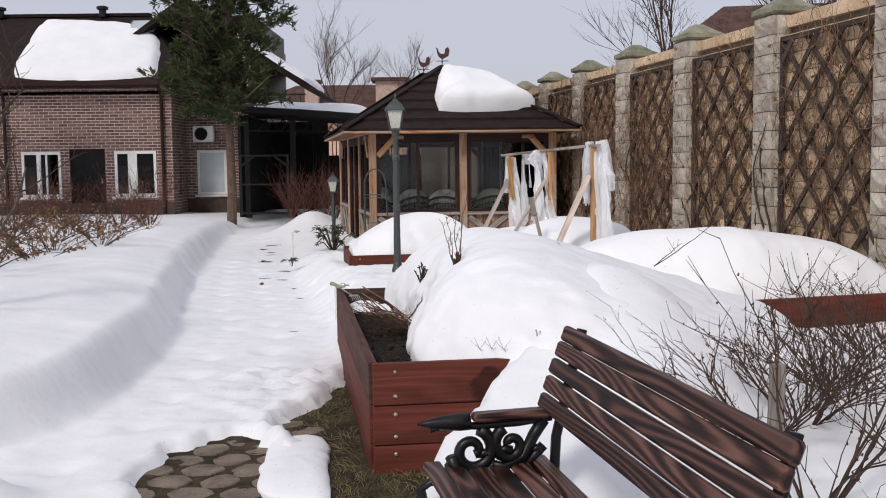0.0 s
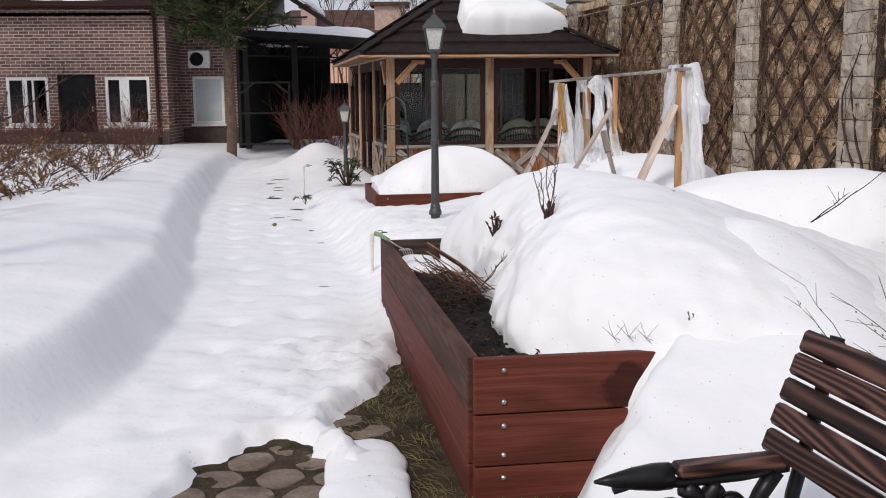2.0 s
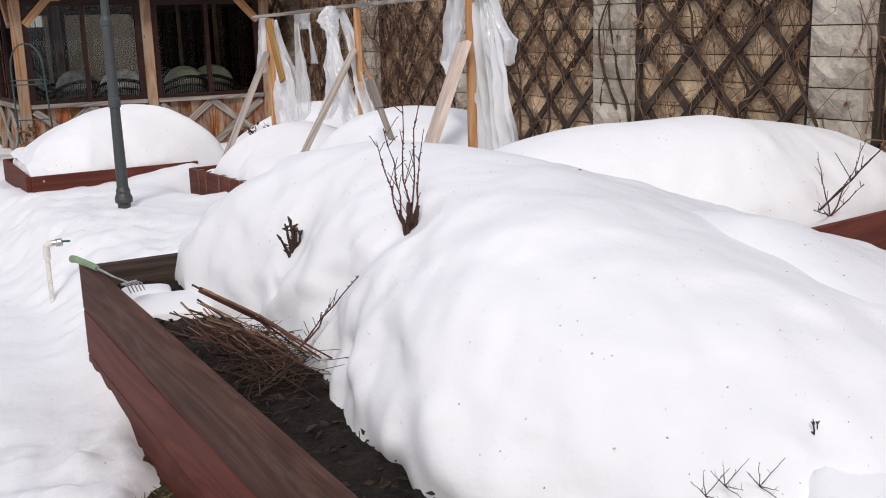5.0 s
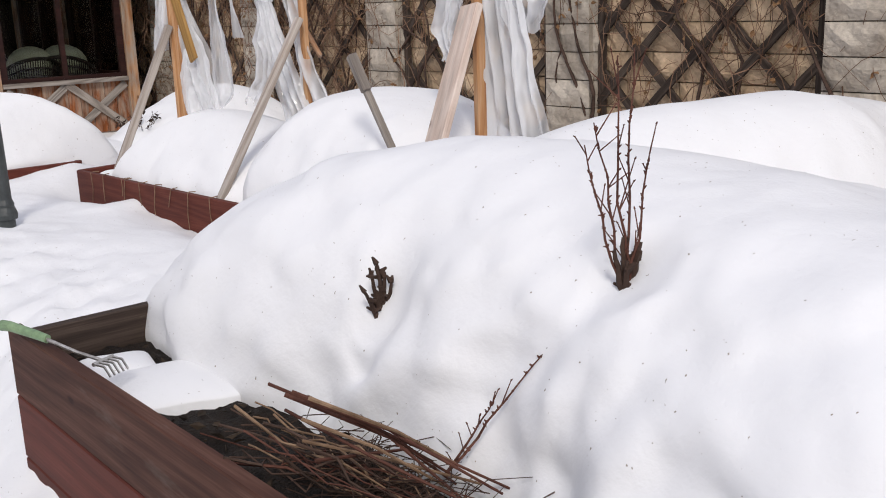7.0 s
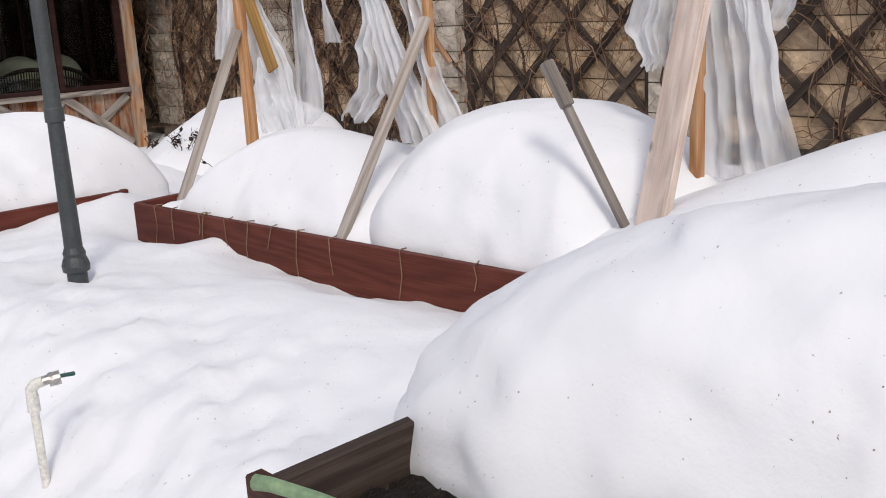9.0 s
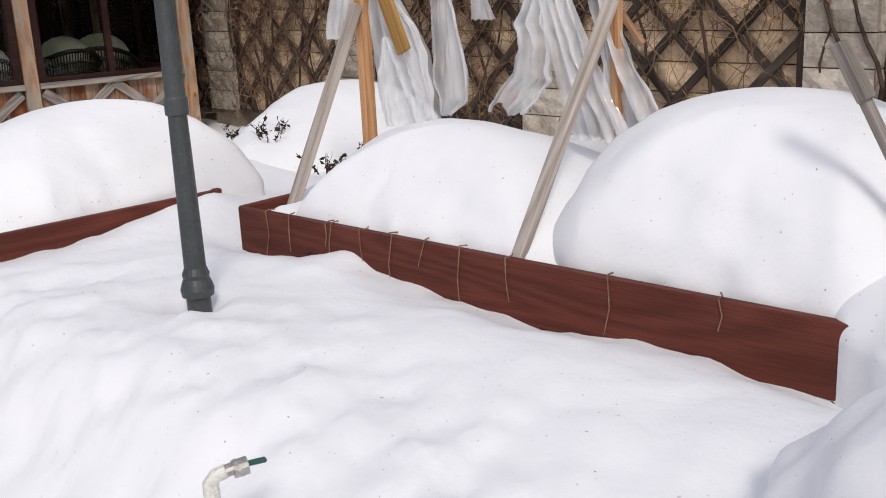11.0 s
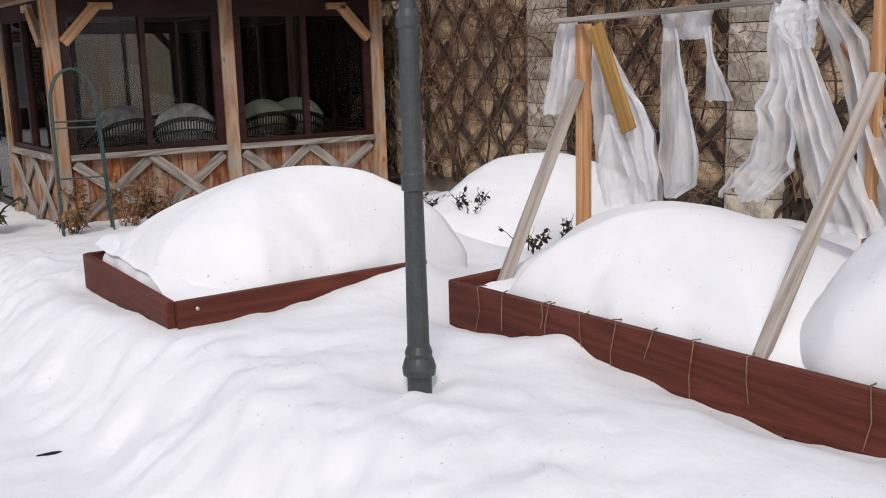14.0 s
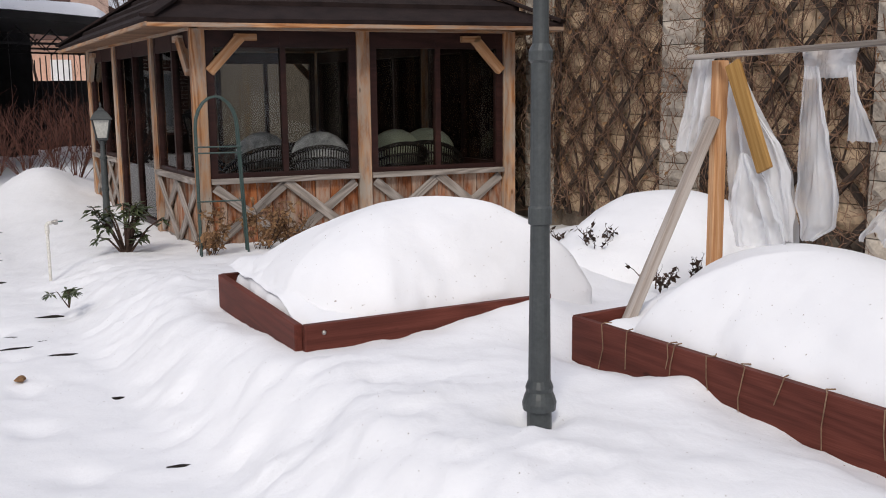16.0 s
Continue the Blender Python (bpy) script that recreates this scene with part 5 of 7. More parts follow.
# hipped roof
ra = [Vector((FRONT_X0 - 0.5, HY - 0.5, EAVE + 0.05)), Vector((HX + 0.5, HY - 0.5, EAVE + 0.05)), Vector((HX + 0.5, 37.5, EAVE + 0.05)), Vector((FRONT_X0 - 0.5, 37.5, EAVE + 0.05))]
rt = [Vector((-15.0, 33.0, 6.35)), Vector((-9.4, 33.0, 6.35))]
bm = bmesh.new()
for q in ([ra[0], ra[1], rt[1], rt[0]], [ra[1], ra[2], rt[1]], [ra[2], ra[3], rt[0], rt[1]], [ra[3], ra[0], rt[0]]):
    bm.faces.new([bm.verts.new(v) for v in q])
roof = part("roof", bm, ROOF, house)
board("ridge_cap", rt[0] + Vector((0, 0, 0.03)), rt[1] + Vector((0, 0, 0.03)), 0.1, 0.25, ROOF, roof)
for x in (-14.2, -10.9):
    bm = bmesh.new()
    lathe(bm, [(0.12, -0.1), (0.12, 0.12), (0.19, 0.14), (0.19, 0.22), (0.1, 0.25)], 10, (x, 32.8, 6.4))
    part("roof_vent", bm, IRON, roof)


def on_roof(x, t):
    lo, hi = Vector((x, ra[0].y, ra[0].z)), Vector((x, rt[0].y, rt[0].z))
    return lo.lerp(hi, t)


roof_snow("roof_snow", [on_roof(-12.3, 0.0), on_roof(-7.9, 0.0), on_roof(-8.9, 0.80), on_roof(-12.9, 0.95)], 0.26, "sheet of old snow covering a house roof", 6.0)
sk = on_roof(-9.25, 0.70)
bm = bmesh.new()
m = look(sk + Vector((0, 0, 0.16)), sk + Vector((0, -0.545, 1.16)))
bmesh.ops.create_cube(bm, size=1.0, matrix=m @ Matrix.Diagonal((1.0, 1.1, 0.12, 1)))
sl = part("skylight", bm, IRON, roof, "dark framed roof window")
bm = bmesh.new()
bmesh.ops.create_cube(bm, size=1.0, matrix=m @ Matrix.Translation((0, 0, -0.055)) @ Matrix.Diagonal((0.86, 0.95, 0.03, 1)))
part("pane", bm, PALE, sl)
# rear wing with its own roof and balcony
bm = bmesh.new()
add_box(bm, (-6.9, 34.5, 4.3), (2.2, 6.0, 3.6))
part("upper_storey", bm, FRAME_WOOD, house, "dark boarded upper storey")
bm = bmesh.new()
for q in ([(-9.4, 30.9, 5.5), (-8.0, 30.9, 6.5), (-8.0, 38, 6.5), (-9.4, 38, 5.5)], [(-8.0, 30.9, 6.5), (-4.0, 30.9, 3.85), (-4.0, 38, 3.85), (-8.0, 38, 6.5)]):
    poly_panel(bm, [Vector(v) for v in q], 0.14)
wr = part("rear_roof", bm, ROOF, house)
roof_snow("roof_snow", [(-6.6, 31.0, 5.62), (-4.1, 31.0, 3.97), (-4.1, 37.0, 3.97), (-6.6, 37.0, 5.62)], 0.18, "old snow along the eave of a dark roof", 9.0)
t = Tubes()
for k in range(10):
    t.tube([(-5.7 + 0.16 * k, 30.5, 2.9), (-5.7 + 0.16 * k, 30.5, 3.6)], 0.012, 0.012, 4)
t.tube([(-5.8, 30.5, 3.6), (-4.1, 30.5, 3.6)], 0.03, 0.03, 6)
t.tube([(-5.8, 30.5, 2.9), (-4.1, 30.5, 2.9)], 0.03, 0.03, 6)
link("balcony_rail", t.mesh("balcony_rail"), IRON, house)

ac = thing("air_conditioner", (368 - 784) / 1769 * HR, HR - 0.2, 2.2, "white outdoor air conditioner unit fixed to the brick wall", "air conditioner")
acx = (368 - 784) / 1769 * HR
bm = bmesh.new()
add_box(bm, (acx, HR - 0.17, 2.44), (0.62, 0.24, 0.48))
bmesh.ops.bevel(bm, geom=bm.edges[:], offset=0.02, segments=2, affect="EDGES")
part("casing", bm, WHITE, ac)
t = Tubes()
for r in (0.06, 0.11, 0.16, 0.19):
    t.tube([(acx - 0.06 + r * math.cos(2 * math.pi * k / 24), HR - 0.30, 2.44 + r * math.sin(2 * math.pi * k / 24)) for k in range(25)], 0.008, 0.008, 4)
link("fan_grille", t.mesh("fan_grille"), DARK, ac, None, "dark round fan grille")
bm = bmesh.new()
lathe(bm, [(0.18, 0), (0.18, 0.004)], 24)
mm = pose(acx - 0.06, HR - 0.292, 2.44, 90, 0, 0)
part("fan", bm, DARK, ac, at=mm)

# ---- carport and the things beyond it ----
carport = thing("carport", -4.3, 29.5, 0, "dark open carport with a snow-covered flat canopy", "carport")
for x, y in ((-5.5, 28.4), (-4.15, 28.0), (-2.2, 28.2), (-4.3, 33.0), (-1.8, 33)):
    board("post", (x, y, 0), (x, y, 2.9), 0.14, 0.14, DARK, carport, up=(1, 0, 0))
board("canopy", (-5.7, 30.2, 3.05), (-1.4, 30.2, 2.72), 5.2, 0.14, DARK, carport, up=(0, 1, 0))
for y in (28.1, 30.5, 33.0):
    t = Tubes()
    for k in range(6):
        x = -5.4 + 0.6 * k
        t.tube([(x, y, 2.9 - 0.07 * k), (x + 0.3, y, 2.45 - 0.03 * k), (x + 0.6, y, 2.86 - 0.07 * k)], 0.02, 0.02, 4)
    t.tube([(-5.5, y, 2.45), (-1.6, y, 2.35)], 0.03, 0.03, 4)
    link("truss", t.mesh("truss"), DARK, carport)
# added near-black sheets, rear and left: their colour stands in for the carport's deep shade
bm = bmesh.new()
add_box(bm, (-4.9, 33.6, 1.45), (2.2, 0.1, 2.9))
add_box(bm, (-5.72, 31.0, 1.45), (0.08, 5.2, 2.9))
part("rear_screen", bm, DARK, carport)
roof_snow("roof_snow", [(-5.4, 27.8, 3.12), (-1.9, 27.8, 2.86), (-1.9, 32.4, 2.86), (-5.4, 32.4, 3.12)], 0.26, "snow lying on a flat canopy", 12.0)
gate = thing("gate", -4.7, 27.9, 0, "dark steel yard gate with diagonal braces", "gate")
for p, q in (((-5.6, 27.9, 0.1), (-5.6, 27.9, 1.75)), ((-4.3, 27.9, 0.1), (-4.3, 27.9, 1.75)), ((-5.6, 27.9, 1.75), (-4.3, 27.9, 1.75)), ((-5.6, 27.9, 0.95), (-4.3, 27.9, 0.95)), ((-5.6, 27.9, 0.15), (-4.3, 27.9, 0.15)), ((-5.6, 27.9, 1.45), (-5.2, 27.9, 1.75)), ((-4.3, 27.9, 1.45), (-4.7, 27.9, 1.75))):
    board("bar", p, q, 0.06, 0.05, IRON, gate, up=(0, 1, 0))
fence = thing("fence", -3, 36, 0, "dark arched iron fence with upright bars", "fence")
for k in range(34):
    x = -5.6 + 0.14 * k
    top = 2.0 + 0.55 * math.sin(math.pi * min(1, max(0, (x + 4.6) / 3.2)))
    board("bar", (x, 36, 0), (x, 36, top), 0.03, 0.03, IRON, fence, up=(1, 0, 0))
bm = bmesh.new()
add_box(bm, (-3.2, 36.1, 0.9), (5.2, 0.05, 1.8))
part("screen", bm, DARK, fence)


def far_house(x, y, w, d, h, rise, wall_mat, label, chimney=None, rz=0.0, snow_side=None):
    e = thing("house", x, y, 0, label, "house", "neighbouring houses", rz=rz)
    m = e.matrix_basis
    bm = bmesh.new()
    bmesh.ops.create_cube(bm, size=1.0, matrix=m @ Matrix.Translation((0, 0, h / 2)) @ Matrix.Diagonal((w, d, h, 1)))
    part("wall", bm, wall_mat, e)
    o = 0.6
    c = [Vector((-w / 2 - o, -d / 2 - o, h)), Vector((w / 2 + o, -d / 2 - o, h)), Vector((w / 2 + o, d / 2 + o, h)), Vector((-w / 2 - o, d / 2 + o, h))]
    r0, r1 = Vector((-w / 2 + d * 0.4, 0, h + rise)), Vector((w / 2 - d * 0.4, 0, h + rise))
    bm = bmesh.new()
    for q in ((c[0], c[1], r1, r0), (c[1], c[2], r1), (c[2], c[3], r0, r1), (c[3], c[0], r0), tuple(reversed(c))):
        bm.faces.new([bm.verts.new(m @ v) for v in q])
    r = part("roof", bm, ROOF_FAR, e)
    for cx, cy, cw, ct in chimney or ():
        bm = bmesh.new()
        bmesh.ops.create_cube(bm, size=1.0, matrix=m @ Matrix.Translation((cx, cy, ct - 1.0)) @ Matrix.Diagonal((cw, cw, 2.0, 1)))
        ch = part("chimney", bm, CREAM_PINK, r)
        bm = bmesh.new()
        bmesh.ops.create_cube(bm, size=1.0, matrix=m @ Matrix.Translation((cx, cy, ct + 0.1)) @ Matrix.Diagonal((cw * 1.3, cw * 1.3, 0.2, 1)))
        part("chimney_cap", bm, ROOF_FAR, ch)
    for k in range(4):
        for side in (-1, 1):
            bm = bmesh.new()
            bmesh.ops.create_cube(bm, size=1.0, matrix=m @ Matrix.Translation((-w / 2 + w * (k + 0.5) / 4, -d / 2 - 0.03, h * 0.62)) @ Matrix.Diagonal((0.9, 0.08, 1.2, 1)))
            if side > 0:
                part("window", bm, WHITE, e)
            else:
                bm.free()
    return m


ROOF_FAR = plain("red_brown_tiles", (0.06, 0.032, 0.027), (0.13, 0.075, 0.06), 0.85, 3, 25, 0.5, 0.02)
CREAM_PINK = plain("pale_pink_brick", (0.42, 0.3, 0.25), (0.55, 0.4, 0.34), 0.9)
far_house(-6.0, 62, 13, 9, 3.9, 2.4, PLASTER, "pink plastered house with a brown roof behind the yard", [(-1.6, -2.5, 0.8, 6.2), (3.0, -2, 1.7, 6.3)])
far_house(17.5, 48, 16, 10, 5.0, 3.8, CREAM, "house with a dark red roof beyond the garden wall", rz=-10)
far_house(-26, 58, 12, 9, 4, 3, CREAM, "cream house far behind the garden")


# ---- plants ----
def shrub(name, x, y, z, stems, height, spread, label, mat=TWIG, seed=1, thick=0.009, twigs=5, leaves=0, droop=0.0, buds=0, category="shrub", group="", leaf_mat=None, leaf_size=0.05):
    """A bare bush: stems from the foot, each with side twigs."""
    rng = random.Random(seed)
    t, lf = Tubes(), Tubes()
    for _ in range(stems):
        a, s = rng.uniform(0, 2 * math.pi), spread * rng.uniform(0.25, 1.0)
        h = height * rng.uniform(0.55, 1.0)
        pts, n = [], 7
        bend = Vector((rng.uniform(-1, 1), rng.uniform(-1, 1), 0)) * 0.12 * height
        for i in range(n):
            u = i / (n - 1)
            p = Vector((x + 0.05 * math.cos(a), y + 0.05 * math.sin(a), z - 0.05)) + Vector((math.cos(a) * s * u ** 1.2, math.sin(a) * s * u ** 1.2, h * (u - droop * u * u)))
            p += bend * math.sin(math.pi * u) + Vector((rng.uniform(-1, 1), rng.uniform(-1, 1), rng.uniform(-1, 1))) * 0.02 * height * u
            pts.append(p)
        r = thick * rng.uniform(0.6, 1.1)
        t.tube(pts, r, r * 0.35, 4)
        for _ in range(twigs):
            k = rng.randint(1, n - 2)
            p = pts[k].lerp(pts[k + 1], rng.random())
            d = (pts[k + 1] - pts[k]).normalized() + Vector((rng.uniform(-1, 1), rng.uniform(-1, 1), rng.uniform(-0.3, 0.8))) * 0.9
            L = height * rng.uniform(0.12, 0.34)
            q = [p, p + d * L * 0.4 + Vector((0, 0, 0.02 * height)) * rng.uniform(-1, 1), p + d * L * 0.75 + Vector((rng.uniform(-1, 1), rng.uniform(-1, 1), rng.uniform(-1, 1))) * 0.03 * height, p + d * L]
            t.tube(q, r * 0.5, r * 0.2, 3)
            for _ in range(2):
                w = q[rng.randint(1, 3)]
                dd = d.normalized() + Vector((rng.uniform(-1, 1), rng.uniform(-1, 1), rng.uniform(-0.5, 1))) * 0.9
                t.tube([w, w + dd * L * rng.uniform(0.2, 0.45)], r * 0.3, r * 0.15, 3)
            for _ in range(buds):
                w = q[0].lerp(q[3], rng.random())
                t.tube([w, w + Vector((rng.uniform(-1, 1), rng.uniform(-1, 1), 1)).normalized() * r * 1.6], r * 0.7, r * 0.3, 4)
            for _ in range(leaves):
                w = q[0].lerp(q[3], rng.random())
                lf.leaf(w, (rng.uniform(-1, 1), rng.uniform(-1, 1), rng.uniform(-1, 0.5)), leaf_size * rng.uniform(0.6, 1.4), 0.55)
    if not leaves:
        return tagged(link(name, t.mesh(name), mat), label, category, group)
    e = tagged(new(name), label, category, group)
    e.matrix_basis = pose(x, y, z)
    link("stem_tangle", t.mesh("stem_tangle"), mat, e)
    tagged(link("dry_foliage", lf.mesh("dry_foliage"), leaf_mat or DRY_LEAF, e), kind="stuff")
    return e


def bare_tree(name, x, y, z, height, label, mat=TWIG, seed=1, thick=0.1, spread=0.45, levels=4, kids=4, lean=(0, 0), first=0.3):
    rng = random.Random(seed)
    t = Tubes()

    def grow(p, d, L, r, lv):
        pts, n = [p], 5
        for i in range(n):
            d = (d + Vector((rng.uniform(-1, 1), rng.uniform(-1, 1), rng.uniform(-0.4, 0.9))) * 0.16).normalized()
            pts.append(pts[-1] + d * L / n)
        t.tube(pts, r, r * 0.55, 6 if lv > 2 else 4)
        if lv:
            for k in range(kids):
                u = rng.uniform(first if lv == levels else 0.25, 1.0)
                i = min(n - 1, int(u * n))
                q = pts[i].lerp(pts[i + 1], u * n - i)
                dd = (d + Vector((rng.uniform(-1, 1), rng.uniform(-1, 1), rng.uniform(-0.2, 0.7))) * spread * 2).normalized()
                grow(q, dd, L * rng.uniform(0.45, 0.75), r * 0.5, lv - 1)

    grow(Vector((x, y, z - 0.1)), Vector((lean[0], lean[1], 1)).normalized(), height * 0.55, thick, levels)
    return tagged(link(name, t.mesh(name), mat), label, "tree")


def pine(x, y, z, height, crown_from, radius, label, seed=3):
    e = thing("pine_tree", x, y, z, label, "tree")
    rng = random.Random(seed)
    t = Tubes()
    t.tube([(x + 0.04 * math.sin(i * 1.3), y, z - 0.2 + height * i / 9) for i in range(10)], 0.125, 0.03, 10)
    lf = Tubes()
    limbs = 135
    for i in range(limbs):
        u = (i + rng.random()) / limbs
        zz = crown_from + (height - crown_from) * u
        a = rng.uniform(0, 2 * math.pi)
        L = radius * (0.45 + 0.75 * math.sin(math.pi * min(1, 0.22 + 0.8 * u))) * rng.uniform(0.5, 1.0) * (1 - 0.35 * u)
        p = Vector((x, y, z + zz))
        d = Vector((math.cos(a), math.sin(a), rng.uniform(-0.1, 0.45)))
        pts = [p, p + d * L * 0.5 + Vector((0, 0, -0.06)), p + d * L + Vector((0, 0, 0.10))]
        t.tube(pts, 0.035 * (1.2 - u), 0.008, 4)
        for _ in range(14):
            v = rng.uniform(0.15, 1.0)
            c = p.lerp(pts[2], v) + Vector((rng.gauss(0, 0.14), rng.gauss(0, 0.14), rng.gauss(0.0, 0.12)))
            up = (d + Vector((rng.uniform(-0.8, 0.8), rng.uniform(-0.8, 0.8), rng.uniform(0.1, 1.0)))).normalized()
            for _ in range(20):
                dd = up + Vector((rng.gauss(0, 0.55), rng.gauss(0, 0.55), rng.gauss(0, 0.55)))
                lf.leaf(c + up * rng.uniform(-0.1, 0.12), dd, rng.uniform(0.13, 0.24), 0.2)
    link("trunk", t.mesh("trunk"), BARK, e, None, "reddish flaking trunk")
    link("crown", lf.mesh("crown"), NEEDLE, e, None, "dark green needle clumps")


pine(-5.35, 25.3, 0.0, 9.4, 2.6, 2.05, "tall dark pine with a bare lower trunk by the house")
pine(-13.6, 23.0, 0.0, 8.0, 2.9, 2.2, "dark pine standing beside the brick house", 8)


def fruit_tree(x, y, z, size, forks, label, seed):
    """A low tree that forks just above the snow: a stout knotted foot, crooked limbs, fine twigs."""
    e = thing("fruit_tree", x, y, z, label, "tree", "fruit trees in the left bed")
    rng = random.Random(seed)
    foot = Tubes()
    top = Vector((x, y, z + 0.20 * size))
    foot.tube([(x - 0.02, y, z - 0.15), (x - 0.01, y, z + 0.04), (x + 0.012, y, z + 0.12 * size), top], 0.10 * size, 0.065 * size, 9)
    me = foot.mesh("trunk")
    for v in me.vertices:
        v.co += (v.co - Vector((x, y, v.co.z))) * 0.55 * noise.noise(v.co * 13)
    me.shade_smooth()
    link("trunk", me, OLD_BARK, e, None, "short knotted grey trunk")
    twigs = Tubes()

    def grow(tubes, p, d, L, r, lv):
        pts, n = [p], 7
        for i in range(n):
            d = (d + Vector((rng.uniform(-1, 1), rng.uniform(-1, 1), rng.uniform(-0.5, 0.75))) * 0.24).normalized()
            pts.append(pts[-1] + d * L / n)
        tubes.tube(pts, r, r * 0.5, 7 if lv > 1 else 4)
        if lv:
            for k in range(4 if lv > 1 else 6):
                u = rng.uniform(0.25, 1.0)
                i = min(n - 1, int(u * n))
                side = Vector((rng.uniform(-1, 1), rng.uniform(-1, 1), rng.uniform(-0.3, 0.8)))
                grow(twigs, pts[i].lerp(pts[i + 1], u * n - i), (d + side * 1.1).normalized(), L * rng.uniform(0.35, 0.62), r * 0.42, lv - 1)

    for d, L, r in forks:
        limb = Tubes()
        grow(limb, top - Vector((0, 0, 0.03)), Vector(d).normalized(), L * size, r * 0.68 * size, 3)
        link("limb", limb.mesh("limb"), OLD_BARK, e)
    tagged(link("twig_crown", twigs.mesh("twig_crown"), TWIG, e), kind="stuff")


OLD_BARK = plain("grey_brown_bark", (0.045, 0.035, 0.03), (0.17, 0.135, 0.115), 0.9, 14, 70, 0.9, 0.012)
fruit_tree(-3.70, 7.25, 0.45, 1.0, (((-0.28, 0.1, 1.0), 1.5, 0.045), ((0.30, 0.15, 0.95), 1.6, 0.05), ((-0.7, -0.2, 0.45), 0.8, 0.032), ((0.75, 0.1, 0.35), 0.45, 0.026), ((0.1, 0.5, 0.9), 1.2, 0.035)),
           "low gnarled fruit tree forking just above the snow", 12)
fruit_tree(-4.45, 9.7, 0.46, 0.62, (((-0.4, 0.2, 0.9), 1.6, 0.04), ((0.35, 0.1, 0.95), 1.7, 0.045), ((0.7, -0.2, 0.5), 1.1, 0.03)), "small crooked fruit tree with thin bare limbs", 5)
bare_tree("birch_tree", -4.6, 50, 0, 8.2, "bare tree behind the pavilion against the sky", TWIG, 31, 0.07, 0.4, 4, 5)
bare_tree("birch_tree", -1.6, 47, 0, 7.5, "bare tree behind the pavilion against the sky", TWIG, 33, 0.06, 0.4, 4, 5)
for i, (x, y, h) in enumerate(((6.5, 27, 7.0), (8.5, 25, 7.4), (7.0, 20, 6.0), (6.6, 16.5, 5.5))):
    bare_tree("garden_tree", x, y, 0, h, "bare tree rising behind the garden wall", TWIG, 50 + i, 0.07, 0.5, 4, 5)
for i, (x, y) in enumerate(((-5.8, 14.7), (-4.95, 14.4), (-6.6, 14.0), (-5.4, 15.6), (-7.4, 15.2), (-6.3, 16.8), (-5.0, 12.2), (-6.2, 12.4), (-4.9, 10.6), (-5.6, 11.2), (-5.2, 13.3), (-6.9, 13.0))):
    shrub("rose_bush", x, y, 0.36, 9, 0.85, 1.05, "leafless rose bush with dry brown leaves poking through snow", TWIG, 70 + i, 0.009, 7, 2 if i % 2 else 5, 0.4, group="bushes in the left bed")
for i, (x, y) in enumerate(((-5.7, 19.3), (-6.4, 19.8), (-7.2, 19.2), (-8.0, 20.0), (-8.9, 19.4), (-9.8, 20.2), (-10.8, 19.6), (-7.6, 17.8), (-9.0, 17.4), (-10.2, 17.0), (-6.6, 21.6), (-11.5, 18.4))):
    shrub("barberry_bush", x, y, 0.3, 20, 0.95, 0.75, "dense bare reddish barberry bush", TWIG_RED, 90 + i, 0.008, 6, 1 if i % 3 == 0 else 0, group="barberry hedge")
for i, (x, y) in enumerate(((-3.2, 23.6), (-2.5, 23.0), (-3.8, 25.2), (-2.9, 25.0), (-2.1, 24.4))):
    shrub("barberry_bush", x, y, 0.2, 20, 1.15, 0.8, "dense bare reddish barberry bush", TWIG_RED, 120 + i, 0.009, 6, group="bushes by the yard")
for i, (x, y, h, n) in enumerate(((1.62, 4.45, 0.5, 20), (1.95, 4.75, 0.55, 18), (1.35, 4.2, 0.5, 12), (2.35, 5.3, 0.5, 14), (2.6, 6.0, 0.45, 10), (1.25, 3.3, 0.7, 8), (1.85, 3.7, 0.7, 10), (2.3, 4.6, 0.65, 12))):
    shrub("currant_bush", x, y, 0.30, n, h * 1.3, 0.7, "bare currant bush with knobbly grey-brown shoots", TWIG, 140 + i, 0.0065, 6, buds=3, droop=0.25, group="bushes behind the bench")
board_stake = thing("garden_stake", 1.36, 4.05, 0.3, "short weathered wooden stake in the snow", "stake")
board("stake", (1.36, 4.05, 0.2), (1.37, 4.05, 0.66), 0.055, 0.05, GREY_WOOD, board_stake, up=(1, 0, 0))


# ---- small things about the beds ----
def soil_height(x, y):
    return 0.385 + 0.03 * fbm(x * 5, y * 5, 1.0) + 0.018 * fbm(x * 16, y * 16, 2.0)


def bed_soil():
    verts, faces = [], []
    nu, nv = 150, 40
    for i in range(nu + 1):
        for j in range(nv + 1):
            u, v = i / nu, j / nv
            p = Vector((-0.335, 4.89)).lerp(Vector((-0.80, 7.94)), u) + Vector((0.988, 0.155)) * v * 0.75
            verts.append((p.x, p.y, soil_height(p.x, p.y)))
    for i in range(nu):
        for j in range(nv):
            a = i * (nv + 1) + j
            faces.append((a, a + nv + 1, a + nv + 2, a + 1))
    me = bpy.data.meshes.new("bed_soil")
    me.from_pydata(verts, [], faces)
    me.shade_smooth()
    return tagged(link("bed_soil", me, SOIL), "wet black soil bare of snow inside the raised bed", "soil", kind="stuff")


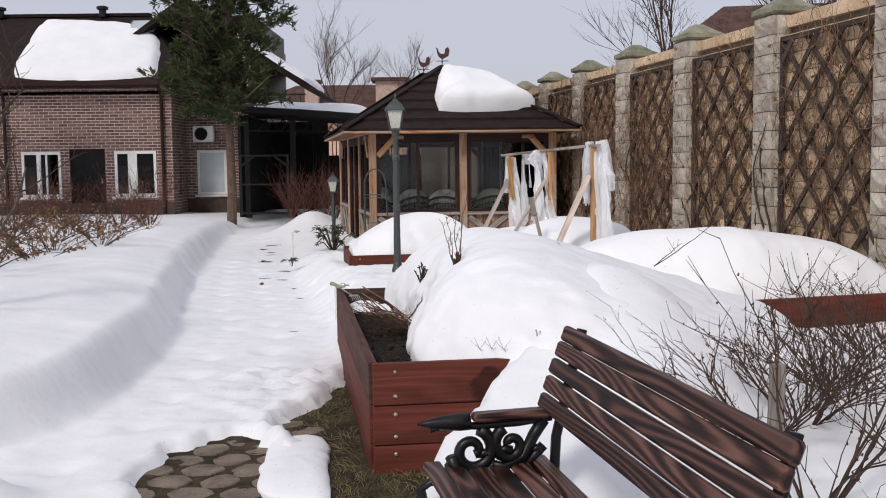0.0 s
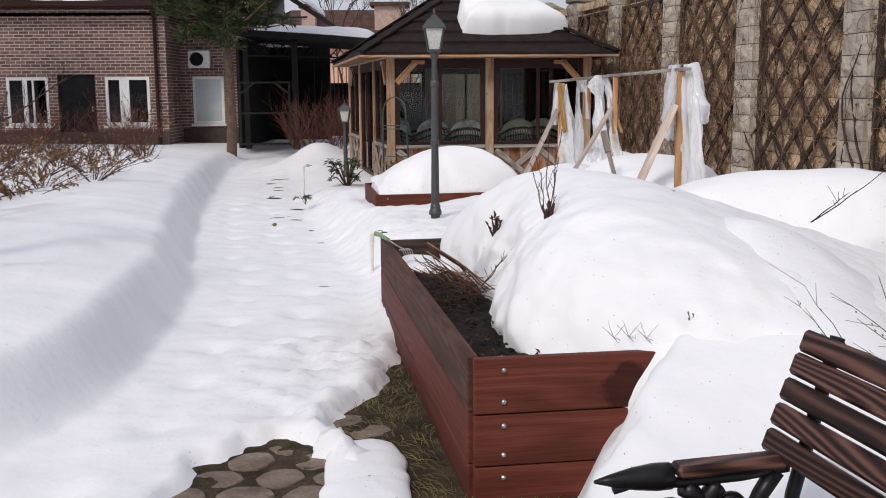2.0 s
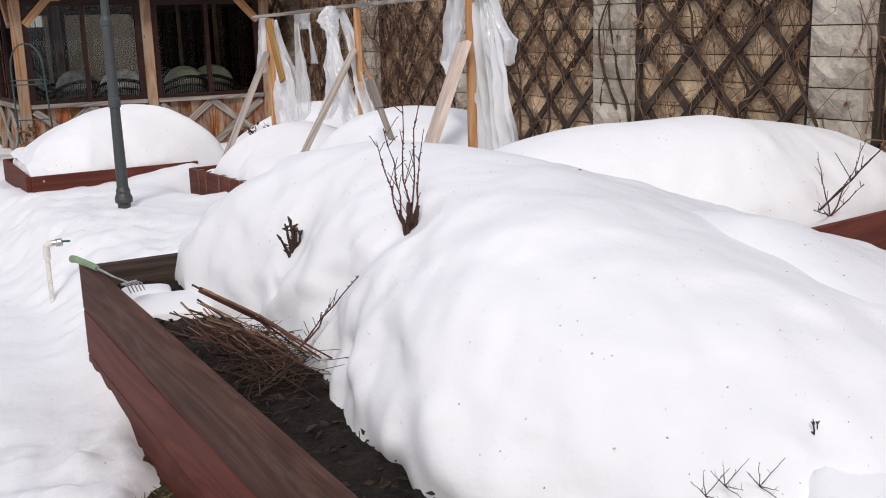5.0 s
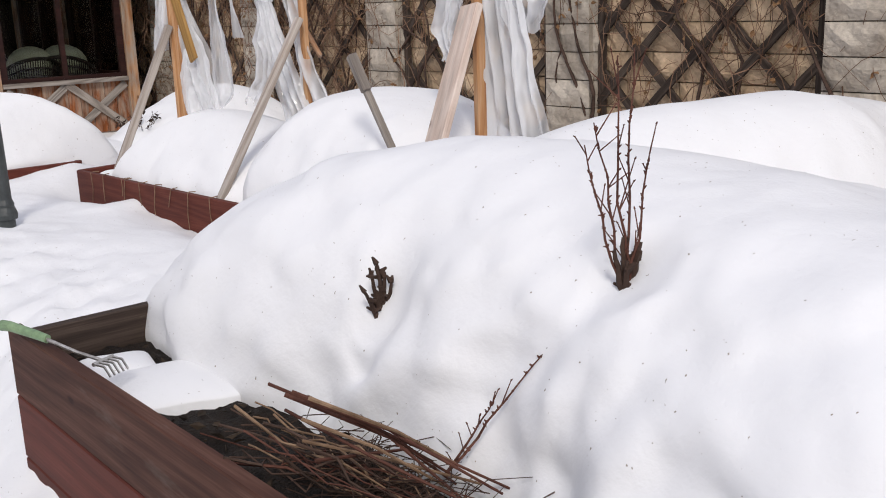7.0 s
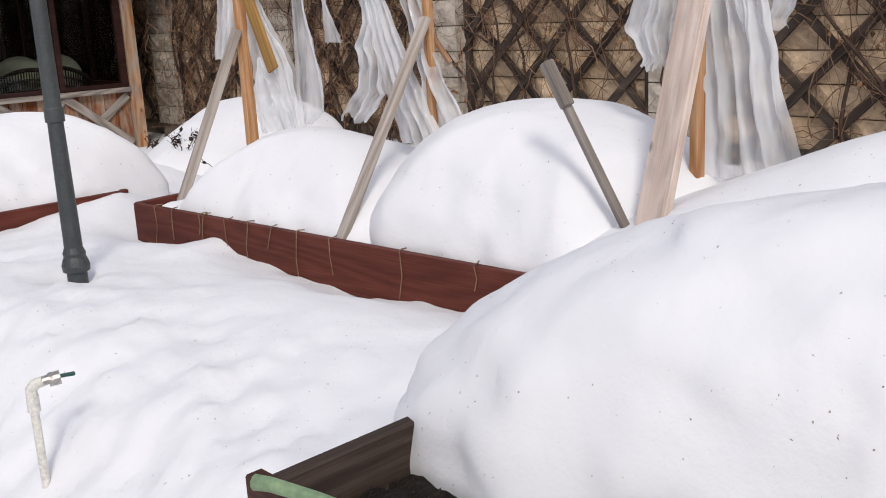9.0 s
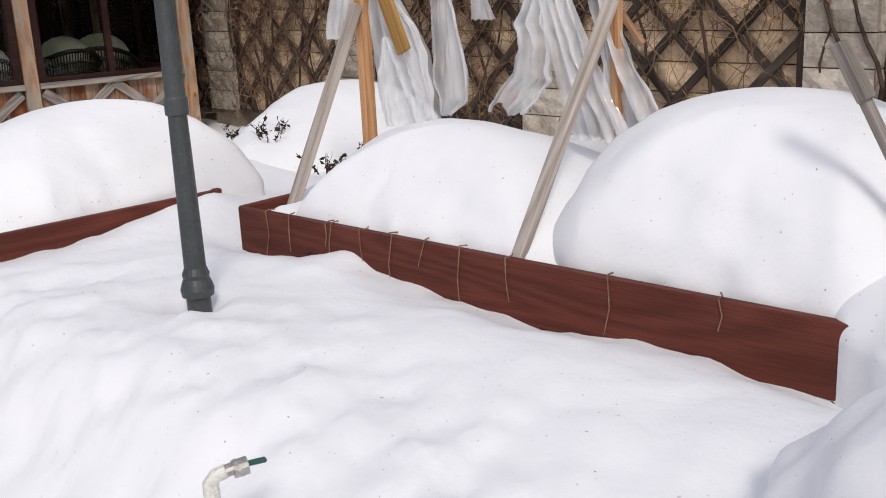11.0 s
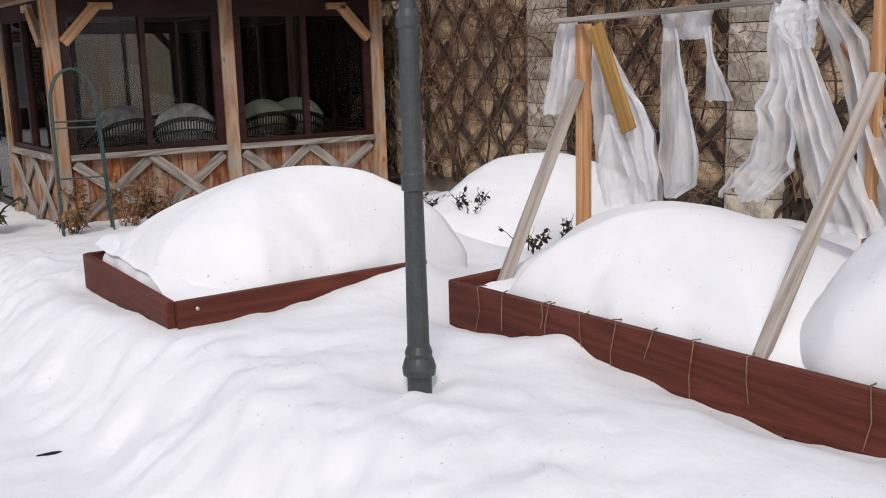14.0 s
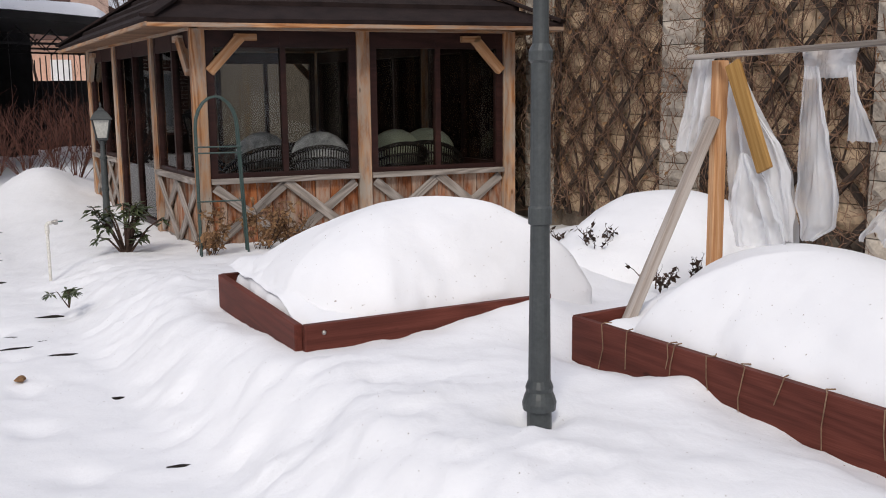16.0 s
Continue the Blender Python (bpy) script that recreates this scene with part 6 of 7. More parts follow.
bed_soil()
for cx, cy, r, s_ in ((-0.53, 7.52, 0.20, 1), (-0.20, 5.20, 0.09, 3), (-0.06, 5.10, 0.08, 5), (-0.62, 7.75, 0.12, 6)):
    mound("snow_patch", ((cx, cy), [(cx - r, cy - 0.6 * r), (cx + 0.8 * r, cy - r), (cx + r, cy + 0.8 * r), (cx - 0.7 * r, cy + r)]), 0.03,
          "small leftover patch of snow on black soil", 30.0 + s_, 0.40, rough=0.02, steep=2.0, rings=10, spokes=40, group="snow patches")

# clods and rotting leaves on the soil
rng = random.Random(5)
t = Tubes()
for _ in range(420):
    u, v = rng.random(), rng.uniform(0.03, 0.5)
    p = Vector((-0.335, 4.9)).lerp(Vector((-0.80, 7.9)), u) + Vector((0.988, 0.155)) * v
    t.leaf((p.x, p.y, soil_height(p.x, p.y) + rng.uniform(0.0, 0.02)), (rng.uniform(-1, 1), rng.uniform(-1, 1), rng.uniform(-0.1, 0.5)), rng.uniform(0.015, 0.045), 0.5)
LITTER = plain("rotten_leaves", (0.015, 0.011, 0.008), (0.07, 0.048, 0.032), 0.7, 12, 60, 0.3)
tagged(link("leaf_litter", t.mesh("leaf_litter"), LITTER), "rotten dark leaves scattered on bed soil", "leaves", kind="stuff")


def stick_pile():
    e = thing("twig_bundle", -0.42, 6.8, 0.4, "bundle of cut dry stems lying in the raised bed", "twigs")
    rng = random.Random(9)
    b = Tubes()
    for i in range(34):
        a = Tubes()
        x0, y0 = -0.60 + rng.gauss(0, 0.04), 6.88 + rng.gauss(0, 0.08)
        x1, y1 = -0.28 + rng.gauss(0, 0.05), 6.36 + rng.gauss(0, 0.10)
        z0, z1 = 0.53 + rng.gauss(0, 0.04), 0.445 + rng.gauss(0, 0.025)
        k0, k1 = rng.uniform(0, 0.4), rng.uniform(0.6, 1.0)
        pts = [Vector((x0, y0, z0)).lerp(Vector((x1, y1, z1)), k0 + (k1 - k0) * j / 5) + Vector((rng.gauss(0, 1), rng.gauss(0, 1), rng.gauss(0.3, 0.8))) * 0.016 for j in range(6)]
        a.tube(pts, rng.uniform(0.0018, 0.0042), 0.0012, 5)
        link("cut_stem", a.mesh("cut_stem"), STRAW if i % 4 == 0 else TWIG_RED if i % 3 == 0 else TWIG, e)
    for i in range(9):
        a = Tubes()
        p = Vector((-0.53, 6.60, 0.65)) + Vector((rng.gauss(0, 0.02), rng.gauss(0, 0.09), rng.gauss(-0.03, 0.03)))
        q = Vector((-0.22, 6.42, 0.45)) + Vector((rng.gauss(0, 0.03), rng.gauss(0, 0.07), rng.gauss(0, 0.015)))
        mid = p.lerp(q, 0.5) + Vector((rng.gauss(0, 0.02), rng.gauss(0, 0.02), 0.015))
        a.tube([p, p.lerp(mid, 0.5), mid, mid.lerp(q, 0.5), q], rng.uniform(0.0032, 0.0052), 0.003, 6)
        link("cut_stem", a.mesh("cut_stem"), TWIG_RED if i % 3 else STRAW, e)
    for i in range(260):
        c = Vector((-0.36 + rng.gauss(0, 0.07), 6.56 + rng.gauss(0, 0.15), 0.42 + rng.uniform(-0.02, 0.07)))
        d = Vector((rng.uniform(-1, 1), rng.uniform(-1, 1), rng.uniform(-0.1, 0.5))) * rng.uniform(0.04, 0.12)
        b.tube([c - d, c + Vector((rng.gauss(0, 0.025), rng.gauss(0, 0.025), 0.01)), c + d], 0.0018, 0.001, 3)
    tagged(link("twig_tangle", b.mesh("twig_tangle"), TWIG, e), kind="stuff")


STRAW = plain("straw_stems", (0.13, 0.075, 0.045), (0.33, 0.22, 0.14), 0.75, 12, 80, 0.3)
stick_pile()


def shoots(name, x, y, z, tips, label, mat=TWIG, r=0.006, buds=14, seed=1, category="dead plant"):
    """Upright bare shoots from one foot to the given tips (dx, dy, dz), with buds along them; z None stands them on the snow."""
    z = snow_top(x, y) - 0.01 if z is None else z
    rng = random.Random(seed)
    t = Tubes()
    for dx, dy, dz in tips:
        L = math.sqrt(dx * dx + dy * dy + dz * dz)
        pts = []
        for i in range(8):
            u = i / 7
            w = 0.06 * L * math.sin(u * math.pi)
            pts.append(Vector((x + dx * u + rng.gauss(0, 0.008 * L) + w * rng.uniform(-0.5, 0.5), y + dy * u + rng.gauss(0, 0.008 * L), z - 0.04 + (dz + 0.04) * u)))
        t.tube(pts, r, r * 0.35, 5)
        for _ in range(buds):
            u = rng.uniform(0.15, 0.98) * 7
            i = min(6, int(u))
            p = pts[i].lerp(pts[i + 1], u - i)
            d = Vector((rng.uniform(-1, 1), rng.uniform(-1, 1), rng.uniform(0.0, 1.2))).normalized()
            if rng.random() < 0.2:
                q = p + (d + Vector((0, 0, 0.8))) * L * rng.uniform(0.06, 0.14)
                t.tube([p, q], r * 0.5, r * 0.35, 3)
                t.tube([q, q + d * r * 1.5], r * 0.55, r * 0.3, 4)
            else:
                t.tube([p, p + d * r * 2.2], r * 0.85, r * 0.3, 4)
    return tagged(link(name, t.mesh(name), mat), label, category, "dead stems in the snow")


shoots("dead_plant", 0.085, 6.37, None, [(-0.06, 0.02, 0.33), (0.0, 0.03, 0.45), (-0.09, 0.02, 0.29), (0.04, -0.02, 0.28), (0.07, 0.06, 0.46)], "bare budded shoots standing up out of the snow mound", TWIG_RED, 0.0036, 30, 1)
t_clump = [(-0.03, 0.0, 0.08), (0.0, 0.01, 0.10), (0.02, 0.0, 0.07), (0.03, -0.01, 0.09), (-0.015, -0.02, 0.06), (0.012, 0.02, 0.085)]
shoots("dead_stump", 0.085, 6.37, None, t_clump, "dark cut stump of a perennial in the snow", TWIG, 0.011, 2, 2)
shoots("dead_stump", -0.14, 6.98, 0.665, [(-0.012, 0, 0.135), (0.0, 0.01, 0.11), (-0.055, -0.01, 0.075), (0.022, -0.01, 0.09), (-0.03, 0.0, 0.12), (0.008, 0.0, 0.10)], "dark cut stump of a perennial in the snow", TWIG, 0.0095, 5, 3)
shoots("dead_stump", 0.48, 5.02, None, [(-0.012, 0, 0.045), (0.035, -0.01, -0.03), (0.01, 0.01, 0.03)], "small dark dead stem lying on snow", TWIG, 0.0035, 4, 4)
shoots("dead_plant", -0.25, 6.53, 0.50, [(0.20, -0.09, 0.215), (0.11, -0.02, 0.10)], "thin budded shoot leaning out of the bed", TWIG_RED, 0.0035, 22, 5)
for i, (x, y) in enumerate(((0.18, 4.98), (0.30, 4.97), (0.24, 5.0))):
    shoots("dead_plant", x, y, 0.60, [(-0.05, -0.02, 0.01), (0.04, -0.02, 0.02), (0.02, -0.03, -0.04), (-0.03, -0.03, 0.03), (0.01, -0.04, -0.05)], "tiny dry weed stems on melting snow", TWIG, 0.0011, 8, 20 + i)
shoots("dead_plant", 1.25, 5.89, 0.915, [(0.16, -0.02, 0.10), (0.42, 0.05, 0.24)], "bent bare shoot lying over the mound", TWIG, 0.0035, 10, 18)
shoots("dead_plant", 2.55, 7.25, 0.55, [(-0.28, -0.2, 0.05), (-0.1, 0.0, 0.28), (0.25, 0.05, 0.3), (0.1, -0.1, 0.12)], "bent bare shoots by the board of the bed", TWIG_RED, 0.004, 10, 8)
for i, (x, y, z) in enumerate(((0.93, 13.08, 0.52), (0.89, 13.45, 0.47), (0.99, 12.46, 0.38), (1.16, 12.29, 0.40))):
    shrub("withered_plant", x, y, z, 8, 0.13, 0.08, "withered plant with curled black leaves", TWIG, 200 + i, 0.005, 3, 2, group="withered plants", category="dead plant", leaf_mat=BLACK_LEAF, leaf_size=0.04)

# cords looped over the long bed's side
side = (C1 - C0).normalized()
nrm_c = Vector((side.y, -side.x))
for i, s in enumerate((0.22, 0.38, 0.62, 0.66, 0.85, 1.02, 1.2, 1.38, 1.62, 2.05, 2.45)):
    rng = random.Random(i)
    drop = rng.choice((0.10, 0.16, 0.24, 0.2))
    t = Tubes()
    pts = []
    for o, z in ((-0.03, 0.424), (0.0, 0.425), (0.025, 0.424), (0.028, 0.42 - drop * 0.5), (0.027, 0.42 - drop)):
        w = C0 + side * (s + rng.gauss(0, 0.012)) + nrm_c * o
        pts.append((w.x, w.y, z))
    t.tube(pts, 0.0032, 0.002, 5)
    tagged(link("cord", t.mesh("cord"), STRAW), "weathered cord hanging over the bed board", "cord", "cords on the bed")

# water tap by the path
def water_tap(x, y, z0, z1, turn, label):
    e = thing("water_tap", x, y, z0, label, "water tap", "garden taps", rz=turn)
    m = e.matrix_basis.copy()
    m.translation = (x, y, 0)
    bm = bmesh.new()
    lathe(bm, [(0.013, 0), (0.013, z1 - z0 - 0.09), (0.019, z1 - z0 - 0.088), (0.019, z1 - z0 - 0.04), (0.016, z1 - z0 - 0.035)], 12, (x, y, z0))
    part("riser", bm, PVC, e, smooth=False)
    t = Tubes()
    t.tube([m @ Vector((0, 0, z1 - 0.05)), m @ Vector((0.0, 0, z1 - 0.02)), m @ Vector((0.012, 0, z1 - 0.005)), m @ Vector((0.035, 0, z1))], 0.019, 0.017, 10)
    link("elbow", t.mesh("elbow"), PVC, e)
    t = Tubes()
    for a, b, r in ((0.035, 0.055, 0.015), (0.052, 0.085, 0.021), (0.062, 0.068, 0.023)):
        t.tube([m @ Vector((a, 0, z1)), m @ Vector((b, 0, z1 + 0.003))], r, r, 12)
    link("valve", t.mesh("valve"), STEEL, e, None, "worn metal valve body")
    bm = bmesh.new()
    bmesh.ops.create_cube(bm, size=1.0, matrix=m @ Matrix.Translation((0.105, 0, z1 + 0.006)) @ Matrix.Diagonal((0.045, 0.016, 0.010, 1)))
    bmesh.ops.bevel(bm, geom=bm.edges[:], offset=0.003, segments=1, affect="EDGES")
    part("handle", bm, TAP_GREEN, e, "dark green tap handle")


TAP_GREEN = plain("green_plastic", (0.01, 0.06, 0.05), (0.02, 0.1, 0.08), 0.4)
water_tap(-1.0, 9.24, -0.1, 0.37, -10, "white plastic standpipe tap beside the snowy path")
water_tap(-2.46, 16.3, -0.2, 0.40, 10, "white plastic standpipe tap near the pavilion")

# hand rake left on the bed's corner
rake = thing("hand_rake", -0.82, 7.75, 0.53, "small hand rake with a green grip lying on the bed corner", "hand tool")
t = Tubes()
t.tube([(-0.885, 7.86, 0.555), (-0.87, 7.83, 0.558), (-0.82, 7.74, 0.548), (-0.795, 7.70, 0.540)], 0.016, 0.012, 10)
link("grip", t.mesh("grip"), GREEN_GRIP, rake, None, "worn pale green grip")
t = Tubes()
t.tube([(-0.80, 7.705, 0.541), (-0.74, 7.615, 0.515), (-0.69, 7.55, 0.50)], 0.005, 0.005, 6)
link("shaft", t.mesh("shaft"), STEEL, rake)
for k in range(5):
    t = Tubes()
    o = (k - 2) * 0.017
    b0 = Vector((-0.688 + o * 0.8, 7.548 + o * 0.5, 0.50))
    t.tube([b0, b0 + Vector((0.02, -0.025, -0.004)), b0 + Vector((0.03, -0.04, -0.03))], 0.004, 0.003, 5)
    link("tine", t.mesh("tine"), STEEL, rake)
t = Tubes()
t.tube([(-0.688 - 0.03, 7.548 - 0.02, 0.50), (-0.688 + 0.03, 7.548 + 0.02, 0.50)], 0.006, 0.006, 6)
link("rake_head", t.mesh("rake_head"), STEEL, rake)

# green steel arch before the pavilion
arch = thing("garden_arch", -1.05, 16.0, 0.1, "thin green steel plant arch standing in snow", "plant support")
for dy in (0.0, 0.16):
    t = Tubes()
    pts = [(-1.25, 16.0 + dy, 0.0), (-1.25, 16.0 + dy, 1.15)] + [(-1.08 - 0.17 * math.cos(math.pi * k / 10), 16.0 + dy, 1.15 + 0.26 * math.sin(math.pi * k / 10)) for k in range(1, 10)] + [(-0.91, 16.0 + dy, 1.15), (-0.86, 16.0 + dy, 0.0)]
    t.tube(pts, 0.009, 0.009, 6)
    link("hoop", t.mesh("hoop"), GREEN_IRON, arch)
for z in (0.55, 0.95, 1.0):
    for x in (-1.25, -0.905):
        t = Tubes()
        t.tube([(x, 15.97, z), (x, 16.19, z)], 0.006, 0.006, 5)
        link("rung", t.mesh("rung"), GREEN_IRON, arch)
    t = Tubes()
    t.tube([(-1.27, 16.0, z), (-0.88, 16.0, z)], 0.007, 0.007, 5)
    link("rung", t.mesh("rung"), GREEN_IRON, arch)
for i, (x, y) in enumerate(((-1.2, 16.1), (-0.75, 16.15), (-0.5, 16.2))):
    shrub("dry_climber", x, y, snow_height(x, y), 10, 0.42, 0.2, "dry brown climber at the pavilion skirting", TWIG, 230 + i, 0.005, 4, 7, group="dry climbers")


def evergreen(x, y, z, n, size, label, seed):
    e = thing("rhododendron", x, y, z, label, "shrub", "evergreen shrubs")
    rng = random.Random(seed)
    t, lf = Tubes(), Tubes()
    for _ in range(n):
        a = rng.uniform(0, 2 * math.pi)
        tip = Vector((x + math.cos(a) * size * rng.uniform(0.2, 1), y + math.sin(a) * size * 0.7 * rng.uniform(0.2, 1), z + size * rng.uniform(0.3, 1.2)))
        t.tube([(x, y, z - 0.05), tip.lerp(Vector((x, y, z)), 0.4) + Vector((0, 0, 0.03)), tip], 0.03 * size, 0.012 * size, 5)
        for _ in range(10):
            b = rng.uniform(0, 2 * math.pi)
            lf.leaf(tip + Vector((0, 0, -rng.uniform(0, 0.12) * size)), (math.cos(b), math.sin(b), rng.uniform(-0.9, 0.35)), (0.035 + 0.16 * size) * rng.uniform(0.8, 1.3), 0.34, (0, 0, 1))
    tagged(link("branchwork", t.mesh("branchwork"), TWIG, e), kind="stuff")
    link("leaves", lf.mesh("leaves"), LEAF, e, None, "drooping leathery green leaves")


evergreen(-1.85, 16.75, snow_height(-1.85, 16.75), 22, 0.42, "evergreen rhododendron with drooping leaves by the lamp", 3)
evergreen(-2.24, 14.75, 0.04, 7, 0.15, "green sprig sticking out of the snow by the path", 4)

# brown clump and stones on the path
bm = bmesh.new()
bmesh.ops.create_icosphere(bm, subdivisions=3, radius=0.027, matrix=Matrix.Translation((-2.43, 13.25, -0.085)) @ Matrix.Diagonal((1.4, 1, 0.6, 1)))
for v in bm.verts:
    v.co += (v.co - Vector((-2.43, 13.25, -0.085))) * 0.9 * noise.noise(v.co * 22)
tagged(part("leaf_clump", bm, DRY_LEAF, smooth=True), "clump of dry yellow-brown leaves on the path", "leaves")
rng = random.Random(77)
slots = [(-1.36, 8.95, 0.06), (-1.69, 11.59, 0.065), (-1.93, 12.75, 0.06), (-2.24, 13.78, 0.07), (-2.39, 14.91, 0.09), (-2.95, 16.5, 0.10)]
while len(slots) < 22:
    y = rng.uniform(13.5, 21)
    slots.append((path_edge(y) - rng.uniform(-0.05, 0.35), y, rng.uniform(0.035, 0.085)))
for x, y, r in slots:
    bm = bmesh.new()
    bmesh.ops.create_icosphere(bm, subdivisions=2, radius=r, matrix=Matrix.Translation((x, y, snow_height(x, y) - 0.008)) @ Matrix.Diagonal((1.5, 0.36, 0.22, 1)))
    for v in bm.verts:
        v.co += Vector((noise.noise(v.co * 9), noise.noise(v.co * 9 + Vector((5, 0, 0))), 0)) * r * 0.4
    tagged(part("edging_stone", bm, SOIL), "dark wet edging stone showing through the path snow", "stone", "edging stones")

# ---- trodden lumps, turf and bare paving near the bench ----
t = Tubes()
rng = random.Random(21)
n_done = 0
while n_done < 9000:
    y = rng.uniform(3.6, 7.55)
    x = bed_side(y) - rng.uniform(-0.35, 0.55)
    if bare(x, y) < 0.6 or (x > bed_side(y) - 0.015 and y > 4.83):
        n_done += 1 if rng.random() < 0.02 else 0
        continue
    if x < bed_side(y) - 0.48 + 0.1 * rng.random() or (x < -0.55 and y < 5.4 and rng.random() < 0.85):
        n_done += 1
        continue
    a = 1.9 + 1.6 * fbm(x * 2.0, y * 2.0, 6.0) + rng.gauss(0, 0.5)
    d = Vector((math.cos(a), math.sin(a), rng.uniform(0.05, 0.75)))
    L = rng.uniform(0.04, 0.11)
    p = Vector((x, y, -0.06))
    t.tube([p, p + d * L * 0.6, p + d * L + Vector((0, 0, -0.25 * L))], 0.0022, 0.0007, 3)
    n_done += 1
tagged(link("turf", t.mesh("turf"), GRASS), "matted yellow-green turf along the bed", "grass", kind="stuff")
xs, ys = spaced(-1.9, 0.35, 0.03), spaced(3.2, 7.7, 0.03)
pavement = tagged(sheet("pavement", xs, ys, lambda x, y: -0.034 + 0.010 * fbm(x * 7, y * 7, 3.0), MOSS), "mossy joints of an old stone path", "paving", kind="structure")


def paver_mesh(seed):
    rng = random.Random(seed)
    bm = bmesh.new()
    n = 12
    prof = [(1.0, -0.05), (1.0, -0.010), (0.97, -0.003), (0.90, 0.0)]
    wob = [1 + 0.045 * rng.uniform(-1, 1) - 0.05 * (k % 2) for k in range(n)]
    rings = []
    for r, z in prof:
        rings.append([bm.verts.new((0.110 * r * wob[k] * math.cos(2 * math.pi * k / n), 0.092 * r * wob[k] * math.sin(2 * math.pi * k / n), z)) for k in range(n)])
    for a, b in zip(rings, rings[1:]):
        for k in range(n):
            bm.faces.new((a[k], a[(k + 1) % n], b[(k + 1) % n], b[k]))
    bm.faces.new(rings[-1])
    me = bpy.data.meshes.new("paver")
    bm.to_mesh(me)
    bm.free()
    me.materials.append(PAVER)
    return me


PAVERS = [paver_mesh(k) for k in range(4)]
rng = random.Random(4)
for j in range(14):
    for i in range(7):
        x = -1.62 + 0.245 * (i + (0.5 if j % 2 else 0.0)) - 0.02 * j * 0.6
        y = 3.5 + 0.178 * j
        if x > bed_side(max(4.86, y)) - 0.28 or bare(x, y) < 0.05:
            continue
        link("paving_stone", PAVERS[(i * 3 + j) % 4], PAVER, pavement, pose(x + rng.gauss(0, 0.006), y + rng.gauss(0, 0.006), rng.uniform(-0.032, -0.022), rng.gauss(0, 0.6), rng.gauss(0, 0.6), rng.choice((0, 60, 120, 180))))
mound("snow_patch", ((-0.75, 4.97), [(-0.88, 4.5), (-0.50, 4.36), (-0.66, 5.5), (-0.97, 5.46)]), 0.05,
      "ragged strip of leftover snow on the paving", 41.0, -0.02, rough=0.055, steep=2.6, rings=16, spokes=70, group="snow patches")

# ---- trellis, stone blocks and vine on the boundary wall ----
TOP_W = 2.84


def clip_slat(p, q, s0, s1, z0, z1):
    """The part of the line p-q, in (s, z), inside a rectangle."""
    t0, t1 = 0.0, 1.0
    for a, b, lo, hi in ((p[0], q[0], s0, s1), (p[1], q[1], z0, z1)):
        d = b - a
        if abs(d) < 1e-6:
            continue
        u, v = sorted(((lo - a) / d, (hi - a) / d))
        t0, t1 = max(t0, u), min(t1, v)
    if t1 - t0 < 0.03:
        return None
    return [(p[0] + (q[0] - p[0]) * t, p[1] + (q[1] - p[1]) * t) for t in (t0, t1)]


for k in range(-2, 5):
    s0, s1 = k * BAY + PILLAR + 0.03, (k + 1) * BAY - 0.03
    c = wall_at((s0 + s1) / 2, -0.05, 0.3)
    tr = thing("trellis_panel", c.x, c.y, c.z, "dark weathered diagonal trellis fixed between stone pillars", "trellis", "trellis panels")
    step = 0.46
    for way, off in ((1, -0.075), (-1, -0.048)):
        for i in range(-8, 9):
            sm = (s0 + s1) / 2 + i * step + (0.1 if way > 0 else 0.0)
            r = clip_slat((sm - way * 1.5, 0.0), (sm + way * 1.5, 3.0), s0, s1, 0.2, TOP_W - 0.1)
            if r:
                board("slat", wall_at(r[0][0], off, r[0][1]), wall_at(r[1][0], off, r[1][1]), 0.056, 0.026, TRELLIS, tr)
    for s in (s0 + 0.02, s1 - 0.02):
        board("upright", wall_at(s, -0.062, 0.2), wall_at(s, -0.062, TOP_W - 0.1), 0.05, 0.05, TRELLIS, tr, up=W_DIR)
    board("head_rail", wall_at(s0, -0.062, TOP_W - 0.1), wall_at(s1, -0.062, TOP_W - 0.1), 0.05, 0.05, TRELLIS, tr)

BLOCKS = [rock_block(0.435, 0.06, 0.192, k) for k in range(6)]
HALVES = [rock_block(0.215, 0.06, 0.192, 20 + k) for k in range(4)]
PBLOCKS = [rock_block(PILLAR, 0.05, 0.192, 40 + k) for k in range(6)]
RETURN = [rock_block(0.17, 0.04, 0.192, 60 + k) for k in range(3)]
for me in BLOCKS + HALVES:
    me.materials.append(STONE)
for me in PBLOCKS + RETURN:
    me.materials.append(STONE_GREY)
W_BASIS = Matrix((W_DIR, -W_OUT, Vector((0, 0, 1)))).transposed().to_4x4()


def set_block(me, s, off, z, far, turn=0.0):
    m = W_BASIS.copy()
    m.translation = wall_at(s, off, z)
    m = m @ Matrix.Rotation(turn, 4, "Z")
    if far is None:
        link("block", me, None, wall, m)
    else:
        k = len(far[0])
        far[0].extend(m @ v.co for v in me.vertices)
        far[1].extend(tuple(k + i for i in p.vertices) for p in me.polygons)


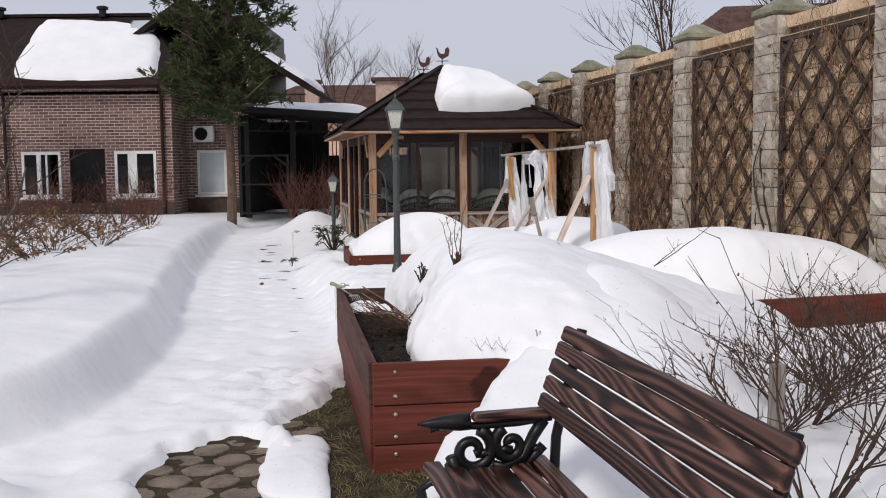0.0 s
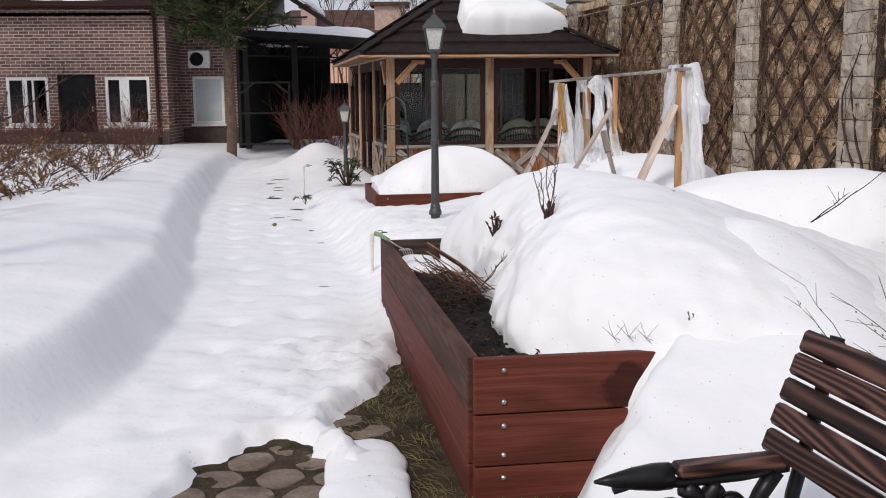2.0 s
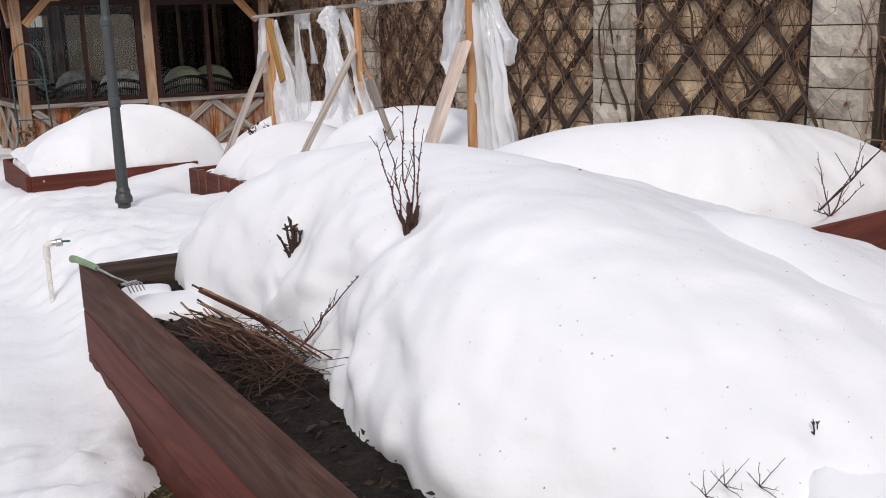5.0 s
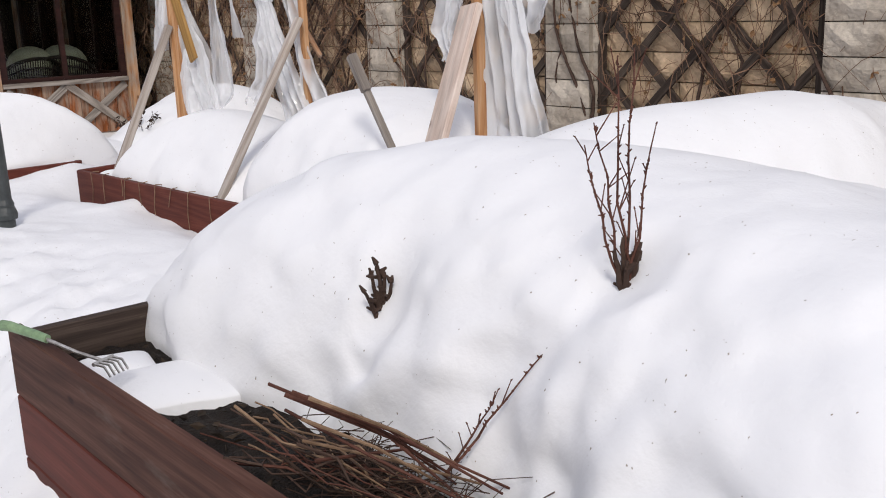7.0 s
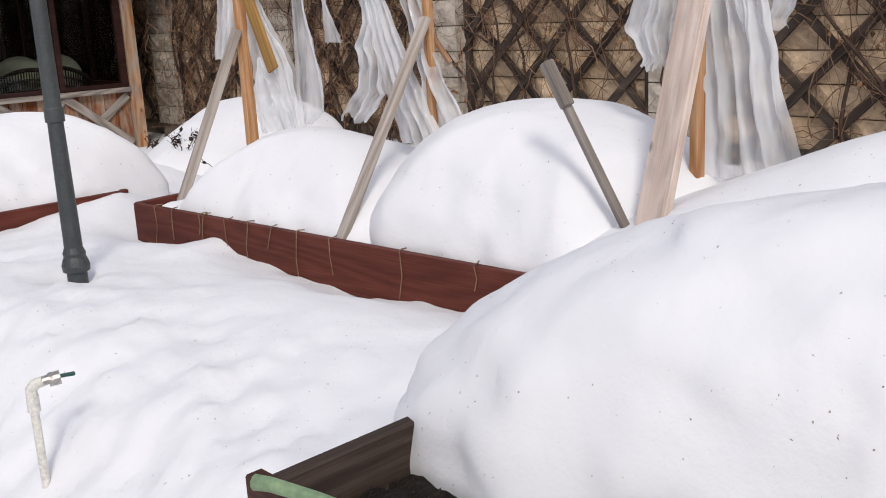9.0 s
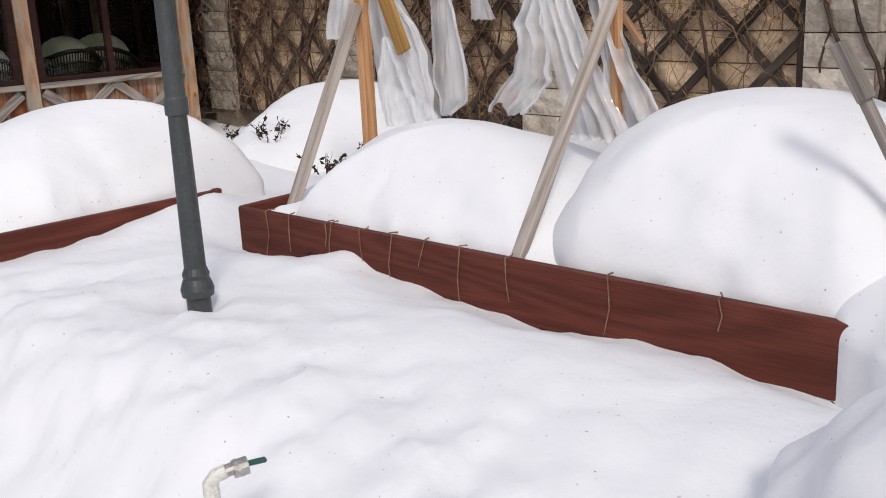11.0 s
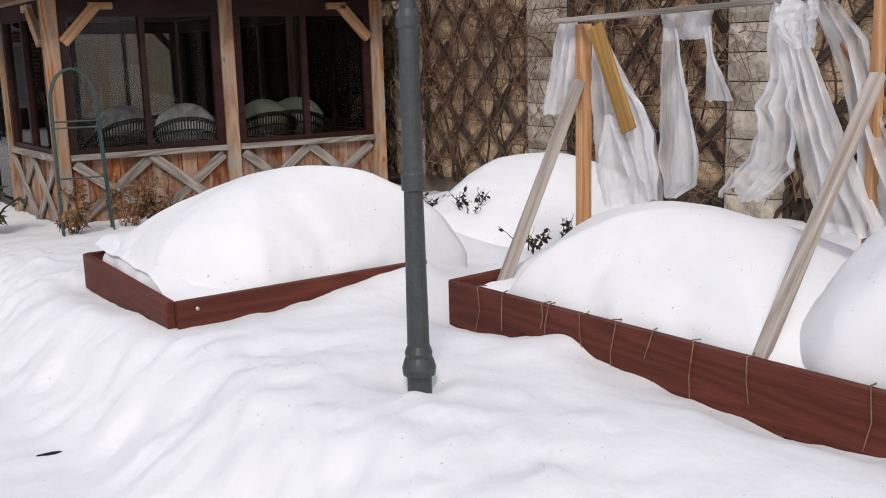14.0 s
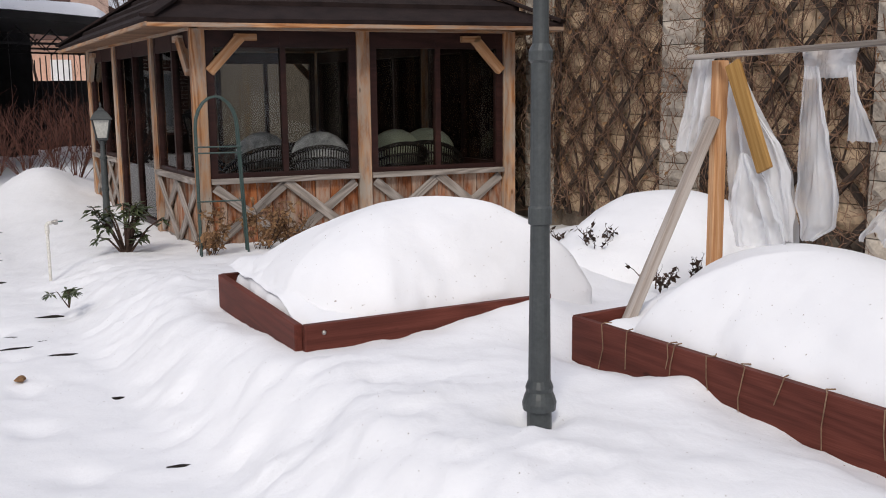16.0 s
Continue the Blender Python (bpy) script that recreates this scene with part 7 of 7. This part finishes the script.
far_y, far_g = ([], []), ([], [])
rng = random.Random(8)
for k in range(-2, 6):
    near = -1 <= k <= 1
    s0 = k * BAY + PILLAR
    for j in range(14):
        z = 0.1 + 0.2 * j
        if z < (0.4 if near else 0.2):
            continue
        if j % 2:
            row = [(HALVES, 0.11), (BLOCKS, 0.445), (BLOCKS, 0.89), (BLOCKS, 1.335), (HALVES, 1.67)]
        else:
            row = [(BLOCKS, 0.2225 + 0.445 * i) for i in range(4)]
        for kind, o in row:
            set_block(rng.choice(kind), s0 + o, -0.16 + rng.uniform(-0.004, 0.006), z, None if near else far_y)
    for j in range(15):
        z = 0.1 + 0.2 * j
        if z > 0.3:
            set_block(rng.choice(PBLOCKS), k * BAY + PILLAR / 2, 0.0, z, None if k <= 2 else far_g)
            set_block(rng.choice(RETURN), k * BAY - 0.0, -0.10, z, far_g, math.pi / 2 * -1)
for name, data, mat in (("far_blocks", far_y, STONE), ("far_pillar_blocks", far_g, STONE_GREY)):
    me = bpy.data.meshes.new(name)
    me.from_pydata([tuple(v) for v in data[0]], [], data[1])
    tagged(link(name, me, mat, wall), "joined split-faced blocks", kind="stuff")

# bare climbing vine
rng = random.Random(31)
vine, leaves, stems = Tubes(), Tubes(), Tubes()


def vine_density(s):
    k = s / BAY
    return line(k, [(-2, 0.65), (-0.6, 0.7), (0.6, 0.6), (1.2, 0.65), (2.0, 0.7), (3.0, 0.85), (5, 1.2)])


# loose brown tangle hanging free of the wall beside the pavilion
for _ in range(560):
    s, z = rng.uniform(2.6, 7.2), rng.uniform(0.3, 2.3) ** 1.0
    off, a = rng.uniform(0.02, 0.34) * (1.2 - z / 2.6), rng.uniform(0, 2 * math.pi)
    pts = []
    for _ in range(rng.randint(6, 12)):
        pts.append(wall_at(s, off, z))
        a += rng.gauss(0, 0.5)
        st = rng.uniform(0.04, 0.10)
        s, z, off = s + math.cos(a) * st, max(0.2, z + math.sin(a) * st), min(0.42, max(0.0, off + rng.gauss(0, 0.03)))
    vine.tube(pts, rng.choice((0.0025, 0.0035, 0.005)), 0.0015, 3)
    if rng.random() < 0.5:
        leaves.leaf(pts[-1], (rng.uniform(-1, 0.3), rng.uniform(-1, 1), rng.uniform(-1.4, 0.1)), rng.uniform(0.025, 0.055), 0.5)
made = 0
while made < 2700:
    s = rng.uniform(-3.6, 11.0)
    if rng.random() * 1.5 > vine_density(s):
        continue
    made += 1
    hang = rng.random() < 0.55
    z = TOP_W + rng.uniform(-1.6, 0.05) if hang else rng.uniform(0.3, TOP_W - 0.2)
    a = rng.gauss(-math.pi / 2, 0.35) if hang else rng.choice((rng.gauss(math.pi / 2, 0.6), rng.uniform(0, 2 * math.pi)))
    off = rng.uniform(-0.06, 0.05)
    pts = []
    for _ in range(rng.randint(6, 11)):
        pts.append(wall_at(s, off, z))
        a += rng.gauss(0, 0.38)
        st = rng.uniform(0.06, 0.13)
        s, z = s + math.cos(a) * st, z + math.sin(a) * st
        off = min(0.13, max(-0.08, off + rng.gauss(0, 0.022)))
        if z < 0.25 or z > TOP_W + 0.12:
            a = -a
            z = min(max(z, 0.26), TOP_W + 0.12)
    r = rng.choice((0.0022, 0.003, 0.0035, 0.005))
    vine.tube(pts, r, r * 0.5, 3)
    if rng.random() < 0.5:
        p = pts[rng.randint(1, len(pts) - 1)]
        for _ in range(rng.randint(1, 3)):
            leaves.leaf(p, (rng.uniform(-1, 0.3), rng.uniform(-1, 1), rng.uniform(-1.4, 0.1)), rng.uniform(0.025, 0.06), 0.6)
for _ in range(46):
    s, z, off = rng.uniform(-3, 10.5), 0.2, rng.uniform(-0.03, 0.05)
    pts, a = [], math.pi / 2 + rng.gauss(0, 0.15)
    while z < TOP_W - rng.uniform(0.0, 1.0) and len(pts) < 26:
        pts.append(wall_at(s, off, z))
        a += rng.gauss(0, 0.22) + 0.15 * (math.pi / 2 - a)
        s, z, off = s + math.cos(a) * 0.13, z + math.sin(a) * 0.13, min(0.08, max(-0.06, off + rng.gauss(0, 0.015)))
    if len(pts) > 3:
        stems.tube(pts, rng.uniform(0.008, 0.02), 0.005, 5)
v_ = tagged(new("climbing_vine"), "leafless climbing vine matted over trellis and stone wall", "climbing plant", kind="stuff")
link("tendrils", vine.mesh("tendrils"), VINE, v_)
link("main_stems", stems.mesh("main_stems"), TWIG, v_)
link("dead_leaves", leaves.mesh("dead_leaves"), DRY_LEAF, v_)
